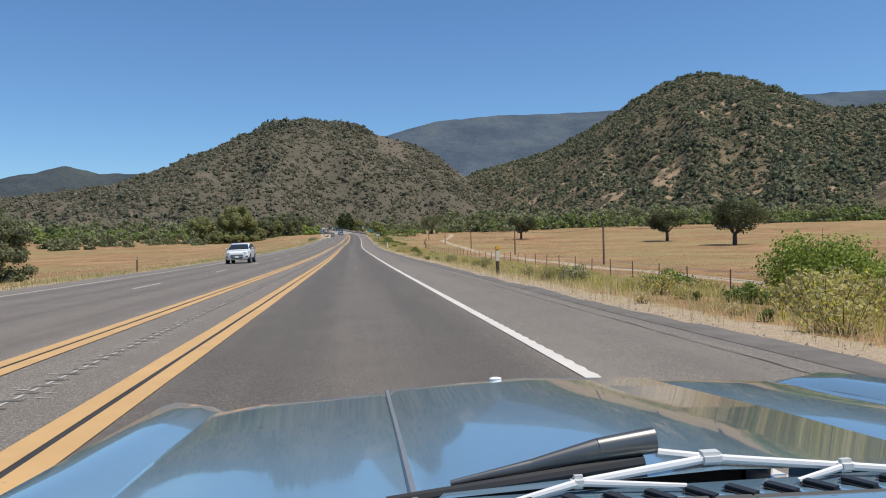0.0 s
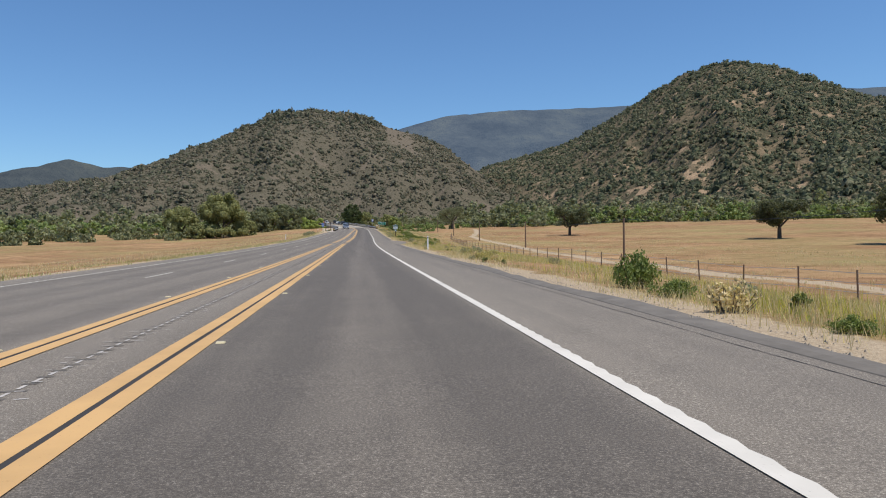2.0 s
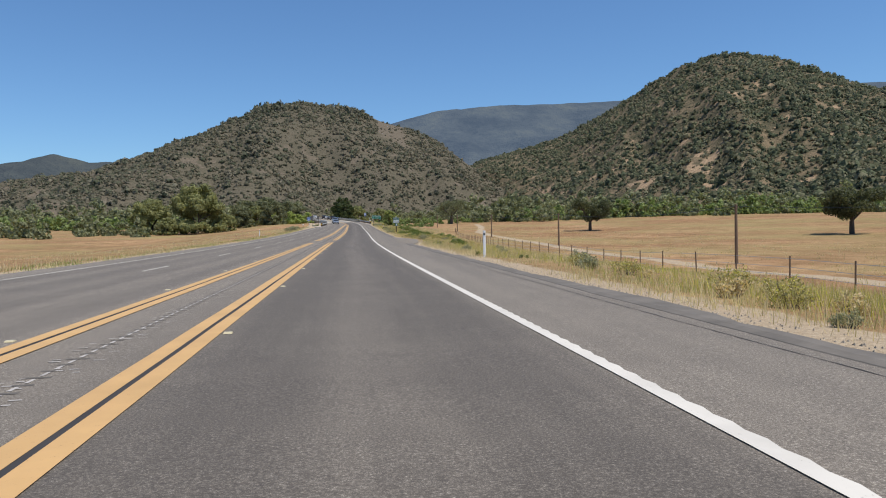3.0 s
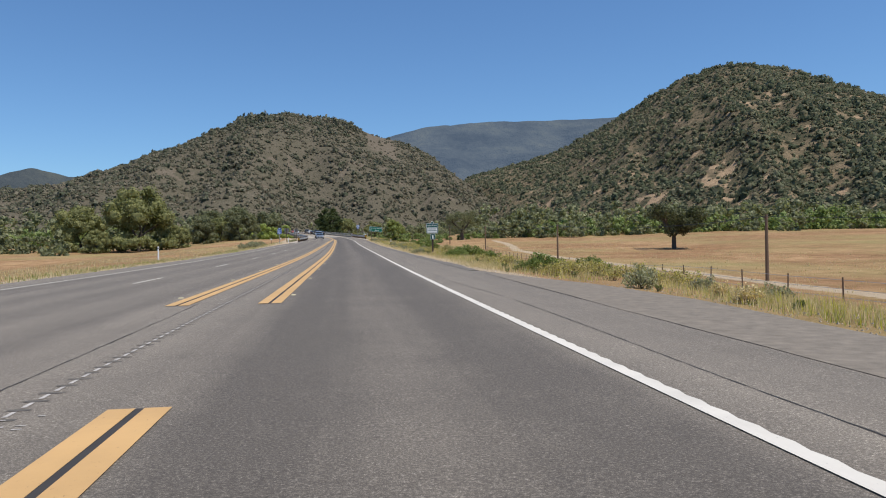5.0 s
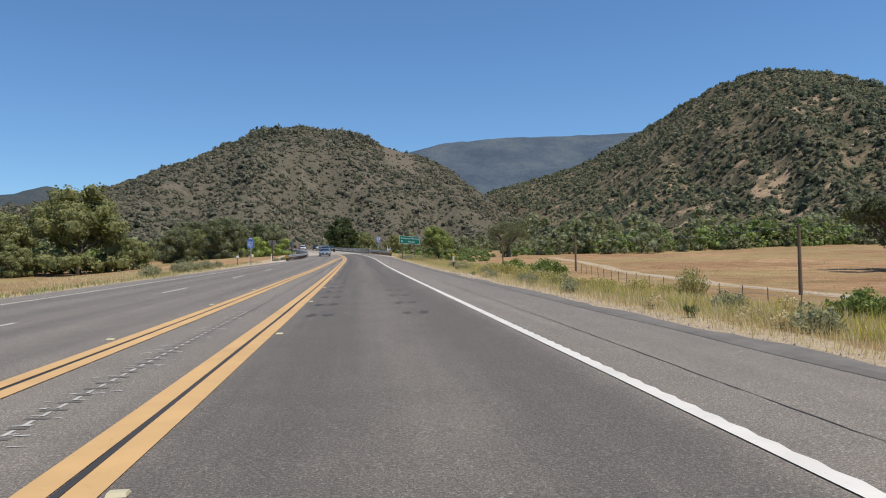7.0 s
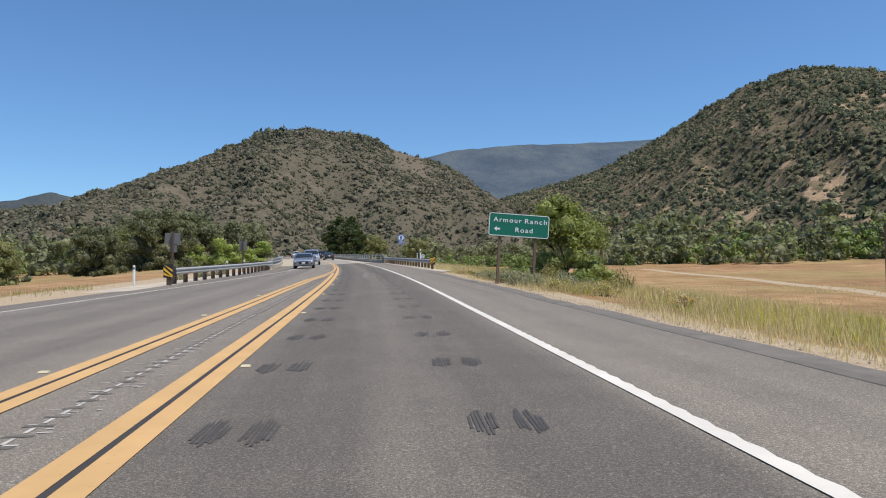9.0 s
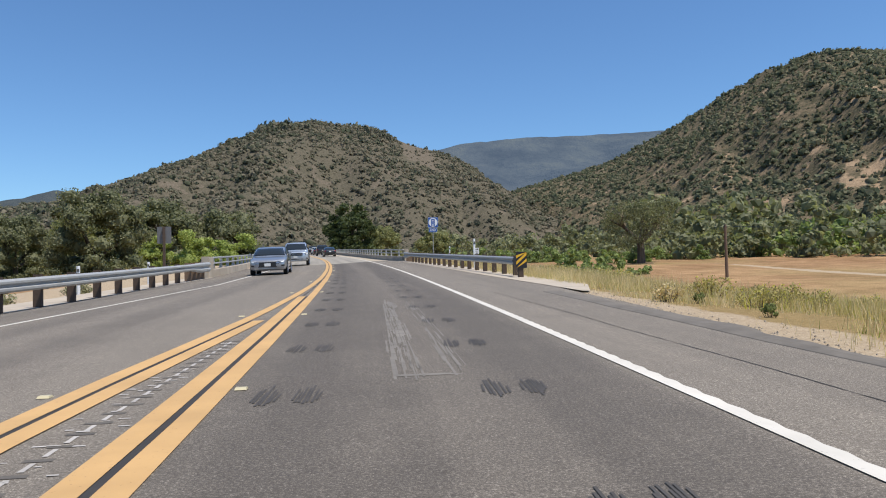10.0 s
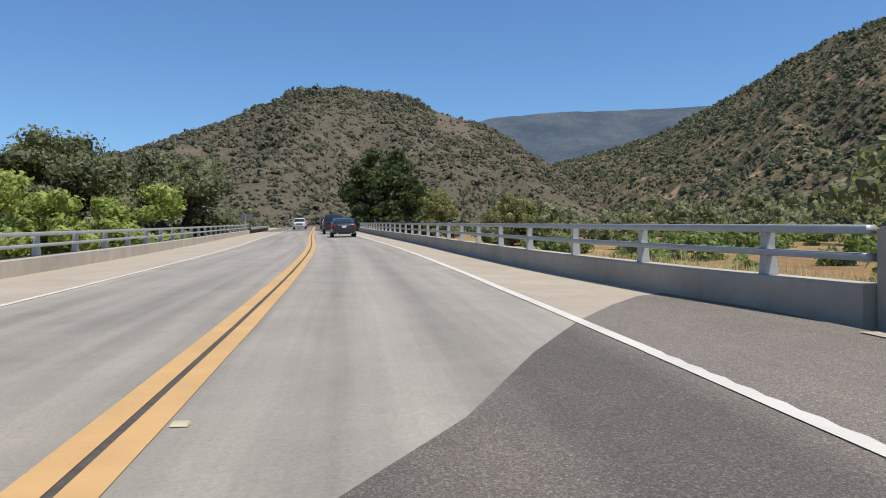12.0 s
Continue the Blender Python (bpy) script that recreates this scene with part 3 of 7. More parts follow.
# both ranges carry their blue air haze as an even emission
FAR = distance_material("hazed_far_range_chaparral", (0.052, 0.054, 0.046), (0.051, 0.082, 0.138))
FAR_L = distance_material("hazed_far_hill_chaparral", (0.046, 0.048, 0.040), (0.030, 0.046, 0.072))
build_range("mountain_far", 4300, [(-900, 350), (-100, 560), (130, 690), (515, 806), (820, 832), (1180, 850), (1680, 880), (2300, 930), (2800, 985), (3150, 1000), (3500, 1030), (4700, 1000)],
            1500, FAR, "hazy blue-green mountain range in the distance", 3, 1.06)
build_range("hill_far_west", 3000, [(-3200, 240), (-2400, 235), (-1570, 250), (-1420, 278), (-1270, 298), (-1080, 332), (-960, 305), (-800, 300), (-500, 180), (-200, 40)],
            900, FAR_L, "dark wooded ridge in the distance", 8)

# ---- plan of the road's markings and edges, by station ----
LEFT_S = [-60, 240, 275, 300, 322, 345, 370, 460, 700]
LEFT_PAVE = [-10.5, -10.5, -9.6, -7.6, -6.5, -6.2, -6.9, -7.4, -8.0]
LEFT_LINE = [-8.86, -8.9, -8.0, -5.75, -4.0, -3.85, -3.95, -4.1, -4.1]
RIGHT_S = [-60, 139, 147, 152, 157.6, 163, 168, 174, 300, 318, 340, 360, 364, 370, 378, 460, 520, 700]
RIGHT_PAVE = [6.0, 6.1, 7.3, 7.6, 8.1, 7.9, 6.8, 6.1, 6.2, 7.0, 6.7, 6.4, 6.3, 5.7, 5.5, 5.6, 6.0, 6.2]
PAIR_S = [-60, 235, 288, 298, 300.5, 306, 309, 313.5, 319, 326]
PAIR_OFF = [-1.70, -1.70, -1.22, -1.0, -0.87, -0.50, -0.355, -0.19, -0.06, 0.0]
MERGE_IN, MERGE_OUT = 306.0, 312.5      # where the inner stripes meet and end
DASH_S, DASH_OFF, DASH_END = 22.2, -5.25, 262.0
MARK_A, MARK_B = 49.03, 167.97
CROSSING = (149.6, 158.6)
BARS = (214.8, 352.0)
JOINT = (351.6, 351.9, 352.4, 354.9, 357.0, 360.4, 362.3, 364.6, 366.6)
CRACKS = [([(159, 4.5), (165, 4.2), (190, 4.3), (230, 4.6)], 0.022), ([(282, 5.2), (296, 4.9), (312, 4.6)], 0.022),
          ([(-10, 5.5), (20, 5.5), (70, 5.6), (120, 5.5)], 0.022), ([(134, 4.9), (146, 4.3), (158, 4.5)], 0.022), ([(141, 5.95), (148, 5.6), (160, 5.9), (170, 6.1)], 0.03), ([(150, -1.45), (159, -1.5)], 0.022)]
ARM_W, ARM_H, ARM_Z = 2.55, 0.96, 2.42
END_Z = 3.1

# ---- road surface, markings ----
left_edge = lambda s: float(np.interp(s, LEFT_S, LEFT_PAVE))      # pavement edge on the far side
edge_line = lambda s: float(np.interp(s, LEFT_S, LEFT_LINE))      # its white line
left_pair = lambda s: float(np.interp(s, PAIR_S, PAIR_OFF))       # the other yellow pair, nearer stripe


def strip(name, lo, hi, s0, s1, step, material, up=0.004, cols=2, skew=0.0, wobble=0.0, label="", category="road marking", kind="structure", parent=None):
    """A strip whose two edges are functions of the station."""
    ss = np.linspace(s0, s1, max(2, int(round((s1 - s0) / step)) + 1))
    verts, faces, uvs = [], [], []
    for s in ss:
        a, b = lo(s), hi(s)
        for k in range(cols):
            o = a + (b - a) * k / (cols - 1)
            if cols == len(COLUMNS):
                o = min(max(COLUMNS[k], a), b) if 0 < k < cols - 1 else (a, b)[k > 0]
            if wobble and k in (0, cols - 1):
                o += wobble * 2 * float(rough(s / 2.0, k * 31.7 + a, 3))
            st = s + skew * o
            verts.append(at(st, o, up))
            uvs.append((o, st))
    for i in range(len(ss) - 1):
        for k in range(cols - 1):
            q = i * cols + k
            faces.append((q, q + 1, q + cols + 1, q + cols))
    ob = mesh_object(name, verts, faces, material, parent)
    uv = ob.data.uv_layers.new(name="UVMap")
    for lp in ob.data.loops:
        uv.data[lp.index].uv = uvs[lp.vertex_index]
    if parent is None:
        tagged(ob, label, category, "", kind)
    return ob


COLUMNS = [-20, -9.0, -8.0, -6.6, -5.17, -3.6, -1.94, -1.0, 0.0, 0.9, 1.8, 2.7, 3.66, 4.6, 5.4, 6.0, 6.6, 20]
const = lambda v: (lambda s: v)
pave_right = lambda s: float(np.interp(s, RIGHT_S, RIGHT_PAVE))
JOINT_A, JOINT_B = BRIDGE_A, BRIDGE_B
strip("road", left_edge, pave_right, -60, JOINT_A - 20, 3.0, ASPHALT, 0.0, 18, 0.0, 0.10, "worn grey asphalt two-way highway with wheel tracks", "road")
joint = lambda o: float(np.interp(o, [-7, -5.2, -3.5, -1.0, 1.3, 2.8, 3.8, 5.2, 7.6], JOINT))


def slab(name, a, b, n, material, label, category):
    """A stretch of road whose two ends may slant across it."""
    verts, faces, uvs = [], [], []
    for i in range(n + 1):
        for k, c in enumerate(COLUMNS):
            o = c
            for _ in range(3):
                s = a(o) + (b(o) - a(o)) * i / n
                lo, hi = left_edge(s), pave_right(s)
                o = (lo, hi)[k > 0] if k in (0, len(COLUMNS) - 1) else min(max(c, lo), hi)
            verts.append(at(s, o, 0.0))
            uvs.append((o, s))
    m = len(COLUMNS)
    for i in range(n):
        for k in range(m - 1):
            q = i * m + k
            faces.append((q, q + 1, q + m + 1, q + m))
    ob = mesh_object(name, verts, faces, material)
    uv = ob.data.uv_layers.new(name="UVMap")
    for lp in ob.data.loops:
        uv.data[lp.index].uv = uvs[lp.vertex_index]
    return tagged(ob, label, category, "", "structure")


slab("road", const(JOINT_A - 20), joint, 18, ASPHALT, "worn grey asphalt ending at a slanting joint before the bridge", "road")
slab("bridge_deck", joint, const(JOINT_B), 50, DECK, "pale concrete bridge deck with sandy shoulders", "bridge deck")
strip("road", left_edge, pave_right, JOINT_B, 680, 4.0, ASPHALT, 0.0, 18, 0.0, 0.0, "grey asphalt highway climbing round the bend", "road")
GAPS = CROSSING      # stretch of the side road's mouth, without yellow lines


def stripe(place, s0, s1, half, material, up, label):
    """A painted stripe round an offset, left out at the side road's mouth."""
    for lo, hi in ((s0, min(s1, GAPS[0])), (max(s0, GAPS[1]), s1)):
        if hi > lo:
            name_ = "yellow_line" if material is YELLOW else "black_filler_line"
            strip(name_, lambda s: place(s) - half, lambda s: place(s) + half, lo, hi, 2.0, material, up, 2, 0.0, 0.012, label)


SEAM = plain("bare_seam_asphalt", (0.072, 0.060, 0.050), 0.95, vary=0.5, scale=9, relief=0.5)


def median_lines():
    """Two pairs of yellow stripes that draw together before the bridge; the inner ones end there."""
    label, dark = "solid yellow line, slightly chipped, on the asphalt", "black stripe between the yellow lines"
    outer = lambda s: left_pair(s) - 0.245
    stripe(const(0.0), -60, 640, 0.094, YELLOW, 0.008, label)
    stripe(const(-0.245), -60, MERGE_OUT, 0.094, YELLOW, 0.008, label)
    stripe(outer, -60, 640, 0.094, YELLOW, 0.010, label)
    stripe(left_pair, -60, MERGE_IN, 0.094, YELLOW, 0.010, label)
    stripe(const(-0.1225), -60, MERGE_OUT, 0.0285, TAR, 0.006, dark)
    stripe(lambda s: left_pair(s) - 0.1225, -60, MERGE_IN, 0.0285, TAR, 0.006, dark)
    stripe(lambda s: outer(s) / 2, MERGE_OUT, 640, 0.034, SEAM, 0.004, "dark rough asphalt showing between the yellow lines")


median_lines()
# the white edge lines
strip("white_edge_line", const(3.585), lambda s: 3.735 - 0.026 * (round(s / 0.18) % 2), -60, 360, 0.18, WHITE, 0.008, 2, 0.0, 0.006, "solid white edge line, its outer edge nibbled by milled grooves")
strip("white_edge_line", const(3.585), const(3.735), 360, 640, 2.0, WHITE, 0.008, 2, 0.0, 0.02, "solid white edge line with worn edges")
strip("white_edge_line", lambda s: edge_line(s) - 0.06, lambda s: edge_line(s) + 0.06, -60, 640, 2.0, WHITE, 0.008, 2, 0.0, 0.02, "solid white edge line of the far lane")
# dashed lane line between the two oncoming lanes
for k in range(-5, 26):
    s = DASH_S + 14.63 * k
    if s < DASH_END:
        strip("white_dash", const(DASH_OFF - 0.05), const(DASH_OFF + 0.05), s, s + 3.66, 1.9, WHITE, 0.008, 2, 0, 0.01, "white lane dash between the oncoming lanes")

# milled rumble grooves in the painted median
GROOVE = plain("milled_groove", (0.40, 0.37, 0.34), 0.9, vary=0.35, scale=5)


def rumble():
    """Milled grooves across the median strip, with pale scraped flecks between them."""
    flecks, marks, grooves, cuts = [], [], [], []
    rng = random.Random(4)
    s = -10.0
    while s < 338:
        mid = left_pair(s) / 2 - 0.1225 if s > MERGE_IN else (left_pair(s) - 0.245) / 2
        room = (abs(left_pair(s)) - 0.245) / 2 - 0.12 if s < MERGE_IN else 0.05
        if not MERGE_IN - 3 < s < MERGE_OUT:
            in_gap = GAPS[0] < s < GAPS[1]
            for q in range(1) if in_gap else range(1, 4) if s > MERGE_OUT else range(6):
                if q and rng.random() < 0.6:
                    continue
                reach = min(0.24, max(0.05, room))
                o = mid + (0 if q == 0 else rng.uniform(-reach, reach))
                w, l = (0.018, 0.17) if q == 0 else (rng.uniform(0.02, 0.06), rng.uniform(0.012, 0.035))
                d = 0.0 if q == 0 else rng.uniform(-0.12, 0.12)
                a = len(flecks)
                flecks += [at(s + d, o - w, 0.005), at(s + d, o + w, 0.005), at(s + d + l, o + w * 0.8, 0.005), at(s + d + l, o - w, 0.005)]
                marks.append((a, a + 1, a + 2, a + 3))
            if s > MERGE_OUT:
                s += 0.305
                continue
            reach = min(0.11, max(0.07, room)) * rng.uniform(0.6, 1.05)
            a = len(grooves)
            for d, o, up in ((0.20, -reach, 0.0035), (0.20, reach, 0.0035), (0.23, reach * 0.96, 0.0015), (0.23, -reach * 0.96, 0.0015), (0.26, reach, 0.0035), (0.26, -reach, 0.0035)):
                grooves.append(at(s + d, mid + o, up))
            cuts += [(a, a + 1, a + 2, a + 3), (a + 3, a + 2, a + 4, a + 5)]
        s += 0.305
    tagged(mesh_object("rumble_strip", flecks, marks, GROOVE), "pale milled flecks down the painted median", "rumble strip", "", "stuff")
    tagged(mesh_object("rumble_strip", grooves, cuts, plain("milled_asphalt", (0.104, 0.092, 0.079), 0.9, vary=0.4, scale=5)), "shallow milled rumble grooves across the painted median", "rumble strip", "", "stuff")


RUBBER = plain("dark_rumble_groove", (0.058, 0.052, 0.047), 0.85, vary=0.35)
rumble()

# raised markers beside the yellow lines
MARKER_BODY = plain("amber_reflector", (0.50, 0.43, 0.27), 0.4, vary=0.15)


def marker_bm():
    return loft([[(-0.05, -0.05, 0), (0.05, -0.05, 0), (0.05, 0.05, 0), (-0.05, 0.05, 0)],
                 [(-0.045, -0.028, 0.018), (0.045, -0.028, 0.018), (0.045, 0.028, 0.018), (-0.045, 0.028, 0.018)]])


def raised_markers():
    bm = marker_bm()
    first = part("raised_pavement_marker", bm, MARKER_BODY)
    tagged(first, "low amber raised pavement marker beside the yellow line", "road marker", "raised road markers")
    first.matrix_basis = Matrix.Translation(at(MARK_A, 0.18, 0.004))
    spots = [(MARK_A + 7.315 * k, 0.18) for k in range(-2, 14) if k] + [(MARK_B + 7.315 * k, 0.18) for k in range(-1, 27)]
    spots += [(s, left_pair(s) - 0.47) for s, _ in list(spots) if s < 345]
    for s, o in spots:
        if not GAPS[0] - 1 < s < GAPS[1] + 1:
            copy_thing(first, Matrix.Translation(at(s, o, 0.004)))


raised_markers()

# rubber-dark ground rumble patches across the lane before the bridge


def speed_bars():
    rng = random.Random(9)
    verts, faces = [], []
    s = BARS[0]
    while s < BARS[1]:
        for o in (0.32, 0.64, 2.13, 2.45):
            for k in range(7):
                a, oo = len(verts), o + 0.030 * k + rng.uniform(-0.006, 0.006)
                l = rng.uniform(0.60, 0.80) - 0.10 * abs(k - 3)
                sh = rng.uniform(-0.06, 0.06) + 0.045 * abs(k - 3)
                verts += [at(s + sh, oo, 0.006), at(s + sh, oo + 0.020, 0.006), at(s + sh + l, oo + 0.048, 0.006), at(s + sh + l, oo + 0.03, 0.006)]
                faces.append((a, a + 1, a + 2, a + 3))
        s += 2.9
    return tagged(mesh_object("lane_rumble_grooves", verts, faces, RUBBER), "dark scored rumble grooves across the lane", "rumble grooves", "", "stuff")


speed_bars()


# tar-sealed cracks
def crack(path_, width, seed):
    rng = random.Random(seed)
    verts, faces = [], []
    s0, s1 = path_[0][0], path_[-1][0]
    n = max(4, int((s1 - s0) / 0.22))
    for i in range(n + 1):
        s = s0 + (s1 - s0) * i / n
        o = float(np.interp(s, [p[0] for p in path_], [p[1] for p in path_])) + 0.10 * float(rough(s / 3.0, seed * 7.7, 3)) + rng.uniform(-0.008, 0.008)
        w = width * rng.uniform(0.25, 1.1) / 2
        verts += [at(s, o - w, 0.004), at(s, o + w, 0.004)]
    for i in range(n):
        faces.append((2 * i, 2 * i + 1, 2 * i + 3, 2 * i + 2))
    return tagged(mesh_object("sealed_crack", verts, faces, TAR), "dark tar-sealed crack running along the shoulder", "road crack", "", "structure")


for n_, (p_, w_) in enumerate(CRACKS):
    crack(p_, w_, n_)

# the raised, crumbling asphalt berm along the shoulder
BERM = plain("gravelly_asphalt_berm", (0.135, 0.118, 0.098), 0.9, vary=0.4, scale=2.2, relief=0.6)


def berm(s0, s1):
    rng = random.Random(31)
    ss = np.arange(s0, s1, 0.45)
    rings = []
    for s in ss:
        a, w, h = 5.83 + 0.25 * float(rough(s / 5.0, 3.3, 3)), 0.62 + 0.7 * float(rough(s / 2.2, 8.8, 4)), 0.03 + 0.04 * float(rough(s / 1.6, 1.2, 3))
        rings.append([at(s, a, -0.03), at(s, a + 0.04, 0.010), at(s, a + 0.16, h), at(s, a + w * 0.7, h + rng.uniform(-0.012, 0.012)), at(s, a + w, -0.02), at(s, a + w + 0.1, -0.12)])
    ob = part("asphalt_berm", loft(rings), BERM)
    return tagged(ob, "low crumbling asphalt berm between shoulder and dirt", "kerb", "", "structure")


berm(-8, 141)
berm(172, 312)

# a scraped, patched rectangle in the lane before the bridge
SCAR = plain("scraped_asphalt", (0.175, 0.158, 0.136), 0.9, vary=0.4, scale=3)


def scraped():
    rng = random.Random(12)
    verts, faces = [], []

    def streak(s0, o0, s1, o1, w):
        a = len(verts)
        verts.extend([at(s0, o0, 0.004), at(s0, o0 + w, 0.004), at(s1, o1 + w * 0.7, 0.004), at(s1, o1, 0.004)])
        faces.append((a, a + 1, a + 2, a + 3))
    for k in range(9):
        streak(300.0 + k, 1.47 + 0.022 * k, 301.02 + k, 1.47 + 0.022 * (k + 1), rng.uniform(0.02, 0.05))
        streak(300.3 + k, 1.58 + 0.022 * k, 300.9 + k, 1.60 + 0.022 * k, rng.uniform(0.012, 0.03))
    streak(299.95, 1.47, 300.04, 1.47, 0.66)
    for k in range(150):
        s = rng.uniform(299.6, 309)
        side = rng.choice((0.0, 0.0, 0.45))
        o = 1.50 + side + 0.022 * (s - 300) + rng.gauss(0.10, 0.07)
        streak(s, o, s + rng.uniform(0.4, 1.8), o + 0.02, rng.uniform(0.008, 0.030))
    return tagged(mesh_object("scraped_patch", verts, faces, SCAR), "pale scraped scars in the asphalt lane", "road scar", "", "stuff")


scraped()

# older pale paving at the mouth of the side road
strip("side_road_apron", lambda s: float(np.interp(s, [141, 148, 160, 170], [5.95, 5.6, 5.9, 6.1])), lambda s: pave_right(s) - 0.06, 141, 169, 0.7, plain("old_pale_asphalt", (0.178, 0.150, 0.118), 0.95, vary=0.45, scale=5.0, relief=0.9), 0.006, 6, 0.0, 0.06, "older pale gravelly paving at the mouth of a side track", "paving")


# crumbs of asphalt and gravel along the broken edge of the shoulder
def crumbs(s0, s1, count):
    nr = np.random.RandomState(71)
    s = nr.uniform(s0, s1, count)
    o = np.interp(s, RIGHT_S, RIGHT_PAVE) + np.abs(nr.normal(0, 0.55, count)) - 0.15
    x = road_x(s) + o
    z = np.maximum(ground_z(x, s), np.array([at(a, b).z for a, b in zip(s, np.minimum(o, 6.6))]) - 0.06 * (o > 6.6)) + 0.004
    r = nr.uniform(0.008, 0.030, count)
    d = np.array([[1, 0, 0], [-0.5, 0.87, 0], [-0.5, -0.87, 0], [0, 0, 0.9]])[None] * nr.uniform(0.6, 1.3, (count, 4, 1)) * r[:, None, None]
    v = (d + np.stack([x, s, z], -1)[:, None]).reshape(-1, 3)
    q = np.arange(count)[:, None] * 4
    f = np.concatenate([q + np.array([[0, 1, 3]]), q + np.array([[1, 2, 3]]), q + np.array([[2, 0, 3]])])
    return tagged(quick_mesh("gravel", v, f, plain("loose_gravel", (0.30, 0.25, 0.19), 0.95, vary=0.5, scale=1.5)), "loose gravel and asphalt crumbs along the shoulder's edge", "gravel", "", "stuff")


crumbs(-3, 318, 9000)

# ---- trees and shrubs ----
def blob_leaves(rng, centres, radii, count, size, flat=0.75, droop=0.0):
    """Leaf sprays, small folded quads, scattered through clumps, denser towards their skins."""
    n = len(centres)
    weight = np.asarray(radii) ** 2
    pick = rng.choice(n, count, p=weight / weight.sum())
    d = rng.normal(size=(count, 3))
    d /= np.linalg.norm(d, axis=1)[:, None]
    r = np.asarray(radii)[pick] * rng.uniform(0.35, 1.0, count) ** 0.5 * rng.uniform(0.85, 1.15, count)
    p = np.asarray(centres)[pick] + d * r[:, None] * np.array([1, 1, flat])
    # leaf plane: roughly along the skin, tipped at random
    nrm = d + rng.normal(size=(count, 3)) * 0.55
    nrm /= np.linalg.norm(nrm, axis=1)[:, None]
    side = np.cross(nrm, rng.normal(size=(count, 3)))
    side /= np.linalg.norm(side, axis=1)[:, None] + 1e-9
    up = np.cross(nrm, side)
    s = (size * rng.uniform(0.6, 1.5, count))[:, None]
    a, b, c, e = p - side * s * 0.5, p + up * s * 0.75 - nrm * s * 0.12, p + side * s * 0.5, p - up * s * 0.75 - nrm * s * 0.12
    verts = np.stack([a, b, c, e], 1).reshape(-1, 3)
    i = np.arange(count)[:, None] * 4
    faces = np.concatenate([np.concatenate([i, i + 1, i + 3], 1), np.concatenate([i + 1, i + 2, i + 3], 1)])
    return verts, faces


def lumps(nr, centres, radii):
    """Rough closed lumps, the dense inside of a crown."""
    shapes = [leaf_lump(nr, 1, -0.6) for _ in range(4)]
    vs, fs, base = [], [], 0
    for k, (c, r) in enumerate(zip(centres, radii)):
        v, f = shapes[k % 4]
        vs.append(v * r + np.asarray(c))
        fs.append(f + base)
        base += len(v)
    return np.concatenate(vs), np.concatenate(fs)


def clumps(name, nr, centres, radii, material, parent):
    v, f = lumps(nr, centres, radii)
    v[:, 2] = np.maximum(v[:, 2], 0.05)
    return quick_mesh(name, v, f, material, parent)


def limb(bm, rng, a, way, length, radius, depth, tips):
    """A bent limb that forks."""
    p, d = Vector(a), Vector(way).normalized()
    steps = 3
    for k in range(steps):
        d = (d + Vector((rng.uniform(-0.25, 0.25), rng.uniform(-0.25, 0.25), rng.uniform(-0.05, 0.2)))).normalized()
        q = p + d * (length / steps)
        r0, r1 = radius * (1 - 0.25 * k / steps), radius * (1 - 0.25 * (k + 1) / steps)
        rod(p, q, r0, r1, 7, bm)
        p = q
    if depth == 0:
        tips.append(p)
        return
    for k in range(rng.choice((2, 3))):
        w = (d + Vector((rng.uniform(-0.9, 0.9), rng.uniform(-0.9, 0.9), rng.uniform(-0.25, 0.45)))).normalized()
        limb(bm, rng, p, w, length * rng.uniform(0.6, 0.85), radius * 0.62, depth - 1, tips)


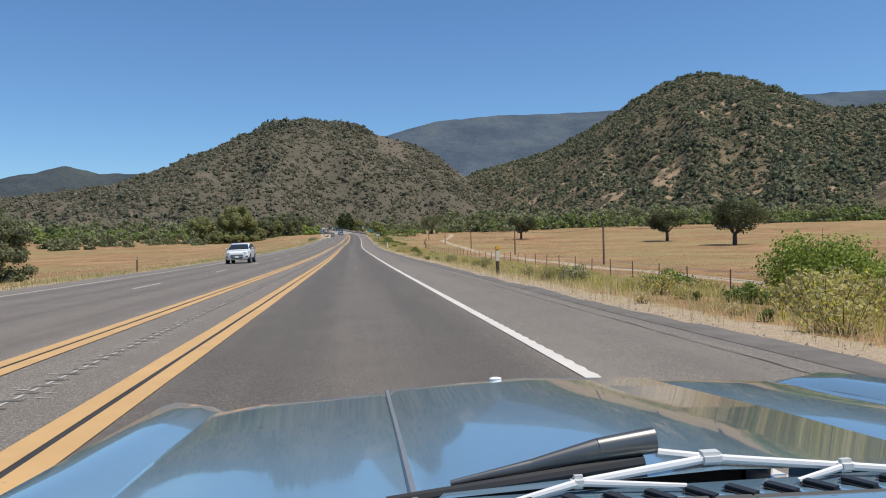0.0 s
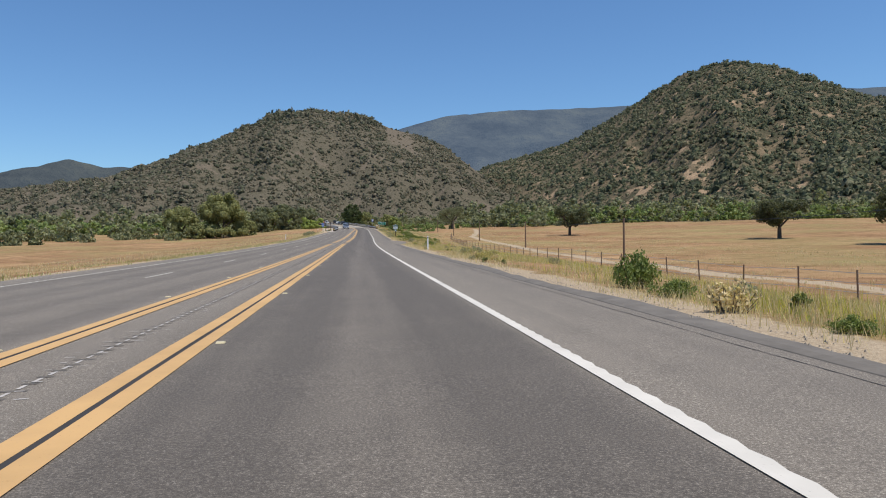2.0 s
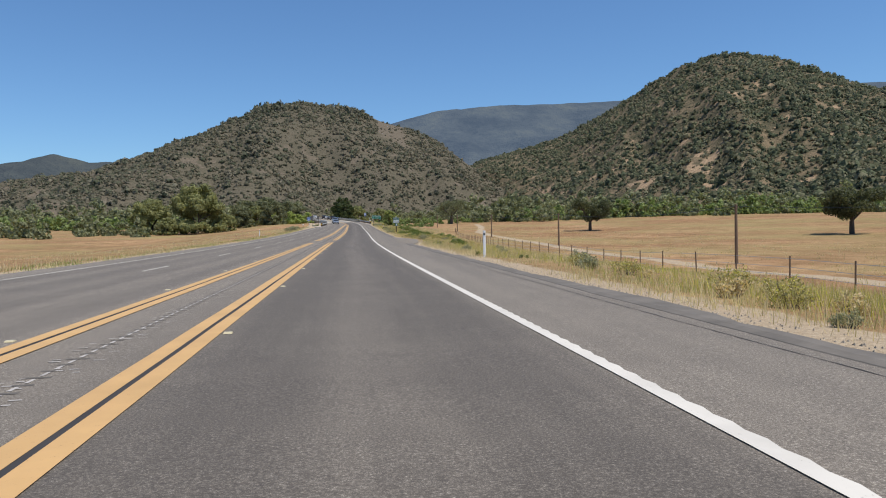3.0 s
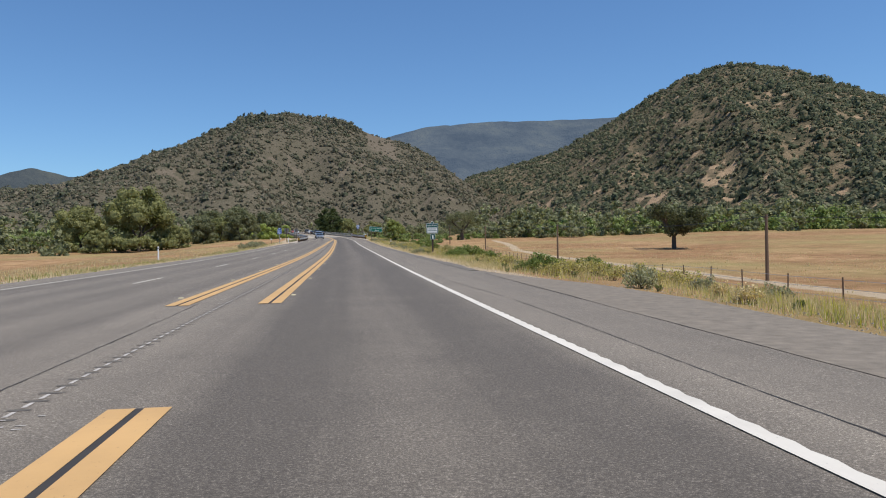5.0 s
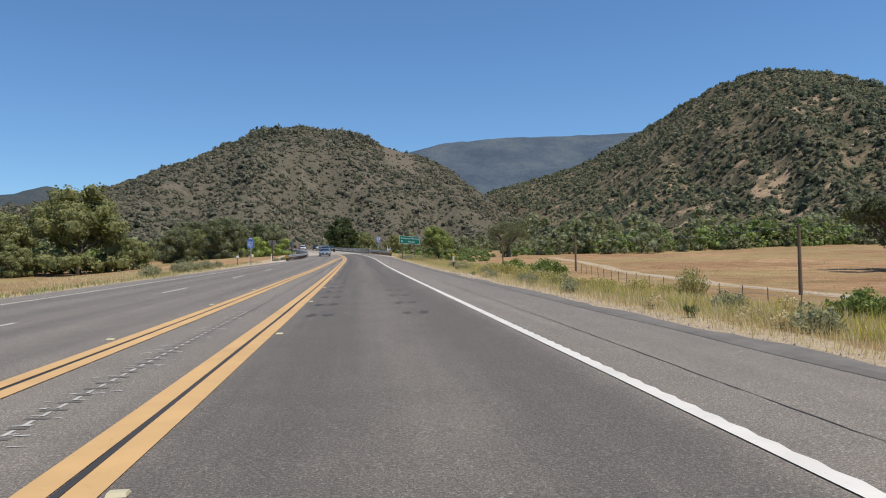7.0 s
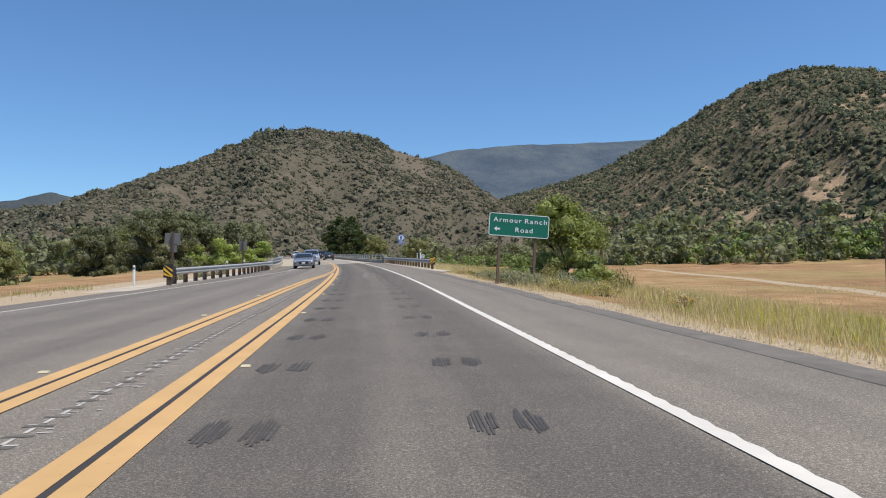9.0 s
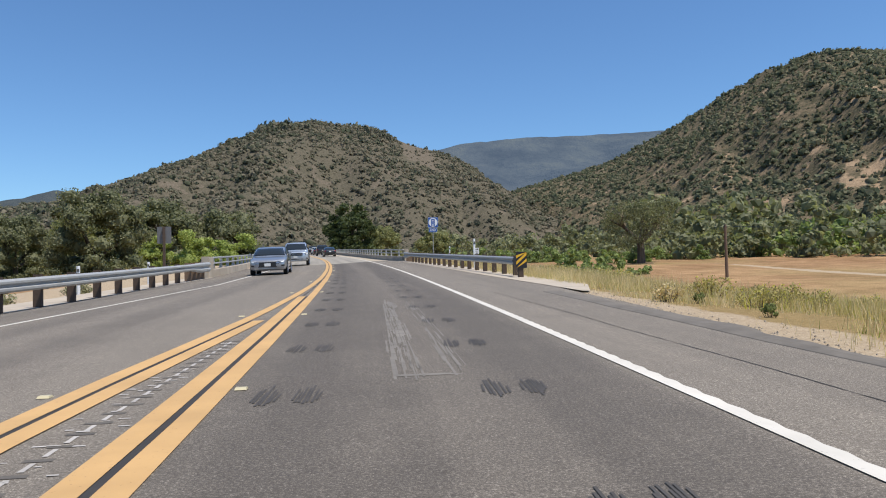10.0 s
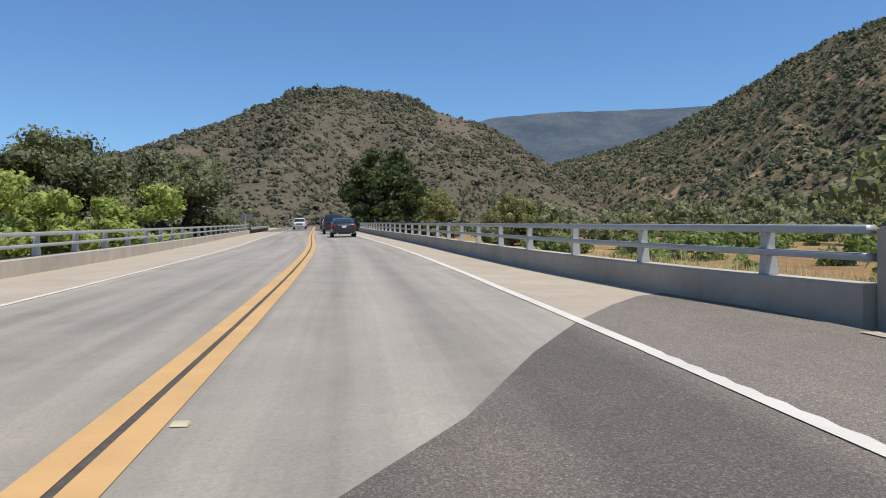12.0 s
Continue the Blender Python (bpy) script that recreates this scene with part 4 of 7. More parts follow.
def make_tree(name, label, height, width, leaf, leaves=5000, leaf_size=0.32, trunk=0.35, trunk_part=0.28, seed=1, bark=BARK, lean=0.0, category="tree", group="", lobes=16, low=False):
    """An oak-like tree: bent trunk with limbs, and a crown of leaf sprays in uneven clumps."""
    rng, nr = random.Random(seed), np.random.RandomState(seed)
    ob = empty(name, Matrix(), label, category, group)
    bm, tips = bmesh.new(), []
    fork = height * trunk_part
    top = Vector((lean * fork, 0, fork))
    rod((0, 0, -0.6), top, trunk * 1.25, trunk, 9, bm)
    for k in range(4):
        a = k * 1.57 + rng.uniform(-0.5, 0.5)
        limb(bm, rng, top, (math.cos(a), math.sin(a), rng.uniform(0.5, 1.1)), width * 0.26, trunk * 0.6, 1, tips)
    part("trunk", bm, bark, ob)
    centres, radii = [], []
    lo = 0.10 if low else 0.23
    mid, tall = height * (lo + 0.92) / 2, height * (0.92 - lo) / 2
    swell = [nr.uniform(0.72 if low else 0.45, 1.12 if low else 1.3) for _ in range(9)]
    for k in range(lobes * 2):
        a, up = nr.uniform(0, 6.283), nr.uniform(-0.85, 1.0)
        q = nr.uniform(0.55, 1.0) * swell[int(a * 9 / 6.2832) % 9]
        flat = (1.0 if low and up < 0 else math.sqrt(max(0.0, 1 - up * up * 0.85))) * width * 0.40 * q
        r = width * nr.uniform(0.065, 0.15)
        centres.append((math.cos(a) * flat + lean * fork, math.sin(a) * flat, mid + tall * up * ((0.75 + 0.25 * q) if low else (0.40 + 0.6 * q))))
        radii.append(r)
    for k in range(lobes if low else 0):
        a, q = nr.uniform(0, 6.283), nr.uniform(0.45, 1.0)
        centres.append((math.cos(a) * q * width * 0.42, math.sin(a) * q * width * 0.42, height * nr.uniform(0.03, 0.16)))
        radii.append(width * nr.uniform(0.06, 0.12))
    for p in tips:
        centres.append((p.x, p.y, min(p.z, height * 0.85)))
        radii.append(width * 0.12)
    if low:
        clumps("inner_foliage", nr, centres, [r * 0.62 for r in radii], leaf, ob)
    v, f = blob_leaves(nr, centres, radii, leaves, leaf_size)
    v[:, 2] = np.maximum(v[:, 2], 0.15 if low else height * 0.12)
    quick_mesh("crown", v, f, leaf, ob)
    return ob


def make_bush(name, label, height, width, leaf, leaves=1500, leaf_size=0.14, seed=1, flower=None, stems=14, category="shrub", group="", reed=False):
    rng, nr = random.Random(seed), np.random.RandomState(seed)
    ob = empty(name, Matrix(), label, category, group)
    bm = bmesh.new()
    tops = []
    for k in range(stems):
        a, q = rng.uniform(0, 6.283), math.sqrt(rng.random()) * width * 0.42
        b = Vector((math.cos(a) * q, math.sin(a) * q, height * rng.uniform(0.5, 1.0) * math.sqrt(1 - 0.78 * (q / (0.42 * width)) ** 2)))
        rod((b.x * 0.25, b.y * 0.25, -0.15), b, 0.010, 0.004, 4, bm)
        tops.append(b)
    part("stem", bm, BARK if not reed else leaf, ob)["kind"] = "stuff"
    centres = [tuple(b * rng.uniform(0.3, 0.98) ** 0.7) for b in tops for _ in range(2)]
    radii = [width * rng.uniform(0.05, 0.13) for _ in centres]
    v, f = blob_leaves(nr, centres, radii, leaves, leaf_size, 1.0)
    v[:, 2] = np.abs(v[:, 2])
    quick_mesh("foliage", v, f, leaf, ob)["kind"] = "stuff"
    if flower:
        v, f = blob_leaves(nr, [(c[0], c[1], c[2] * 1.05) for c in centres], [r * 1.1 for r in radii], leaves // 3, leaf_size * 0.7, 1.0)
        v[:, 2] = np.abs(v[:, 2])
        ob2 = quick_mesh("bloom", v, f, flower, ob)
        ob2["label"], ob2["kind"] = "small yellow flowers", "stuff"
    return ob


def plant(ob, x, y, scale=1.0, turn=0.0, dz=0.0, sz=None):
    m = Matrix.Translation((x, y, float(ground_z(x, y)) + dz)) @ Matrix.Rotation(turn, 4, "Z")
    ob.matrix_basis = m @ Matrix.Diagonal((scale, scale, sz or scale, 1))
    return ob


def plant_copy(ob, x, y, scale=1.0, turn=0.0, dz=0.0, label="", sz=None):
    """A copy of a plant at a place of its own, at its own size."""
    kept = ob.scale.copy()
    ob.scale = (scale, scale, sz or scale)
    c = copy_thing(ob, Matrix.Translation((x, y, float(ground_z(x, y)) + dz)) @ Matrix.Rotation(turn, 4, "Z"))
    ob.scale = kept
    if label:
        c["label"] = label
    return c

# ---- signs ----
def letters(name, words, size, material, parent, place, bold=0.0, spacing=1.0, width=None):
    """Words as a mesh, facing -y in the parent's space, centred on place."""
    cu = bpy.data.curves.new(name, "FONT")
    cu.body, cu.size, cu.align_x, cu.align_y = words, size, "CENTER", "CENTER"
    cu.extrude, cu.offset, cu.space_character = 0.001, bold, spacing
    tmp = bpy.data.objects.new("tmp", cu)
    scene.collection.objects.link(tmp)
    bpy.context.view_layer.update()
    me = bpy.data.meshes.new_from_object(tmp.evaluated_get(bpy.context.evaluated_depsgraph_get()))
    bpy.data.objects.remove(tmp)
    bpy.data.curves.remove(cu)
    me.materials.clear()
    me.materials.append(material)
    me.transform(Matrix.Translation(place) @ Matrix.Rotation(radians(90), 4, "X"))
    if width:
        xs = [v.co.x for v in me.vertices]
        k, mid = width / (max(xs) - min(xs)), (max(xs) + min(xs)) / 2
        for v in me.vertices:
            v.co.x = place[0] + (v.co.x - mid) * k
    ob = new(name, me)
    ob.parent = parent
    return ob


def panel_bm(w, h, r, thick, place):
    """A board with rounded corners, in the x-z plane, its face towards -y."""
    pts = []
    for cx, cz, a0 in ((w / 2 - r, h / 2 - r, 0), (-w / 2 + r, h / 2 - r, 90), (-w / 2 + r, -h / 2 + r, 180), (w / 2 - r, -h / 2 + r, 270)):
        for k in range(5):
            a = radians(a0 + 22.5 * k)
            pts.append((cx + r * math.cos(a), cz + r * math.sin(a)))
    x, y, z = place
    return loft([[(x + p, y + thick / 2, z + q) for p, q in pts], [(x + p, y - thick / 2, z + q) for p, q in pts]])


def frame_bm(w, h, r, band, place):
    """A thin raised border."""
    rings = []
    for inset in (0.0, band):
        ring = []
        ww, hh, rr = w - 2 * inset, h - 2 * inset, max(0.01, r - inset)
        for cx, cz, a0 in ((ww / 2 - rr, hh / 2 - rr, 0), (-ww / 2 + rr, hh / 2 - rr, 90), (-ww / 2 + rr, -hh / 2 + rr, 180), (ww / 2 - rr, -hh / 2 + rr, 270)):
            for k in range(5):
                a = radians(a0 + 22.5 * k)
                ring.append((place[0] + cx + rr * math.cos(a), place[1], place[2] + cz + rr * math.sin(a)))
        rings.append(ring)
    return loft(rings, caps=False)


def shape_bm(points, y, thick=0.002):
    return loft([[(x, y, z) for x, z in points], [(x, y - thick, z) for x, z in points]])


def ranch_road_sign(m):
    ob = empty("guide_sign", m, "green guide sign reading Armour Ranch Road on two wooden posts", "road sign")
    w, h, zc = ARM_W, ARM_H, ARM_Z
    for x in (-0.30 * w, 0.29 * w):
        part("post", box((0.11, 0.14, zc + h * 0.2 + 0.8), (x, 0.10, (zc + h * 0.2 - 0.8) / 2), 0.008), SIGN_WOOD, ob)
    board = part("board", panel_bm(w, h, 0.10, 0.02, (0, 0, zc)), GREEN_SIGN, ob)
    part("border", frame_bm(w - 0.02, h - 0.02, 0.10, 0.028, (0, -0.014, zc)), SHEET_WHITE, board)
    letters("word", "Armour", h * 0.29, SHEET_WHITE, board, (-0.195 * w, -0.013, zc + h * 0.20), 0.002, 1.25, w * 0.465)
    letters("word", "Ranch", h * 0.29, SHEET_WHITE, board, (0.275 * w, -0.013, zc + h * 0.20), 0.002, 1.25, w * 0.365)
    letters("word", "Road", h * 0.29, SHEET_WHITE, board, (0.085 * w, -0.013, zc - h * 0.20), 0.002, 1.25, w * 0.285)
    a, x0 = h * 0.11, -0.36 * w
    part("arrow", shape_bm([(x0 - a * 1.2, zc - h * 0.19), (x0 - a * 0.1, zc - h * 0.19 + a), (x0 - a * 0.1, zc - h * 0.19 + a * 0.35), (x0 + a * 1.2, zc - h * 0.19 + a * 0.35),
                            (x0 + a * 1.2, zc - h * 0.19 - a * 0.35), (x0 - a * 0.1, zc - h * 0.19 - a * 0.35), (x0 - a * 0.1, zc - h * 0.19 - a)], -0.012), SHEET_WHITE, board)
    return ob


def adopt_sign(m):
    ob = empty("highway_sponsor_sign", m, "dark green adopt-a-highway sign with white panel on a wooden post", "road sign")
    w, h, z = 0.95, 0.82, 2.12
    part("post", box((0.14, 0.14, 3.2), (0.02, 0.10, 0.9), 0.01), POST_WOOD, ob)
    green = plain("deep_green_sheet", (0.006, 0.09, 0.075), 0.5, vary=0.08)
    board = part("board", panel_bm(w, h, 0.04, 0.02, (0, 0, z)), green, ob)
    part("border", frame_bm(w - 0.02, h - 0.02, 0.04, 0.018, (0, -0.014, z)), SHEET_WHITE, board)
    part("white_panel", panel_bm(w * 0.84, h * 0.50, 0.01, 0.004, (0, -0.014, z - h * 0.17)), SHEET_WHITE, board, "white panel with two dark lines")
    letters("lettering", "ADOPT-A-HIGHWAY", 0.12, SHEET_WHITE, board, (0, -0.013, z + h * 0.27), 0.002, 1.1, w * 0.82)
    for k, (ww, dz) in enumerate(((0.70, -0.06), (0.76, -0.24))):
        bm = bmesh.new()
        n = 9
        for q in range(n):
            box((ww * w / n * 0.78, 0.003, 0.06), (-ww * w / 2 + (q + 0.5) * ww * w / n, -0.0185, z + dz * h), 0, bm)
        part("text_line", bm, green, board)
    shield = [(-0.09, 0.10), (0.0, 0.14), (0.09, 0.10), (0.11, 0.02), (0.07, -0.07), (0, -0.12), (-0.07, -0.07), (-0.11, 0.02)]
    part("shield", shape_bm([(x, z + h / 2 + 0.02 + y) for x, y in shield], -0.016, 0.004), SHEET_WHITE, board)
    part("shield_face", shape_bm([(x * 0.75, z + h / 2 + 0.02 + y * 0.75) for x, y in shield], -0.021, 0.003), green, board)
    low = part("small_board", panel_bm(0.40, 0.45, 0.03, 0.02, (0.03, 0, z - h / 2 - 0.26)), green, ob)
    part("border", frame_bm(0.39, 0.44, 0.03, 0.014, (0.03, -0.014, z - h / 2 - 0.26)), SHEET_WHITE, low)
    part("emblem", shape_bm([(0.0, z - 0.83), (0.11, z - 0.83), (0.08, z - 0.70), (0.10, z - 0.60), (0.03, z - 0.53), (-0.05, z - 0.60), (-0.02, z - 0.72)], -0.013), SHEET_WHITE, low, "pale abstract emblem")
    return ob


def call_box_sign(m, back=True):
    ob = empty("end_sign", m, "blue square sign above an END plate on a steel post", "road sign")
    part("post", post_holes(END_Z + 0.3), STEEL, ob)
    w = 0.76
    z = END_Z
    board = part("board", panel_bm(w, w, 0.05, 0.006, (0, -0.035, z)), BLUE_SIGN, ob)
    part("border", frame_bm(w - 0.015, w - 0.015, 0.05, 0.014, (0, -0.042, z)), SHEET_WHITE, board)
    ring = [(0.32 * math.cos(a * math.pi / 20), z + 0.32 * math.sin(a * math.pi / 20)) for a in range(40)]
    part("disc", shape_bm(ring, -0.041, 0.003), SHEET_WHITE, board)
    part("symbol", shape_bm([(-0.13, z - 0.10), (0.13, z - 0.10), (0.13, z + 0.24), (-0.13, z + 0.24)], -0.046), BLUE_SIGN, board)
    bm = box((0.14, 0.002, 0.035), (0, -0.050, z + 0.13))
    box((0.035, 0.002, 0.20), (0, -0.050, z + 0.05), 0, bm)
    part("symbol_letter", bm, SHEET_WHITE, board)
    bm = box((0.09, 0.002, 0.16), (-0.085, -0.047, z - 0.19))
    box((0.09, 0.002, 0.16), (0.085, -0.047, z - 0.19), 0, bm)
    part("symbol_base", bm, BLUE_SIGN, board)
    low = part("plate", panel_bm(0.62, 0.31, 0.04, 0.006, (0.0, -0.035, z - 0.57)), BLUE_SIGN, ob)
    part("border", frame_bm(0.605, 0.295, 0.04, 0.012, (0.0, -0.042, z - 0.57)), SHEET_WHITE, low)
    letters("lettering", "END", 0.26, SHEET_WHITE, low, (0, -0.041, z - 0.57), 0.004, 1.1, 0.38)
    return ob


def post_holes(h):
    bm = box((0.05, 0.05, h + 0.8), (0, 0, (h - 0.8) / 2), 0.004)
    z = 0.1
    while z < h - 0.1:
        box((0.014, 0.006, 0.014), (0, -0.024, z), 0.003, bm)
        z += 0.10
    return bm


def sign_back(m, w, h, z, label, wood=True, extra=None):
    ob = empty("sign_from_behind", m, label, "road sign")
    part("post", box((0.13, 0.13, z + h / 2 + 0.6), (0, 0, (z + h / 2 - 0.6) / 2), 0.008), POST_WOOD if wood else STEEL, ob)
    part("board", panel_bm(w, h, 0.04, 0.006, (0, 0.08, z)), SIGN_BACK, ob, "bare aluminium back of the sign")
    if extra:
        part("small_board", panel_bm(extra[0], extra[1], 0.03, 0.006, (extra[2], 0.08, z - h / 2 - extra[1] / 2 - 0.04)), SIGN_BACK, ob)
    return ob


def call_box(m):
    """A roadside emergency telephone: blue plate on a steel post, yellow housing at arm's height."""
    ob = empty("call_box", m, "yellow roadside telephone box under a blue lettered sign", "call box")
    part("post", rod((0, 0.06, -0.6), (0, 0.06, 3.05), 0.045, 0.045, 10), STEEL, ob)
    board = part("board", panel_bm(0.76, 0.92, 0.04, 0.01, (0, 0, 2.35)), BLUE_SIGN, ob)
    part("border", frame_bm(0.745, 0.905, 0.04, 0.014, (0, -0.008, 2.35)), SHEET_WHITE, board)
    letters("lettering", "CALL", 0.26, SHEET_WHITE, board, (0, -0.007, 2.52), 0.004, 1.1, 0.56)
    letters("lettering", "BOX", 0.26, SHEET_WHITE, board, (0, -0.007, 2.26), 0.004, 1.1, 0.46)
    part("text_line", box((0.40, 0.002, 0.05), (0, -0.008, 2.03)), SHEET_WHITE, board)
    top = part("number_board", panel_bm(0.46, 0.20, 0.02, 0.008, (0, 0, 2.94)), BLUE_SIGN, ob)
    part("text_line", box((0.32, 0.002, 0.07), (0, -0.007, 2.94)), SHEET_WHITE, top)
    house = part("housing", box((0.26, 0.24, 0.40), (0.20, 0.0, 1.05), 0.03), HAZARD, ob, "yellow telephone housing")
    part("door_panel", box((0.18, 0.012, 0.28), (0.20, -0.124, 1.05), 0.006), SHEET_WHITE, house)
    return ob


def small_white_box(m):
    """A little white cabinet on a stake beside the call box."""
    ob = empty("utility_cabinet", m, "small white utility cabinet on a short stake in the grass", "cabinet")
    part("stake", box((0.06, 0.06, 1.0), (0, 0, 0.3), 0.005), POST_WOOD, ob)
    part("body", box((0.26, 0.16, 0.24), (0, 0, 0.90), 0.02), SHEET_WHITE, ob)
    return ob


def route_marker(m):
    """The small white route panel behind the guard rail."""
    ob = empty("route_marker_panel", m, "small white panel with the route number 154 on a stake", "road sign")
    part("stake", box((0.07, 0.05, 1.4), (0, 0.03, 0.35), 0.004), SHEET_WHITE, ob)
    board = part("board", panel_bm(0.30, 0.38, 0.02, 0.008, (0, 0, 1.05)), SHEET_WHITE, ob)
    letters("lettering", "154", 0.15, BLACK_PAINT, board, (0, -0.006, 1.13), 0.003, 1.0, 0.22)
    for z in (1.0, 0.92):
        part("text_line", box((0.17, 0.002, 0.035), (0, -0.006, z)), BLACK_PAINT, board)
    return ob


def delineator(m, label, top="white"):
    ob = empty("roadside_marker_post", m, label, "marker post", "roadside marker posts")
    if top == "yellow":
        part("post", box((0.12, 0.10, 1.5), (0, 0, 0.3), 0.01), POST_WOOD, ob)
        part("sleeve", box((0.135, 0.115, 0.42), (0, 0, 0.72), 0.01), plain("cream_sleeve", (0.66, 0.60, 0.45), 0.6), ob)
        part("cap", box((0.14, 0.12, 0.14), (0, 0, 1.02), 0.01), HAZARD, ob)
    elif top == "wood":
        part("post", box((0.09, 0.09, 1.35), (0, 0, 0.22), 0.01), SIGN_WOOD, ob)
        part("reflector", box((0.06, 0.006, 0.09), (0, -0.047, 0.80), 0.003), SHEET_WHITE, ob)
    else:
        part("post", loft([[(-0.05, 0.012, z), (-0.05, -0.004, z), (0.0, -0.018, z), (0.05, -0.004, z), (0.05, 0.012, z), (0, 0.0, z)] for z in (-0.4, 1.15)]), SHEET_WHITE, ob)
        part("reflector", box((0.075, 0.006, 0.10), (0, -0.02, 1.0), 0.004), plain("dark_reflector", (0.09, 0.09, 0.09), 0.3), ob)
    return ob


# ---- guard rail and bridge rail ----
def w_section(turn=1):
    """The beam's waved section: (towards the road, up)."""
    return [(0.0, -0.156), (0.03, -0.150), (0.08, -0.105), (0.08, -0.055), (0.012, -0.018), (0.012, 0.018), (0.08, 0.055), (0.08, 0.105), (0.03, 0.150), (0.0, 0.156)]


def guard_rail(name, stations, off, side, label, height=0.62, hazard_first=True, thrie_end=4.0):
    """A waved steel beam on wooden posts. side: -1 if the road lies towards -x of it."""
    s0, s1 = stations
    base = at(s0, off(s0))
    ob = empty(name, Matrix.Translation(base), label, "guard rail", "guard rails")
    inv = Matrix.Translation(-base)
    n = int((s1 - s0) / 1.0)
    rings = []
    for k in range(n + 1):
        s = s0 + (s1 - s0) * k / n
        grow = 1.0 + 0.55 * float(smooth(s1 - thrie_end, s1 - thrie_end + 2.0, s))
        p = inv @ at(s, off(s), height)
        outer = [p + Vector((side * a, 0, b * grow - 0.09 * (grow - 1))) for a, b in w_section()]
        inner = [q - Vector((side * 0.006, 0, 0)) for q in outer[::-1]]
        rings.append(outer + inner)
    part("beam", loft(rings), STEEL, ob, "dulled galvanised waved steel beam", False)
    s, k = s0 + 0.9, 0
    post = None
    while s < s1 - 0.3:
        near_end = s > s1 - thrie_end
        p = inv @ at(s, off(s))
        w = 0.20 if not near_end else 0.25
        if post is None or near_end:
            pb = part("post", box((w, 0.15 if not near_end else 0.25, 1.36), (0, 0, 0.145), 0.01), POST_WOOD if not near_end else SIGN_WOOD, ob)
            bb = part("block", box((0.13, 0.14, 0.34), (0, 0, height), 0.008), POST_WOOD, ob)
            if not near_end:
                post = (pb.data, bb.data)
        else:
            pb, bb = new("post", post[0]), new("block", post[1])
            pb.parent = bb.parent = ob
        pb.location = p - Vector((side * 0.24, 0, 0))
        bb.location = p - Vector((side * 0.075, 0, 0))
        s += 1.905 if not near_end else 0.95
        k += 1
    # bolts along the beam
    bm = bmesh.new()
    s = s0 + 0.9
    while s < s1 - 0.4:
        q = inv @ at(s, off(s), height)
        box((0.012, 0.03, 0.03), q + Vector((side * 0.016, 0, 0)), 0.004, bm)
        s += 0.95
    tagged(part("bolts", bm, STEEL, ob), "", "", "", "stuff")
    if hazard_first:
        p = inv @ at(s0 - 0.9, off(s0))
        part("end_post", box((0.20, 0.20, 1.5), p + Vector((0, 0, 0.12)), 0.012), POST_WOOD, ob)
        hz = part("hazard_plate", panel_bm(0.42, 0.62, 0.02, 0.01, p + Vector((side * -0.02, -0.12, 0.66))), BLACK_PAINT, ob, "yellow and black striped hazard plate")
        for j in range(4):
            z0 = -0.42 + j * 0.24
            lean = 0.36 * side
            pts = [(-0.20, z0), (0.20, z0 - lean), (0.20, z0 - lean + 0.12), (-0.20, z0 + 0.12)]
            pts = [(p.x + side * -0.02 + x, p.z + 0.66 + max(-0.30, min(0.30, z))) for x, z in pts]
            part("stripe", shape_bm(pts, p.y - 0.127), HAZARD, hz)
        part("end_shoe", box((0.10, 1.1, 0.34), inv @ at(s0 - 0.3, off(s0), height) + Vector((side * 0.03, 0, 0)), 0.03), BLACK_PAINT, ob, "dark box-shaped end shoe")
    return ob


def bridge_parapet(name, s0, s1, off, side, label, end_block=True, curb=0.50):
    """A low concrete wall with two tubular rails on tapered posts."""
    base = at(s0, off(s0))
    ob = empty(name, Matrix.Translation(base), label, "bridge parapet", "bridge parapets")
    inv = Matrix.Translation(-base)
    ss = np.linspace(s0, s1, max(3, int((s1 - s0) / 3)))
    wall = [[inv @ at(s, off(s), z) + Vector((-side * x, 0, 0)) for x, z in ((0, -0.6), (0, curb - 0.03), (0.02, curb), (0.34, curb), (0.36, curb - 0.03), (0.36, -0.6))] for s in ss]
    part("wall", loft(wall), CONCRETE, ob, "stained low concrete wall")
    for z, r in ((curb + 0.29, 0.042), (curb + 0.59, 0.05)):
        rings = []
        for s in ss:
            c = inv @ at(s, off(s), z) + Vector((-side * 0.10, 0, 0))
            rings.append([c + Vector((0.06 * x, 0, r * z)) for x, z in ((-1, -0.8), (-0.85, -1), (0.85, -1), (1, -0.8), (1, 0.8), (0.85, 1), (-0.85, 1), (-1, 0.8))])
        part("rail", loft(rings), STEEL, ob, "", True)
    shared = None
    s = s0 + 1.6
    while s < s1:
        p = inv @ at(s, off(s), curb)
        if shared is None:
            q = part("rail_post", loft([[(-side * x, y, z) for x, y in ((0.14, -0.11), (0.30, -0.11), (0.30, 0.11), (0.14, 0.11))] if z < 0.35 else
                                        [(-side * x, y, z) for x, y in ((0.15, -0.07), (0.27, -0.07), (0.27, 0.07), (0.15, 0.07))] for z in (0.0, 0.36, 0.64)]), STEEL, ob)
            shared = q.data
        else:
            q = new("rail_post", shared)
            q.parent = ob
        q.location = p
        s += 3.05
    if end_block:
        bm = box((0.40, 1.2, curb + 1.25), (0, 0, 0), 0.04)
        part("end_block", bm, CONCRETE, ob, "pale concrete end block").location = inv @ at(s0 - 0.6, off(s0 - 0.6), (curb + 1.25) / 2 - 0.6) + Vector((-side * 0.17, 0, 0))
    return ob

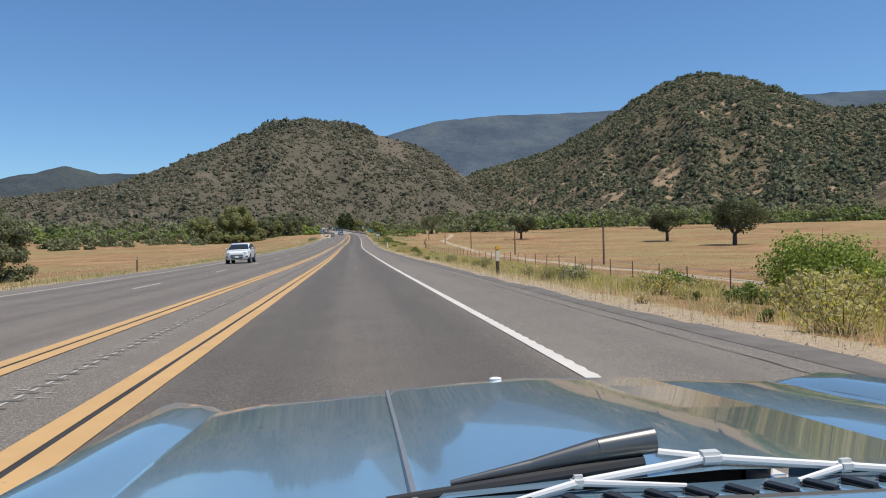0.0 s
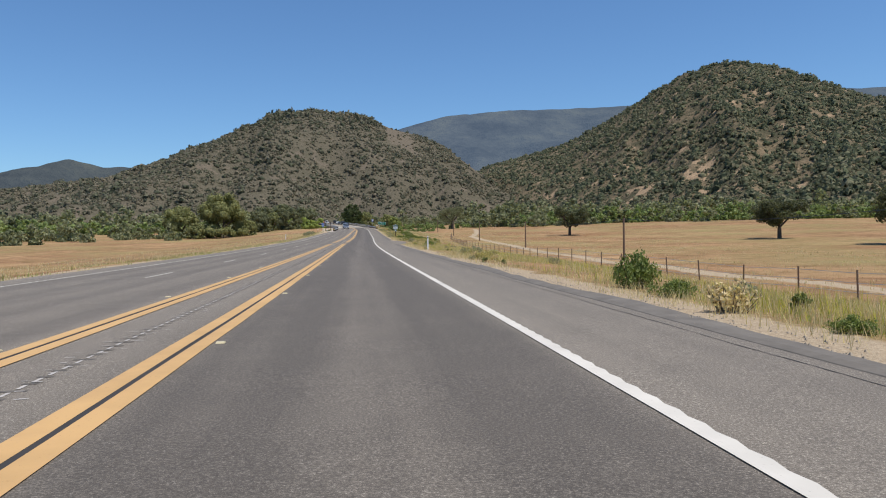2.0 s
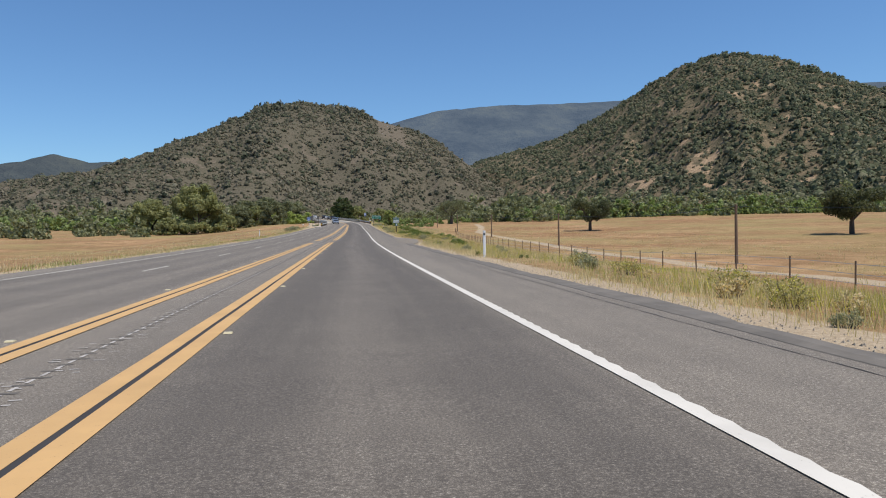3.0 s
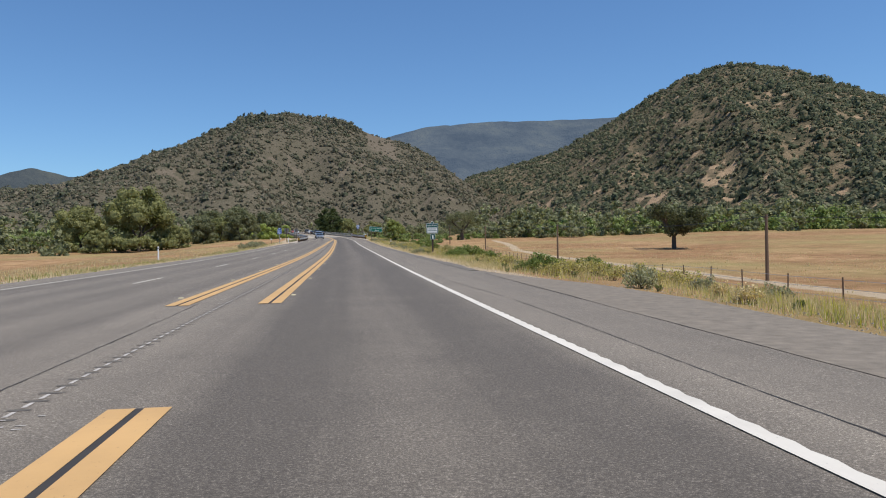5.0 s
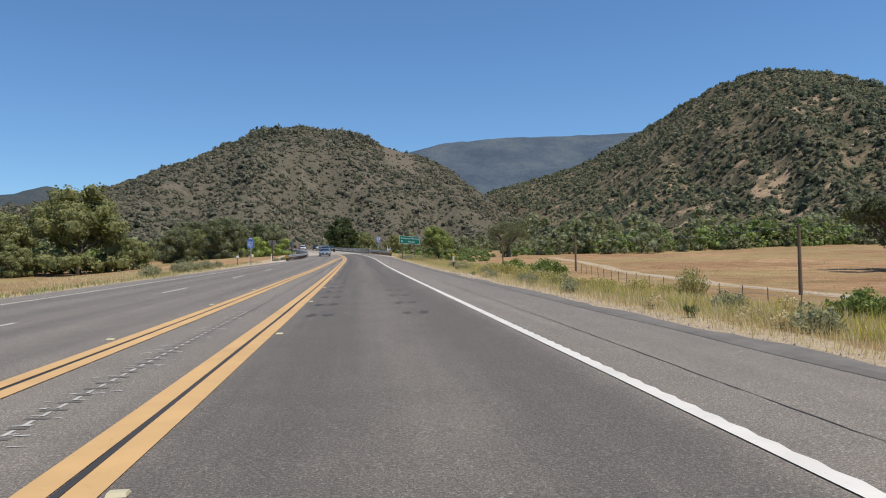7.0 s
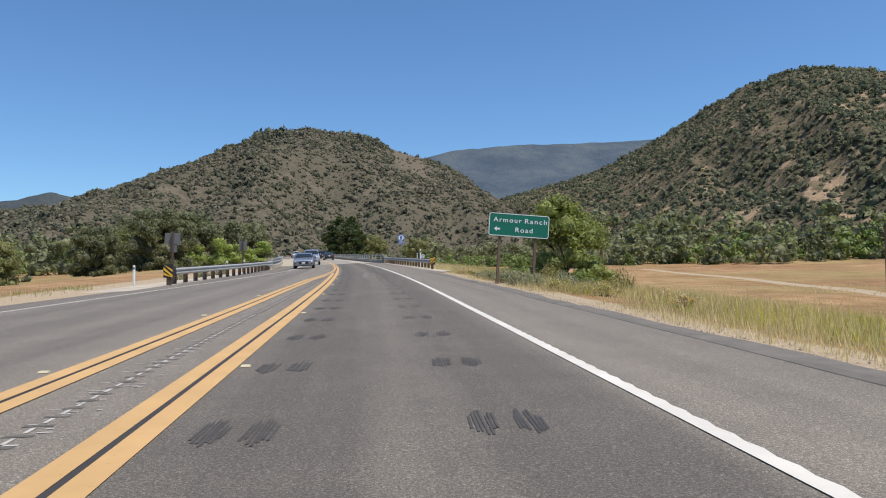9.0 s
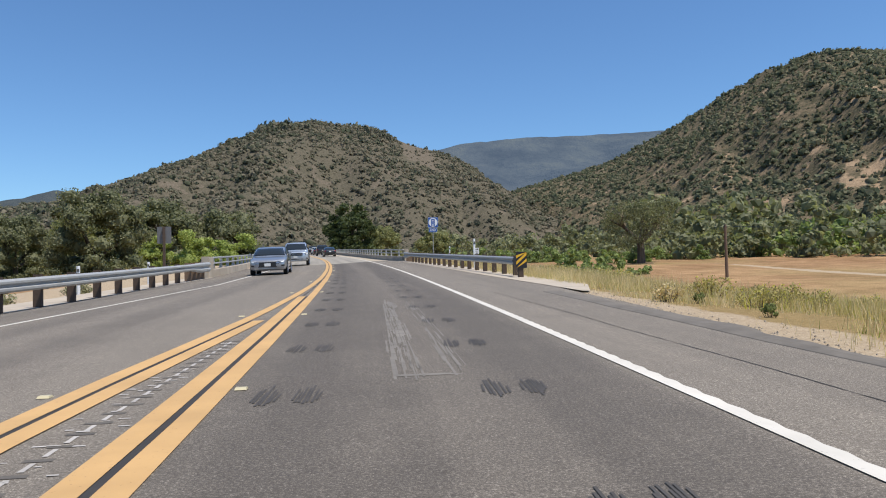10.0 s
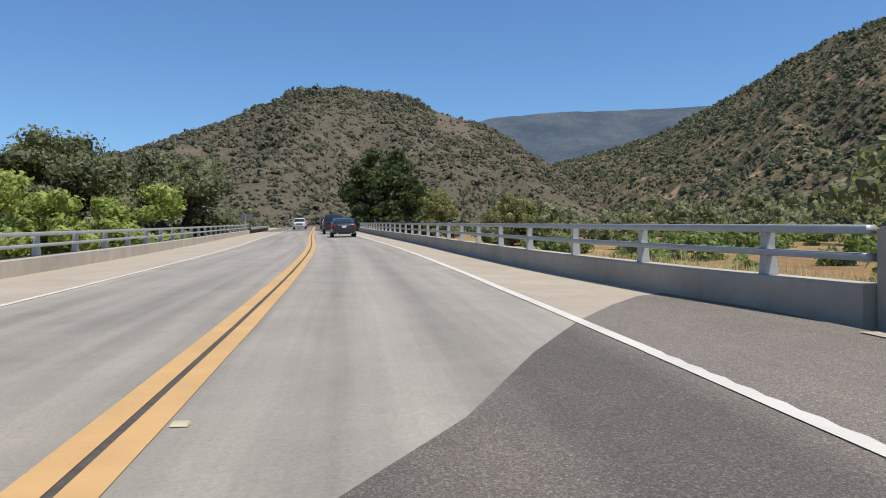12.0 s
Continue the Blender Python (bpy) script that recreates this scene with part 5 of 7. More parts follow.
# ---- vehicles ----
def paint(name, colour, metal=0.0):
    m, t, b = shader(name, 0.3, metal)
    n = noise_tex(t, coords(t), 3.0, 4)
    col = ramp(t, n, [(0.3, tuple(c * 0.9 for c in colour)), (0.7, colour)])
    t.links.new(col, b.inputs["Base Color"])
    b.inputs["Coat Weight"].default_value = 1.0
    b.inputs["Coat Roughness"].default_value = 0.04
    return m


CAR_GLASS = plain("tinted_car_glass", (0.022, 0.027, 0.030), 0.03, vary=0.05)
TYRE = plain("tyre_rubber", (0.022, 0.022, 0.022), 0.85, vary=0.2)
RIM = plain("alloy_rim", (0.45, 0.45, 0.46), 0.3, 0.9, vary=0.1)
TRIM = plain("black_plastic_trim", (0.018, 0.018, 0.019), 0.6, vary=0.1)
CHROME = plain("chrome_trim", (0.75, 0.75, 0.76), 0.12, 1.0, vary=0.04)
TAIL = plain("red_tail_lens", (0.35, 0.012, 0.012), 0.15, vary=0.1)
LAMP = plain("clear_headlamp_lens", (0.30, 0.31, 0.33), 0.06, vary=0.06)
PLATE = plain("number_plate", (0.72, 0.72, 0.70), 0.5, vary=0.05)


def sharp(ob, angle=35):
    ob.data.shade_smooth()
    ob.data.set_sharp_from_angle(angle=radians(angle))
    return ob


def car_ring(y, w, lo, belt, crown=0.0):
    half = [(0.0, lo), (0.78 * w, lo), (0.95 * w, lo + 0.07), (w, lo + 0.20), (w, (lo + belt) / 2 + 0.06), (0.985 * w, belt - 0.10), (0.93 * w, belt - 0.02), (0.80 * w, belt + crown * 0.5), (0.4 * w, belt + crown), (0.0, belt + crown)]
    return [(x, y, z) for x, z in half] + [(-x, y, z) for x, z in half[-2:0:-1]]


def cabin_ring(y, w, lo, hi):
    top = 0.76 * w
    half = [(0.0, lo), (0.95 * w, lo), (0.92 * w, lo + (hi - lo) * 0.35), (top + 0.05, lo + (hi - lo) * 0.85), (top - 0.06, hi), (0.0, hi + 0.015)]
    return [(x, y, z) for x, z in half] + [(-x, y, z) for x, z in half[-2:0:-1]]


STYLES = {
    # length, width, body rows (y share, width share, low, belt), cabin rows (y share, low, high), wheel radius, wheelbase share
    "sedan": (4.90, 1.86, [(0.0, 0.60, 0.40, 0.66), (0.008, 0.76, 0.30, 0.72), (0.03, 0.89, 0.25, 0.77), (0.07, 0.96, 0.23, 0.82), (0.14, 0.99, 0.22, 0.88), (0.26, 1.0, 0.22, 0.95), (0.5, 1.0, 0.22, 0.97), (0.66, 1.0, 0.22, 0.98), (0.80, 1.0, 0.24, 1.00), (0.91, 0.98, 0.26, 1.03), (0.97, 0.93, 0.30, 1.03), (0.99, 0.86, 0.36, 0.98), (1.0, 0.78, 0.44, 0.84)],
              [(0.25, 0.93, 0.95), (0.32, 0.94, 1.18), (0.40, 0.95, 1.37), (0.47, 0.95, 1.43), (0.58, 0.96, 1.45), (0.68, 0.97, 1.42), (0.78, 0.98, 1.30), (0.86, 0.99, 1.15), (0.93, 1.00, 1.03)], 0.335, 0.57),
    "suv": (5.20, 2.02, [(0.0, 0.72, 0.48, 0.98), (0.008, 0.84, 0.40, 1.04), (0.025, 0.93, 0.37, 1.09), (0.06, 0.98, 0.36, 1.13), (0.14, 1.0, 0.36, 1.17), (0.28, 1.0, 0.36, 1.21), (0.6, 1.0, 0.36, 1.21), (0.93, 0.99, 0.38, 1.21), (0.985, 0.96, 0.40, 1.20), (1.0, 0.90, 0.46, 1.10)],
            [(0.245, 1.17, 1.19), (0.30, 1.18, 1.50), (0.36, 1.18, 1.77), (0.42, 1.18, 1.85), (0.60, 1.18, 1.88), (0.80, 1.18, 1.87), (0.92, 1.18, 1.82), (0.97, 1.17, 1.50), (0.99, 1.16, 1.24)], 0.40, 0.595),
    "crossover": (4.36, 1.80, [(0.0, 0.62, 0.42, 0.80), (0.01, 0.78, 0.34, 0.86), (0.035, 0.91, 0.29, 0.91), (0.08, 0.97, 0.27, 0.95), (0.15, 1.0, 0.26, 0.99), (0.4, 1.0, 0.26, 1.04), (0.7, 1.0, 0.27, 1.08), (0.94, 0.98, 0.32, 1.12), (0.985, 0.92, 0.36, 1.08), (1.0, 0.84, 0.44, 1.0)],
                  [(0.22, 1.0, 1.02), (0.30, 1.01, 1.26), (0.38, 1.02, 1.46), (0.47, 1.04, 1.55), (0.70, 1.07, 1.53), (0.84, 1.09, 1.44), (0.93, 1.10, 1.26), (0.98, 1.08, 1.11)], 0.345, 0.60),
}


def pane(bm, grid, lift):
    """A thin patch that follows the body, lifted off it, with its rim turned in."""
    n = len(grid[0])
    vs = [[bm.verts.new(p) for p in row] for row in grid]
    for a, b in zip(vs, vs[1:]):
        for q in range(n - 1):
            bm.faces.new((a[q], a[q + 1], b[q + 1], b[q]))
    bmesh.ops.recalc_face_normals(bm, faces=bm.faces)
    bm.normal_update()
    out = sum((f.normal.dot(f.calc_center_median() - Vector((0, 0, 0.8))) for f in bm.faces))
    way = 1 if out > 0 else -1
    moved = [(v, v.normal.copy()) for v in bm.verts]
    for v, nn in moved:
        v.co += nn * way * lift
    bmesh.ops.solidify(bm, geom=bm.faces[:], thickness=lift * 1.5 * way)
    return bm


def make_car(m, style, colour, label, name="car", category="car", rails=False):
    length, width, body_rows, cabin_rows, wr, wb = STYLES[style]
    ob = empty(name, m, label, category, "vehicles on the road")
    w = width / 2
    yy = lambda u: length / 2 - u * length
    bu = [r[0] for r in body_rows]
    cu = [r[0] for r in cabin_rows]
    row = lambda u, i: float(np.interp(u, bu, [r[i] for r in body_rows]))
    cab = lambda u, i: float(np.interp(u, cu, [r[i] for r in cabin_rows]))

    def body_point(sx, u, z):
        k, lo, belt = row(u, 1), row(u, 2), row(u, 3)
        x = np.interp(z, [lo, lo + 0.07, lo + 0.20, (lo + belt) / 2 + 0.06, belt - 0.10, belt - 0.02, belt + 0.012], [0.78, 0.95, 1.0, 1.0, 0.985, 0.93, 0.80])
        return (sx * float(x) * w * k, yy(u), z)

    def side_point(sx, u, share):
        lo, hi = cab(u, 1), cab(u, 2)
        x = np.interp(share, [0, 0.35, 0.85, 1.0], [0.95 * w, 0.92 * w, 0.76 * w + 0.05, 0.76 * w - 0.06])
        return (sx * float(x), yy(u), lo + (hi - lo) * share)

    body = sharp(part("body", loft([car_ring(yy(u), w * k, lo, belt, 0.02) for u, k, lo, belt in body_rows]), colour, ob), 50)
    sharp(part("cabin", loft([cabin_ring(yy(u), w, lo, hi) for u, lo, hi in cabin_rows]), colour, ob), 50)
    # windscreen, rear window
    peak = [r for r in cabin_rows if r[2] > max(q[2] for q in cabin_rows) - 0.13]
    for u0, u1, label_ in ((cu[0] + 0.012, peak[0][0] - 0.004, "windscreen"), (cu[-1] - 0.012, peak[-1][0] + 0.006, "rear_window")):
        grid = []
        for q in np.linspace(0, 1, 6):
            u = u0 + (u1 - u0) * q
            half = (0.86 * w) * (1 - q) + (0.70 * w) * q
            grid.append([(half * v, yy(u), cab(u, 2) + 0.012 * (1 - v * v)) for v in np.linspace(-1, 1, 7)])
        part(label_, pane(bmesh.new(), grid, 0.008), CAR_GLASS, ob, "dark tinted glass", True)
    splits = [cu[0] + 0.055, 0.525, 0.70 if style == "sedan" else 0.72, cu[-1] - (0.11 if style == "sedan" else 0.05)]
    for sx in (-1, 1):
        for a, b in zip(splits, splits[1:]):
            grid = [[side_point(sx, u, v) for v in np.linspace(0.10, 0.84, 4)] for u in np.linspace(a + 0.008, b - 0.008, 6)]
            part("side_window", pane(bmesh.new(), grid, 0.006), CAR_GLASS, ob, "dark tinted glass", True)
        for u in (splits[0] + 0.01, splits[1], splits[2]):
            grid = [[body_point(sx, u + d, z) for z in np.linspace(row(u, 2) + 0.16, row(u, 3) - 0.02, 6)] for d in (0.0, 0.0022)]
            part("door_seam", pane(bmesh.new(), grid, 0.002), TRIM, ob)
        belt = row(0.34, 3)
        mir = part("mirror", box((0.23, 0.13, 0.15), (sx * (w + 0.10), yy(0.335), belt + 0.10), 0.06), colour, ob)
        part("mirror_glass", box((0.17, 0.008, 0.11), (sx * (w + 0.10), yy(0.335) - 0.066, belt + 0.10), 0.003), CAR_GLASS, mir)
        for u in (0.47, 0.655):
            part("door_handle", box((0.03, 0.20, 0.03), (sx * (w - 0.002), yy(u), belt - 0.14), 0.01), CHROME if style == "suv" else colour, ob)
        part("sill", box((0.05, length * 0.40, 0.10), (sx * (w - 0.02), yy(0.5), row(0.5, 2) + 0.06), 0.02), TRIM if style != "sedan" else colour, ob)
        # headlamps and tail lamps wrap round the corners
        z0, z1 = {"sedan": (0.60, 0.72), "suv": (0.84, 1.03), "crossover": (0.72, 0.84)}[style]
        grid = [[body_point(sx, u, z0 + (z1 - z0) * v * (1 - 0.3 * q / 5) + 0.02 * q) for v in np.linspace(0, 1, 4)] for q, u in enumerate((0.003, 0.008, 0.018, 0.03, 0.05, 0.075))]
        lamp = part("headlamp", pane(bmesh.new(), grid, 0.010), LAMP, ob, "clear headlamp", True)
        grid = [[body_point(sx, u, z0 + 0.03 + (z1 - z0) * 0.45 * v + 0.018 * q) for v in (0, 0.5, 1)] for q, u in enumerate((0.008, 0.018, 0.030))]
        part("reflector", pane(bmesh.new(), grid, 0.013), SHEET_WHITE, lamp)
        t0, t1 = {"sedan": (0.80, 0.95), "suv": (0.86, 1.16), "crossover": (0.86, 1.0)}[style]
        grid = [[body_point(sx, u, t0 + (t1 - t0) * v) for v in np.linspace(0, 1, 4)] for u in (0.996, 0.992, 0.985, 0.972, 0.95)]
        part("tail_lamp", pane(bmesh.new(), grid, 0.010), TAIL, ob, "red tail lamp", True)
        grid = [[body_point(sx, u, row(0.02, 2) + 0.17 + 0.08 * v) for v in (0, 0.5, 1)] for u in (0.007, 0.012, 0.020, 0.030)]
        part("fog_lamp", pane(bmesh.new(), grid, 0.016), TRIM, ob)
    # wheels
    for sx in (-1, 1):
        for k in (-1, 1):
            y = k * length * wb / 2 + length * 0.012
            arch = bmesh.new()
            bmesh.ops.create_cone(arch, cap_ends=True, segments=26, radius1=wr + 0.07, radius2=wr + 0.07, depth=0.03)
            bmesh.ops.transform(arch, matrix=Matrix.Translation((sx * (w - 0.009), y, wr + 0.01)) @ Matrix.Rotation(radians(90), 4, "Y"), verts=arch.verts)
            part("wheel_arch", arch, TRIM, ob)
            prof = [(wr * 0.64, -0.11), (wr * 0.90, -0.115), (wr, -0.09), (wr, 0.09), (wr * 0.90, 0.115), (wr * 0.64, 0.11)]
            rows = [[(sx * (w - 0.095) + px, y + pr * math.cos(a), wr + pr * math.sin(a)) for pr, px in prof] for a in np.linspace(0, 2 * math.pi, 25)[:-1]]
            wheel = sharp(part("wheel", loft(rows + rows[:1], True, False), TYRE, ob), 50)
            rim = bmesh.new()
            bmesh.ops.create_cone(rim, cap_ends=True, segments=22, radius1=wr * 0.60, radius2=wr * 0.66, depth=0.04)
            bmesh.ops.transform(rim, matrix=Matrix.Translation((sx * (w - 0.040), y, wr)) @ Matrix.Rotation(radians(90 * sx), 4, "Y"), verts=rim.verts)
            part("rim_well", rim, TRIM, wheel)
            sp = bmesh.new()
            for q in range(5):
                a = q * 2 * math.pi / 5
                for d in (-0.16, 0.16):
                    rod((sx * (w - 0.008), y, wr), (sx * (w - 0.001), y + wr * 0.63 * math.cos(a + d), wr + wr * 0.63 * math.sin(a + d)), 0.040, 0.034, 5, sp)
            rod((sx * (w - 0.03), y, wr), (sx * (w + 0.012), y, wr), 0.07, 0.06, 10, sp)
            part("rim", sp, RIM, wheel)
    yf, yb = length / 2, -length / 2
    grille_z, grille_h = {"sedan": (0.56, 0.27), "suv": (0.90, 0.28), "crossover": (0.62, 0.10)}[style]
    nose = row(0.0, 1) * w
    grille = part("grille", box((nose * 1.62, 0.07, grille_h), (0, yf - 0.018, grille_z), 0.03), TRIM, ob, "black grille")
    bars = 4 if style == "suv" else 2
    for q in range(bars):
        z = grille_z - grille_h / 2 + grille_h * (q + 0.5) / bars if style == "suv" else grille_z + (q - 0.5) * grille_h
        part("grille_bar", box((nose * (1.5 if style == "suv" else 1.72), 0.02, 0.022), (0, yf + 0.018, z), 0.006), CHROME if style == "suv" or q and style == "sedan" else TRIM, grille)
    part("lower_intake", box((nose * 1.7, 0.06, 0.12), (0, yf - 0.022, row(0.0, 2) + 0.05), 0.03), TRIM, ob)
    part("front_bumper", loft([[(x, yf - 0.30 * (abs(x) / w) ** 3 - dy, z) for z, dy in ((row(0.02, 2) + 0.02, 0.06), (row(0.02, 2) + 0.06, -0.02), (row(0.02, 2) + 0.09, -0.02), (row(0.02, 2) + 0.11, 0.06))] for x in np.linspace(-w * 0.93, w * 0.93, 13)]), colour if style != "crossover" else TRIM, ob)
    part("front_plate", box((0.31, 0.012, 0.15), (0, yf + 0.030, grille_z - (0.03 if style == "sedan" else grille_h / 2 + 0.06)), 0.004), PLATE, ob)
    part("rear_plate", box((0.32, 0.012, 0.16), (0, yb - 0.012, {"sedan": 0.80, "suv": 0.95, "crossover": 0.86}[style]), 0.004), PLATE, ob)
    part("rear_bumper", box((w * 1.60, 0.12, 0.15), (0, yb + 0.02, row(0.985, 2) + 0.12), 0.05), colour if style == "sedan" else TRIM, ob)
    part("boot_trim", box((w * 1.0, 0.02, 0.03), (0, yb - 0.004, {"sedan": 0.90, "suv": 1.08, "crossover": 0.97}[style]), 0.006), CHROME, ob)
    for sx in (-1, 1):
        if style == "sedan":
            part("exhaust_tip", rod((sx * 0.55 * w, yb - 0.03, 0.30), (sx * 0.55 * w, yb + 0.1, 0.30), 0.045, 0.045, 10), CHROME, ob)
        if rails:
            top = cab(0.6, 2)
            bm = rod((sx * 0.60 * w, yy(0.44), top + 0.08), (sx * 0.60 * w, yy(0.88), top + 0.06), 0.024, 0.024, 6)
            for u in (0.45, 0.65, 0.87):
                rod((sx * 0.60 * w, yy(u), top - 0.06), (sx * 0.60 * w, yy(u), top + 0.07), 0.022, 0.022, 5, bm)
            part("roof_rail", bm, TRIM, ob)
    if rails:
        for u in (0.50, 0.74):
            part("cross_bar", box((1.2 * w, 0.06, 0.03), (0, yy(u), cab(u, 2) + 0.10), 0.01), TRIM, ob)
    return ob


def on_road(s, off, heading_back=False, yaw=0.0):
    """The pose of a vehicle on the road."""
    a, b = at(s - 1.5, off), at(s + 1.5, off)
    d = (b - a).normalized()
    turn = math.atan2(-d.x, d.y) + radians(yaw)
    rise = math.asin(d.z)
    roll = math.atan2(at(s, off + 0.7).z - at(s, off - 0.7).z, 1.4)
    m = Matrix.Translation(at(s, off, 0.005)) @ Matrix.Rotation(turn, 4, "Z") @ Matrix.Rotation(rise, 4, "X") @ Matrix.Rotation(-roll, 4, "Y")
    return m @ Matrix.Rotation(math.pi, 4, "Z") if heading_back else m

# ---- the front of the old blue car that carries the camera, where the shot begins ----
HOOD_X = [-0.90, -0.86, -0.80, -0.735, -0.705, -0.60, -0.33, -0.315, -0.30, 0.0, 0.30, 0.315, 0.33, 0.60, 0.705, 0.735, 0.80, 0.86, 0.90]
HOOD_UP = [-0.10, -0.035, 0.0, -0.012, -0.030, -0.014, 0.000, -0.004, 0.008, 0.020, 0.008, -0.004, 0.000, -0.014, -0.030, -0.012, 0.0, -0.035, -0.10]


def hood_height(d):
    return float(np.interp(d, [0.66, 0.8, 1.2, 1.55, 1.72, 1.80, 1.84], [0.885, 0.873, 0.848, 0.820, 0.808, 0.788, 0.74]))


def vintage_front(m):
    ob = empty("vintage_car", m, "front of a pale blue vintage car with chrome wipers", "car")
    WIPER = plain("brushed_wiper_metal", (0.66, 0.65, 0.62), 0.5, 0.35, vary=0.1)
    blue = paint("pale_blue_enamel", (0.16, 0.26, 0.34))
    for b in (blue.node_tree.nodes["Principled BSDF"],):
        b.inputs["Roughness"].default_value = 0.16
    ds = [0.76, 0.8, 1.0, 1.2, 1.4, 1.55, 1.66, 1.72, 1.77, 1.80, 1.84]
    mid = slice(4, 15)
    rows = [[(x, d, hood_height(d) + u) for x, u in zip(HOOD_X[mid], HOOD_UP[mid])] for d in ds]
    hood = part("hood", loft(rows, False), blue, ob, "glossy pale blue hood with two creases", True)
    for side in (-1, 1):
        xs, us = HOOD_X[14:], HOOD_UP[14:]
        dd = [0.10, 0.4, 0.66, 1.0, 1.4, 1.66, 1.80, 1.92, 2.0, 2.03]
        rows = []
        for d in dd:
            h = hood_height(max(0.66, min(d, 1.72))) - max(0, d - 1.72) ** 1.4 * 0.5
            pull = max(0, d - 1.8) * 0.25
            rows.append([(side * (x - pull), d, h + u) for x, u in zip(xs, us)] + [(side * (0.92 - pull), d, 0.60), (side * (0.90 - pull), d, 0.32)])
        part("fender", loft(rows, False), blue, ob, "rounded pale blue fender", True)
        wheel = bmesh.new()
        bmesh.ops.create_cone(wheel, cap_ends=True, segments=24, radius1=0.32, radius2=0.32, depth=0.19)
        bmesh.ops.transform(wheel, matrix=Matrix.Translation((side * 0.80, 1.35, 0.32)) @ Matrix.Rotation(radians(90), 4, "Y"), verts=wheel.verts)
        w = part("wheel", wheel, TYRE, ob)
        cap = bmesh.new()
        bmesh.ops.create_cone(cap, cap_ends=True, segments=20, radius1=0.19, radius2=0.13, depth=0.05)
        bmesh.ops.transform(cap, matrix=Matrix.Translation((side * 0.91, 1.35, 0.32)) @ Matrix.Rotation(radians(90 * side), 4, "Y"), verts=cap.verts)
        part("hub_cap", cap, CHROME, w)
        lamp = bmesh.new()
        bmesh.ops.create_cone(lamp, cap_ends=True, segments=20, radius1=0.10, radius2=0.09, depth=0.05)
        bmesh.ops.transform(lamp, matrix=Matrix.Translation((side * 0.62, 2.0, 0.60)) @ Matrix.Rotation(radians(90), 4, "X"), verts=lamp.verts)
        part("headlamp", lamp, LAMP, ob)
    part("hood_edge", loft([[(x * 0.99, 1.845, hood_height(1.8) - 0.02 + u + dz) for x, u in zip(HOOD_X[mid], HOOD_UP[mid])] for dz in (-0.05, 0.0)], False), CHROME, ob, "worn bright strip along the hood's front edge")
    part("grille", box((1.3, 0.06, 0.26), (0, 1.90, 0.58), 0.03), TRIM, ob)
    part("bumper", box((1.75, 0.10, 0.13), (0, 2.08, 0.42), 0.045), CHROME, ob)
    seam = loft([[(-0.317 - 0.014 * (1.72 - d) + x, d, hood_height(d) - 0.001 + z) for x, z in ((-0.005, 0), (-0.003, 0.007), (0.003, 0.007), (0.005, 0))] for d in (0.77, 0.9, 1.1, 1.3, 1.5, 1.66, 1.72, 1.77)])
    part("moulding", seam, plain("dull_bright_moulding", (0.36, 0.36, 0.35), 0.4, 0.6, vary=0.15), ob, "dull bright moulding along the hood crease")
    orn = bmesh.new()
    bmesh.ops.create_uvsphere(orn, u_segments=12, v_segments=8, radius=0.015)
    bmesh.ops.scale(orn, vec=(1, 0.6, 0.30), verts=orn.verts)
    bmesh.ops.translate(orn, vec=(-0.06, 1.74, hood_height(1.74) + 0.022), verts=orn.verts)
    part("hood_badge", orn, SHEET_WHITE, ob)
    # cowl with its louvres, and the dark seal of the windscreen
    part("cowl", loft([[(x, d, z) for x in np.linspace(-0.72, 0.72, 13)] for d, z in ((0.76, 0.884), (0.70, 0.892), (0.60, 0.896), (0.50, 0.896))], False), blue, ob)
    louvre = box((0.018, 0.040, 0.008), (0, 0, 0), 0.004, rot=Matrix.Rotation(0.5, 4, "Z"))
    first = part("louvre", louvre, BLACK_PAINT, ob)
    first.location = (-0.60, 0.70, 0.893)
    for k in range(1, 30):
        q = new("louvre", first.data)
        q.parent = ob
        q.location = (-0.60 + 0.042 * k, 0.70, 0.893)
    part("screen_seal", loft([[(x, 0.56 + 0.035 * math.cos(a) - 0.05 * (x / 0.7) ** 2, 0.897 + 0.022 * math.sin(a)) for a in np.linspace(0, 6.283, 9)[:-1]] for x in np.linspace(-0.74, 0.74, 15)]), TRIM, ob, "black rubber windscreen seal")
    part("dashboard", box((1.40, 0.30, 0.10), (0, 0.33, 0.855), 0.03), TRIM, ob, "black padded dashboard top")
    # wipers: blade, arm and their bridges
    for name_, shift in (("wiper", 0.0),):
        base = new(name_)
        base.empty_display_size = 0.05
        base.parent = ob
        base.location = (shift, 0, 0)
        hub = rod((-0.29, 0.80, 0.886), (-0.20, 0.80, 0.900), 0.004, 0.008, 12)
        rod((-0.20, 0.80, 0.900), (-0.125, 0.80, 0.914), 0.008, 0.013, 12, hub)
        rod((-0.125, 0.80, 0.914), (-0.060, 0.80, 0.921), 0.013, 0.015, 12, hub)
        bmesh.ops.scale(hub, vec=(1, 0.7, 1), space=Matrix.Translation((0, -0.8, 0)), verts=hub.verts)
        sharp(part("pivot_cover", hub, plain("worn_dark_metal", (0.17, 0.165, 0.155), 0.35, 0.75, vary=0.25), base, "tapered dark grey metal pivot cover"), 50)
        part("blade_holder", rod((-0.36, 0.785, 0.876), (-0.075, 0.797, 0.899), 0.006, 0.008, 8), TRIM, base, "black blade holder")
        arm = rod((-0.058, 0.80, 0.907), (-0.003, 0.785, 0.902), 0.005, 0.005, 8)
        rod((-0.003, 0.785, 0.902), (0.13, 0.745, 0.897), 0.005, 0.0045, 8, arm)
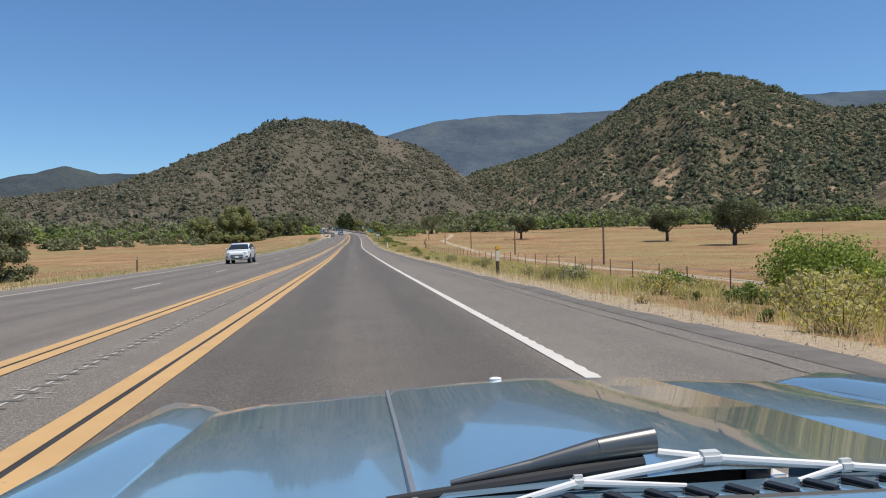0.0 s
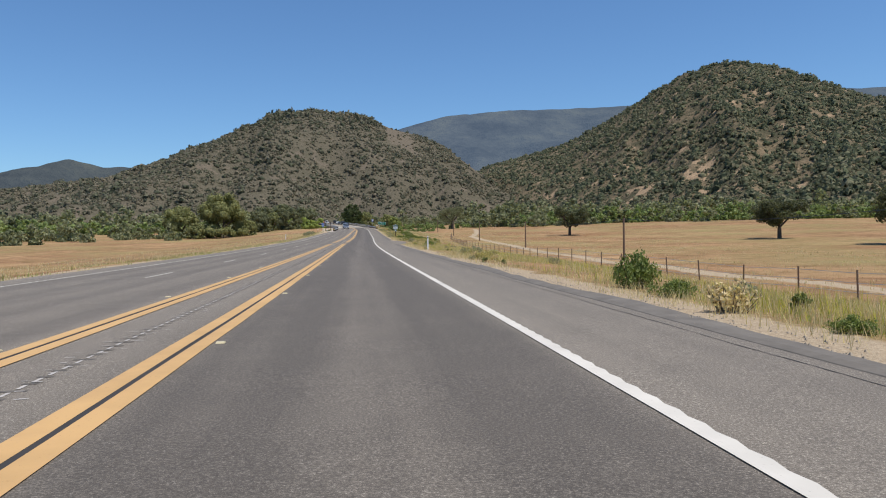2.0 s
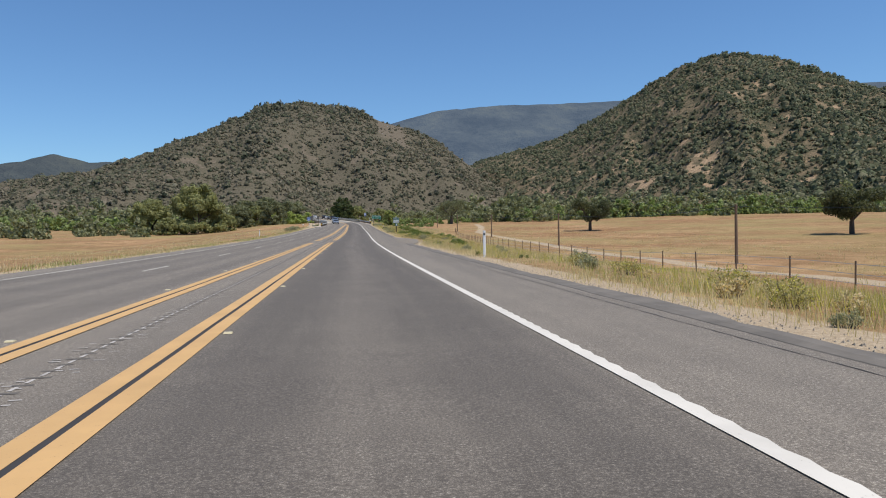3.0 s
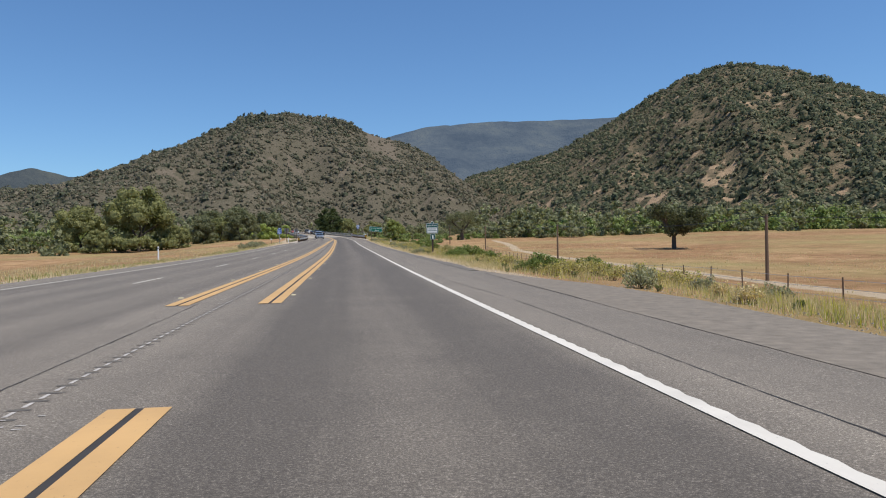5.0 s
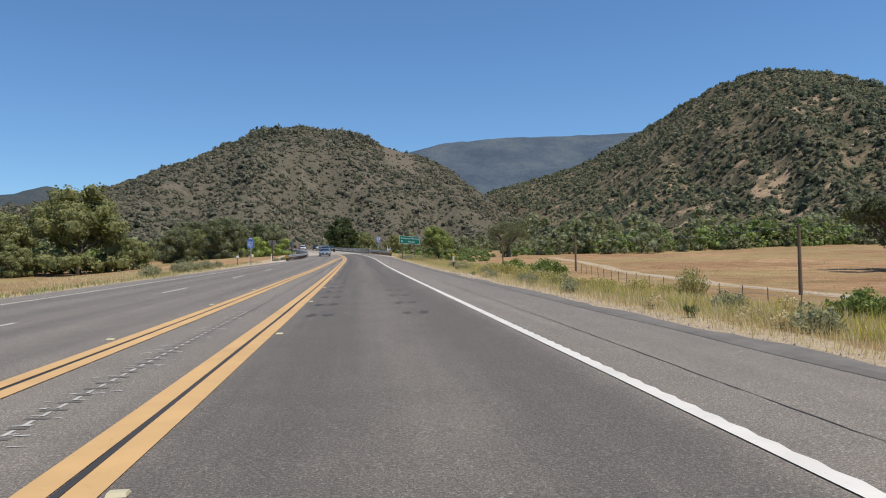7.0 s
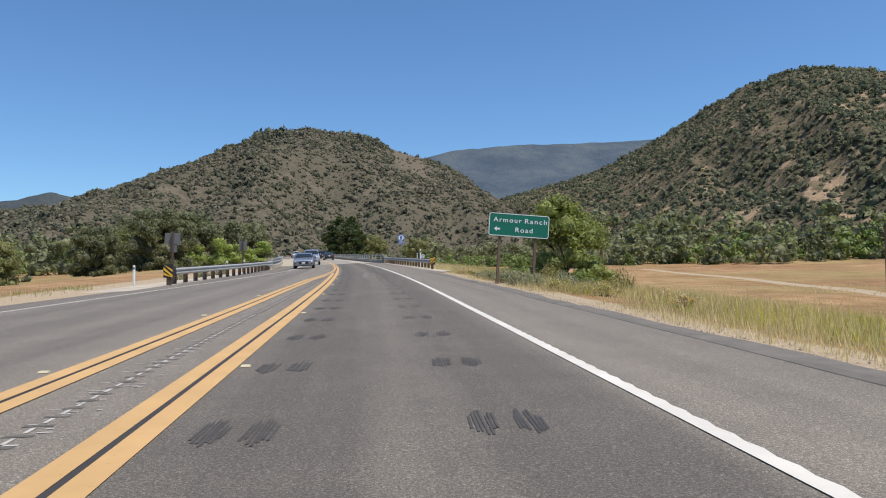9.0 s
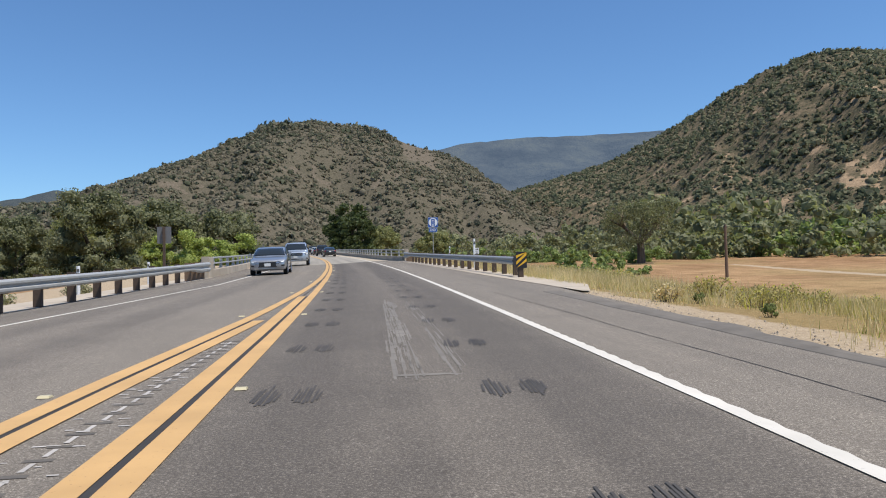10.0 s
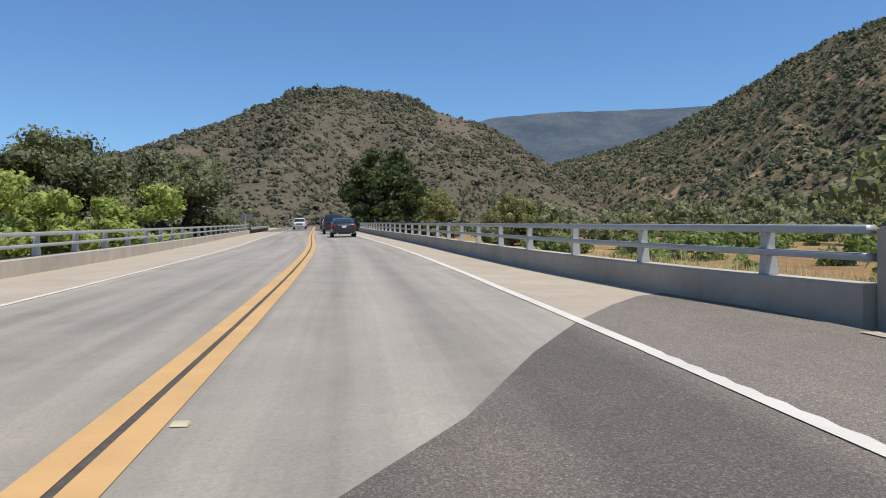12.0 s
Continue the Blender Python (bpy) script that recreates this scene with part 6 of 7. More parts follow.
        rod((0.13, 0.745, 0.897), (0.26, 0.70, 0.893), 0.0045, 0.004, 8, arm)
        part("arm", arm, WIPER, base, "bright metal wiper arm")
        bridge_ = rod((-0.003, 0.785, 0.902), (-0.165, 0.745, 0.897), 0.005, 0.0045, 8)
        rod((-0.165, 0.745, 0.897), (-0.245, 0.705, 0.895), 0.0045, 0.003, 8, bridge_)
        part("bridge", bridge_, WIPER, base, "bright metal blade bridge")
        for a_, b_ in (((-0.165, 0.745, 0.897), (-0.06, 0.72, 0.895)), ((0.13, 0.745, 0.897), (0.06, 0.72, 0.893))):
            part("bridge", rod(a_, b_, 0.004, 0.003, 8), WIPER, base)
        for c_, k_ in (((-0.003, 0.785, 0.903), 1.0), ((0.13, 0.745, 0.898), 0.7), ((-0.165, 0.745, 0.898), 0.6)):
            part("hinge", box((0.028 * k_, 0.020 * k_, 0.014), c_, 0.004), WIPER, base)
        part("blade", rod((-0.26, 0.70, 0.890), (0.34, 0.665, 0.888), 0.006, 0.006, 6), TRIM, base)
    return ob


vintage_front(Matrix.Translation((0.39 - 0.23, -2.55, float(road_z(-2.5)) + 0.005)))

# ---- placing the roadside things ----
def facing(s, off, turn=0.0, lean=0.0, dz=0.0):
    p = at(s, off)
    p.z = float(ground_z(p.x, p.y)) + dz
    return Matrix.Translation(p) @ Matrix.Rotation(radians(turn), 4, "Z") @ Matrix.Rotation(radians(lean), 4, "Y")


ranch_road_sign(facing(292.6, 7.65, 0, 4.5))
adopt_sign(facing(204.0, 8.2, -3))
call_box_sign(facing(347.9, 7.46, -5, 0.8))
guard_rail("guard_rail", (322.2, 359.8), lambda s: float(np.interp(s, [321, 333, 342, 350, 361], [7.45, 7.1, 6.8, 6.65, 6.6])), -1, "galvanised guard rail on dark wooden posts, hazard plate at its end")
guard_rail("guard_rail", (298.6, 331.6), lambda s: float(np.interp(s, [297, 315, 332], [-7.5, -6.4, -5.95])), 1, "galvanised guard rail on dark wooden posts beside the oncoming lane")
bridge_parapet("bridge_parapet", 361.6, 456, lambda s: float(np.interp(s, [357, 361, 363.4, 366, 372, 380, 420, 456], [7.1, 6.75, 6.25, 5.9, 5.5, 5.35, 5.45, 5.5])), -1, "low concrete bridge parapet with two steel rails", curb=0.43)
bridge_parapet("bridge_parapet", 333.0, 440, lambda s: float(np.interp(s, [332, 345, 370, 440], [-6.0, -6.2, -6.75, -7.2])), 1, "low concrete bridge parapet with two steel rails", curb=0.42)
guard_rail("guard_rail", (441, 475), lambda s: -7.2, 1, "galvanised guard rail beyond the bridge", hazard_first=False)
sign_back(facing(335.0, -8.9, 4), 0.74, 0.92, 2.55, "bare aluminium sign back on a dark wooden post", True)
sign_back(facing(312.0, -10.5, 4), 0.95, 0.74, 2.6, "two bare aluminium sign backs on a dark post", True, (0.42, 0.46, 0.06))
sign_back(facing(470.0, -10.5, 8), 2.2, 1.1, 2.2, "wide bare aluminium sign back beyond the bridge", False)
call_box(facing(285.0, -10.3, 2))
small_white_box(facing(286.2, -11.9, 6))
for s_, o_ in ((334.6, 8.0), (367.2, 12.0), (320.0, -8.3), (328.0, -8.0), (300.0, -9.6), (116.0, 7.4), (206.0, -13.5)):
    tall = 1.5 if s_ > 330 else 1.0
    delineator(facing(s_, o_) @ Matrix.Diagonal((1.15, 1.15, tall, 1)), "white flexible marker post beside the road")
route_marker(facing(336.7, 8.5, -4))
delineator(facing(25.2, 7.15), "wooden marker post with cream sleeve and yellow cap", "yellow")
delineator(facing(253.2, 8.1), "wooden marker post with cream sleeve and yellow cap", "yellow")
delineator(facing(46.0, -11.6), "grey wooden marker post in the dry grass", "wood")

# ---- pole line and field fence ----
def utility_pole(x, y):
    g, top = float(ground_z(x, y)), float(road_z(y)) + 2.7
    ob = empty("utility_pole", Matrix.Translation((x, y, g)), "dark slim wooden utility pole in the dry field", "utility pole", "pole line")
    part("shaft", rod((0, 0, -0.6), (0, 0, top - g), 0.15, 0.11, 10), SIGN_WOOD, ob)
    bm = rod((-0.18, 0, top - g - 0.3), (0.18, 0, top - g - 0.3), 0.03, 0.03, 6)
    for q in (-0.16, 0.16):
        rod((q, 0, top - g - 0.3), (q, 0, top - g - 0.12), 0.03, 0.02, 6, bm)
    part("insulator_bar", bm, POST_WOOD, ob)
    return Vector((x, y, top - 0.15))


tops = [utility_pole(31.8 + 1.5 * math.sin(k) * 0.3, 38 + 53.0 * k) for k in range(-1, 7)]
for q in (-0.16, 0.16):
    verts, faces = [], []
    for a, b in zip(tops, tops[1:]):
        base = len(verts)
        for i in range(13):
            u = i / 12
            p = a.lerp(b, u) + Vector((q, 0, -1.3 * 4 * u * (1 - u) * 0.5))
            verts += [p + Vector((0, 0, 0.012)), p + Vector((0.01, 0, -0.008)), p + Vector((-0.01, 0, -0.008))]
        for i in range(12):
            for k in range(3):
                j = (k + 1) % 3
                faces.append((base + 3 * i + k, base + 3 * i + j, base + 3 * i + 3 + j, base + 3 * i + 3 + k))
    tagged(mesh_object("overhead_wire", verts, faces, BLACK_PAINT), "thin sagging overhead wire between the poles", "wire", "", "structure")

fence_off = lambda y: float(np.interp(y, [-20, 100, 176, 205, 240, 270, 300], [16.5, 17.5, 18.8, 21.5, 24.5, 27.0, 31.0]))


def field_fence():
    ob = empty("field_fence", Matrix.Translation((0, 0, 0)), "low wire fence on thin weathered wooden posts along the field", "fence")
    shared = None
    rng = random.Random(3)
    pts = []
    y = -14.0
    while y < 300:
        x = float(road_x(y)) + fence_off(y)
        p = Vector((x, y, float(ground_z(x, y))))
        if shared is None:
            q = part("post", rod((0, 0, -0.4), (0, 0, 1.12), 0.034, 0.03, 7), SIGN_WOOD, ob)
            shared = q.data
        else:
            q = new("post", shared)
            q.parent = ob
        q.matrix_basis = Matrix.Translation(p) @ Matrix.Rotation(rng.uniform(-0.05, 0.05), 4, "X") @ Matrix.Rotation(rng.uniform(-0.05, 0.05), 4, "Y")
        pts.append(p)
        y += 3.6 + rng.uniform(-0.4, 0.4)
    for h in (0.4, 0.7, 1.02):
        verts, faces = [], []
        for p in pts:
            a = p + Vector((0, 0, h))
            verts += [a + Vector((0, 0, 0.008)), a + Vector((0.008, 0, -0.006)), a + Vector((-0.008, 0, -0.006))]
        for i in range(len(pts) - 1):
            for k in range(3):
                j = (k + 1) % 3
                faces.append((3 * i + k, 3 * i + j, 3 * i + 3 + j, 3 * i + 3 + k))
        mesh_object("wire", verts, faces, STEEL, ob)
    return ob


field_fence()

# ---- trees ----
oak = make_tree("oak_tree", "dark green spreading valley oak standing in the dry field", 10.5, 17.0, FIELD_OAK, 9000, 0.28, 0.45, 0.22, 21, group="field oaks")
plant(oak, 96, 176, 1.12)
oak2 = make_tree("oak_tree", "dark green oak with a broken open crown in the dry field", 10.0, 15.0, FIELD_OAK, 8000, 0.28, 0.42, 0.26, 25, group="field oaks", lobes=11)
plant(oak2, 97, 219, 1.0)
plant_copy(oak2, 66, 285, 0.95, 2.4, label="leaning dark green oak standing alone in the dry field")
oak3 = make_tree("oak_tree", "gnarled oak with bare limbs under an open grey-green crown", 12.5, 18.0, LIVE_OAK, 11000, 0.19, 0.70, 0.30, 29, group="field oaks", lobes=14)
plant(oak3, 44.5, 411, 0.80, sz=0.92)
big = make_tree("willow_tree", "broad dense olive-green tree beside the road", 15.5, 20.0, foliage("olive_leaves", (0.125, 0.135, 0.052), (0.33, 0.325, 0.145)), 11000, 0.35, 0.4, 0.2, 33, lobes=30, low=True)
plant(big, -53.0, 354, 1.10, sz=1.14)
plant_copy(big, -70, 361, 0.85, 2.2, label="broad olive-green tree at the edge of the dry field")
plant_copy(big, -43.5, 356, 0.42, 4.4, label="low olive-green bushy tree beside the road")
plant_copy(big, -61, 345, 0.40, 5.1, label="low olive-green bushy tree beside the road")
plant_copy(big, -38.5, 400, 0.55, 1.3, label="grey-olive bushy tree behind the guard rail")
plant_copy(big, 4, 476, 0.55, 2.3, label="pale olive tree beyond the bridge")
plant_copy(big, 15, 462, 0.5, 4.0, label="pale olive tree beyond the bridge")
dark = make_tree("oak_tree", "dense dark green live oak by the bridge", 13.5, 17.0, LIVE_OAK, 14000, 0.27, 0.45, 0.2, 37, lobes=28, low=True, group="roadside live oaks")
plant(dark, -30, 381, 0.72)
plant_copy(dark, -38, 436, 1.12, 1.0, sz=0.92, label="tall dense live oak rising behind the bridge rail")
plant_copy(dark, -46, 426, 1.05, 4.2, sz=0.86)
plant_copy(dark, -27, 440, 1.05, 3.2, sz=0.98)
bend = make_tree("oak_tree", "dark green dense live oak close to the outside of the bend", 11.6, 12.6, foliage("live_oak_leaves", (0.036, 0.052, 0.022), (0.115, 0.140, 0.056)), 10000, 0.34, 0.4, 0.2, 38, lobes=26, low=True, group="roadside live oaks")
plant(bend, -3.2, 452)
plant_copy(dark, -42, 388, 0.62, 0.6)
willow = make_tree("willow_tree", "bright yellow-green young willow beside the bridge rail", 7.5, 8.0, RIPARIAN, 8000, 0.17, 0.14, 0.15, 41, lobes=18, low=True, group="bright willows")
plant(willow, -24.0, 401, 1.12, 0.0, 0.0, 1.1)
plant_copy(willow, -19.0, 406, 1.12, 2.0, sz=1.06)
plant_copy(willow, -31.5, 410, 0.8, 1.0)
plant_copy(willow, -24, 432, 0.6, 3.0)
plant_copy(willow, -27, 446, 0.62, 4.0)
plant_copy(dark, -21.5, 43.5, 0.36, 1.7, label="dark green bushy tree beside the dry field")
near_bush = make_tree("willow_tree", "bushy green willow growing behind the guide sign", 5.8, 7.2, foliage("bush_leaves", (0.12, 0.145, 0.040), (0.33, 0.355, 0.115)), 11000, 0.125, 0.12, 0.15, 43, lobes=22, low=True)
plant(near_bush, 11.8, 302, 0.82)


def woods(name, spots, leaf, label, per_tree=110, leaf_size=1.2, seed=5):
    """A far belt of trees: sprays of leaves in clumps, over short trunks."""
    nr = np.random.RandomState(seed)
    vs, fs, base = [], [], 0
    for x, y, h, w in spots:
        g = float(ground_z(x, y))
        n = 12
        q, a = np.sqrt(nr.uniform(0, 1, n)) * 0.42 * w, nr.uniform(0, 6.283, n)
        rise = nr.uniform(0.08, 0.86, n) * (1 - 0.55 * (q / (0.5 * w)) ** 2)
        rise[:4] = 0.10
        c = np.stack([np.cos(a) * q, np.sin(a) * q, h * rise], 1)
        v, f = blob_leaves(nr, c, nr.uniform(0.13, 0.22, n) * w, per_tree, leaf_size, 0.85)
        for v, f in ((v, f), lumps(nr, c, nr.uniform(0.07, 0.11, n) * w)):
            v[:, 2] = np.maximum(v[:, 2], 0.1)
            vs.append(v + np.array([x, y, g - 0.2]))
            fs.append(f + base)
            base += len(v)
    return tagged(quick_mesh(name, np.concatenate(vs), np.concatenate(fs), leaf), label, "trees", "", "stuff")


def belt(seed, n, x0, x1, y0, y1, h0, h1, keep=None):
    nr = np.random.RandomState(seed)
    out = []
    while len(out) < n:
        x, y = nr.uniform(x0, x1), nr.uniform(y0, y1)
        if keep is None or keep(x, y):
            h = nr.uniform(h0, h1)
            out.append((x, y, h, h * nr.uniform(0.9, 1.5)))
    return out


WOOD_OAK = foliage("distant_oak_leaves", (0.100, 0.114, 0.063), (0.308, 0.310, 0.175))
WOOD_GREEN = foliage("distant_willow_leaves", (0.122, 0.164, 0.057), (0.290, 0.345, 0.126))
off_road = lambda x, y: abs(x - float(road_x(min(y, 690)))) > 17
woods("woodland", belt(1, 150, 70, 700, 430, 660, 8, 15, lambda x, y: y > 470 - 0.18 * (x - 60)), WOOD_OAK, "belt of dark oaks at the foot of the hill")
woods("willow_thicket", belt(2, 90, 110, 640, 345, 440, 4, 8, lambda x, y: y > 430 - 0.16 * x), WOOD_GREEN, "pale green willow thicket along the creek", 114, 0.93)
woods("woodland", belt(3, 190, -620, -60, 470, 900, 9, 17), WOOD_OAK, "belt of dark oaks and scrub below the brown hill", 84, 1.49, 8)
woods("willow_thicket", belt(4, 80, -460, -66, 400, 540, 5, 9), WOOD_GREEN, "pale green willow thicket along the creek", 108, 0.99, 9)
woods("woodland", belt(5, 145, -180, 160, 520, 980, 8, 15, lambda x, y: off_road(x, y)), WOOD_OAK, "dark oaks around the bend of the road", 138, 1.12, 10)
woods("woodland", belt(6, 40, 14, 120, 440, 540, 5, 9, off_road), WOOD_OAK, "oaks and scrub beyond the bridge", 540, 0.40, 11)
woods("willow_thicket", belt(7, 34, 8, 60, 385, 450, 2.2, 4.2, lambda x, y: off_road(x, y) and not (34 < x < 60 and y < 412)), WOOD_GREEN, "green willow scrub in the creek bed", 390, 0.30, 12)
woods("willow_thicket", belt(10, 40, 7, 32, 366, 388, 0.9, 2.0, lambda x, y: x - float(road_x(y)) > 9.5), WOOD_GREEN, "low green scrub beside the bridge rail", 156, 0.27, 15)
EDGE = np.random.RandomState(44)
woods("willow_thicket", [(x, 436 - 0.155 * x + EDGE.uniform(-7, 7), EDGE.uniform(7.0, 11.0), EDGE.uniform(9, 13)) for x in np.arange(74, 640, 4.6)], WOOD_GREEN, "bright green willow band along the far edge of the field", 240, 0.62, 21)
woods("woodland", [(x, 452 - 0.155 * x + EDGE.uniform(-12, 16), EDGE.uniform(11, 17), EDGE.uniform(12, 18)) for x in np.arange(60, 640, 7)], WOOD_OAK, "dark oaks behind the willow band", 288, 0.99, 22)
woods("willow_thicket", [(x, 425 + EDGE.uniform(-14, 20) - 0.05 * x, EDGE.uniform(6, 10), EDGE.uniform(9, 13)) for x in np.arange(-420, -74, 6)], WOOD_GREEN, "green willow band behind the field", 228, 0.77, 23)
woods("woodland", [(x, 448 + EDGE.uniform(-10, 30) - 0.05 * x, EDGE.uniform(11, 17), EDGE.uniform(12, 18)) for x in np.arange(-420, -56, 7)], WOOD_OAK, "dark oaks behind the willow band", 288, 1.05, 24)
woods("woodland", [(x, 428 - 0.15 * x + EDGE.uniform(-10, 10), EDGE.uniform(8, 12), EDGE.uniform(9, 14)) for x in (62, 70, 77, 86, 92, 101, 112, 118, 131, 150, 163, 196, 231, 262, 300, 352, 400)], WOOD_OAK, "dark spreading oaks along the far edge of the field", 372, 0.62, 25)
woods("woodland", belt(8, 30, -130, -50, 300, 400, 4, 8, lambda x, y: x < -62 or y > 392), WOOD_OAK, "dark scrub and small oaks behind the field", 228, 0.68, 13)
woods("woodland", belt(9, 26, -230, -95, 210, 330, 4, 8), WOOD_OAK, "dark oaks behind the dry field", 228, 0.74, 14)

# ---- shrubs along the shoulder ----
broom = make_bush("shrub", "large bright green shrub with fine twigs beside the shoulder", 2.3, 4.3, foliage("broom_leaves", (0.12, 0.165, 0.035), (0.36, 0.41, 0.105)), 20000, 0.062, 51, stems=170)
plant(broom, 12.9, 17.0, 1.0)
plant_copy(broom, 17.0, 19.0, 1.0, 1.0, label="rounded green shrub in the roadside grass")
must = make_bush("mustard_plant", "loose yellow-flowering mustard on the verge", 0.85, 2.1, WEED, 560, 0.056, 53, MUSTARD, 36, group="verge mustard")
plant(must, 7.6, 9.0, 1.1)
for x_, y_, k_ in ((9.0, 8.6, 1.2), (8.4, 10.4, 1.15), (10.2, 9.6, 1.3), (9.6, 11.6, 1.2), (11.4, 11.0, 1.3), (11.0, 13.2, 1.1), (6.9, 169.6, 0.7), (8.0, 171.0, 0.8), (9.5, 172.5, 0.8), (8.6, 168.4, 0.7), (10.6, 170.0, 0.8), (9.9, 167.6, 0.8)):
    plant_copy(must, x_, y_, k_, x_ * 7)
weed = make_bush("weed", "small leafy green weed at the edge of the gravel", 0.55, 0.75, foliage("weed_leaves", (0.13, 0.155, 0.055), (0.31, 0.33, 0.13)), 800, 0.038, 55, None, 14, group="verge weeds")
plant(weed, 7.0, 52, 0.6)
grey = make_bush("sagebrush", "low grey-green sagebrush on the verge", 0.65, 1.4, SAGE, 950, 0.046, 57, None, 34, group="verge sagebrush")
plant(grey, 7.0, 295, 0.8)
lowgreen = make_bush("shrub", "low spreading green shrub on the verge", 0.8, 2.4, foliage("verge_shrub_leaves", (0.095, 0.130, 0.036), (0.25, 0.29, 0.090)), 2200, 0.06, 59, None, 26, group="low verge shrubs")
plant(lowgreen, 6.1, 71.7, 0.62, sz=1.1)
rr = random.Random(77)
for s_, o_, k_ in ((12.4, 10.1, 0.6), (18.7, 11.0, 0.8), (68.9, 7.7, 0.45), (63.5, 7.6, 0.30), (141.1, 9.8, 0.75), (173.2, 9.0, 1.0), (174.6, 10.0, 0.8), (195.5, 8.6, 0.75), (197.0, 9.3, 0.7), (201.6, 10.8, 1.3), (212, 11.6, 1.0), (216, 12.4, 0.9), (178, 12.6, 1.0), (181, 14.0, 0.9), (204, 12.0, 0.95), (206.5, 13.5, 0.9), (246, 13.0, 1.6), (250, 12.0, 1.4), (255, 12.6, 1.3), (291, 9.8, 0.9)):
    plant_copy(lowgreen, float(road_x(s_)) + o_, s_, k_, rr.uniform(0, 6))
for s_, o_, k_ in ((54.6, 7.5, 1.0), (57, 7.7, 0.9), (50.6, 7.1, 1.1), (50.2, 7.7, 0.9), (59.3, 7.7, 0.8), (62, 7.6, 0.7), (174.9, 7.9, 1.0), (172.3, 7.8, 0.9), (171.0, 8.3, 0.9), (205.3, 7.6, 1.2), (204.3, 7.9, 1.1), (86.6, 7.9, 0.8), (318, 8.6, 0.8), (305, 7.9, 0.9)):
    plant_copy(weed, float(road_x(s_)) + o_, s_, k_ * 0.62, rr.uniform(0, 6))
for s_, o_, k_ in ((211, 8.0, 1.1), (295, 8.4, 1.2), (293, 8.8, 1.1), (296, 9.2, 1.0), (290.5, 9.2, 1.1), (299, 8.3, 1.0), (302, 8.8, 0.9), (225, 8.4, 0.9), (231, 8.2, 1.0), (243, 8.7, 1.1), (250, 8.4, 1.0), (288, 9.4, 1.0), (346.6, 8.3, 0.8)):
    plant_copy(grey, float(road_x(s_)) + o_, s_, k_ * 0.7, rr.uniform(0, 6))
reed = make_bush("reedy_weed", "tall upright green-brown weed stalks on the verge", 0.95, 1.2, foliage("reed_stalks", (0.24, 0.22, 0.095), (0.46, 0.41, 0.20)), 260, 0.05, 58, None, 70, group="verge reeds", reed=True)
plant(reed, 5.9, 20.5, 0.62)
for s_, o_, k_ in ((21.8, 8.4, 0.6), (19.6, 8.6, 0.55), (23.2, 7.9, 0.55), (43.0, 7.6, 0.6), (44.4, 8.2, 0.6), (41.6, 8.4, 0.55), (36.2, 8.1, 0.55), (37.3, 8.8, 0.6), (223.8, 12.0, 1.25), (224.8, 12.5, 1.2), (297.5, 10.4, 1.2), (287.0, 10.2, 1.1)):
    plant_copy(reed, float(road_x(s_)) + o_, s_, k_, s_ * 3)
for s_, o_, k_ in ((6.3, 7.9, 0.75), (173.4, 10.3, 0.8), (174.6, 11.6, 0.9), (168.6, 12.9, 0.9), (170.4, 11.8, 0.9), (189.2, 9.4, 0.65), (184.0, 9.0, 0.55), (186.4, 10.4, 0.7), (208.2, 8.4, 0.65), (211.2, 11.0, 0.65), (209.6, 9.6, 0.7), (234.6, 8.8, 0.6), (228.5, 8.8, 0.6), (231.4, 9.6, 0.75),
                   (247, 10.6, 0.95), (250, 10.4, 1.0), (244, 10.8, 0.9), (240.6, 10.2, 0.8), (286.8, 7.9, 0.6), (301.0, 11.0, 0.8), (94.7, 8.2, 0.5), (96.2, 9.0, 0.6), (99.0, 9.6, 0.7), (104.0, 9.2, 0.6), (110.0, 9.6, 0.6)):
    plant_copy(must, float(road_x(s_)) + o_, s_, k_, s_ * 5)
for s_, o_, k_ in ((92.3, 7.4, 0.36), (205.9, 7.2, 0.85), (222.2, 7.5, 0.6), (207.7, 7.0, 0.45), (234.9, 7.5, 0.6), (229.0, 7.9, 0.7), (290.1, 7.3, 0.85), (252.0, 8.3, 0.7), (291.6, 7.5, 0.9), (293.4, 7.4, 0.8), (292.2, 8.3, 1.0), (294.6, 8.0, 1.0), (296.2, 7.6, 0.9), (289.0, 7.6, 0.8), (297.8, 7.5, 0.8), (299.4, 7.4, 0.7), (291.0, 9.2, 1.1), (288.2, 8.6, 1.0)):
    plant_copy(grey, float(road_x(s_)) + o_, s_, k_, s_ * 2)
for s_, o_, k_ in ((262, -12.4, 1.3), (265, -13.4, 1.5), (268, -12.6, 1.2), (271, -13.8, 1.6), (274, -12.8, 1.3), (258, -13.6, 1.4), (277, -13.6, 1.5), (280, -12.9, 1.2), (254, -13.0, 1.1), (311, -9.9, 1.0), (316, -9.3, 1.1), (322, -9.0, 1.0)):
    plant_copy(grey, float(road_x(s_)) + o_, s_, k_, s_ * 2, label="grey-brown brush beside the oncoming lane")
for s_, o_, k_ in ((318.4, 10.0, 0.7), (320.2, 11.0, 0.85), (322.4, 10.4, 0.8), (324.0, 11.8, 0.9), (326.8, 10.8, 0.8), (330.2, 11.2, 0.8), (313.0, 10.8, 0.8), (308.6, 10.2, 0.7), (334.0, 10.4, 0.7), (341.0, 10.0, 0.7)):
    plant_copy(must, float(road_x(s_)) + o_, s_, k_, s_ * 4)
dry = make_bush("dry_brush", "dead straw-coloured brush on the verge", 0.55, 1.1, STRAW, 650, 0.045, 61, None, 22, group="verge dry brush")
plant(dry, 5.4, 66, 1.0)
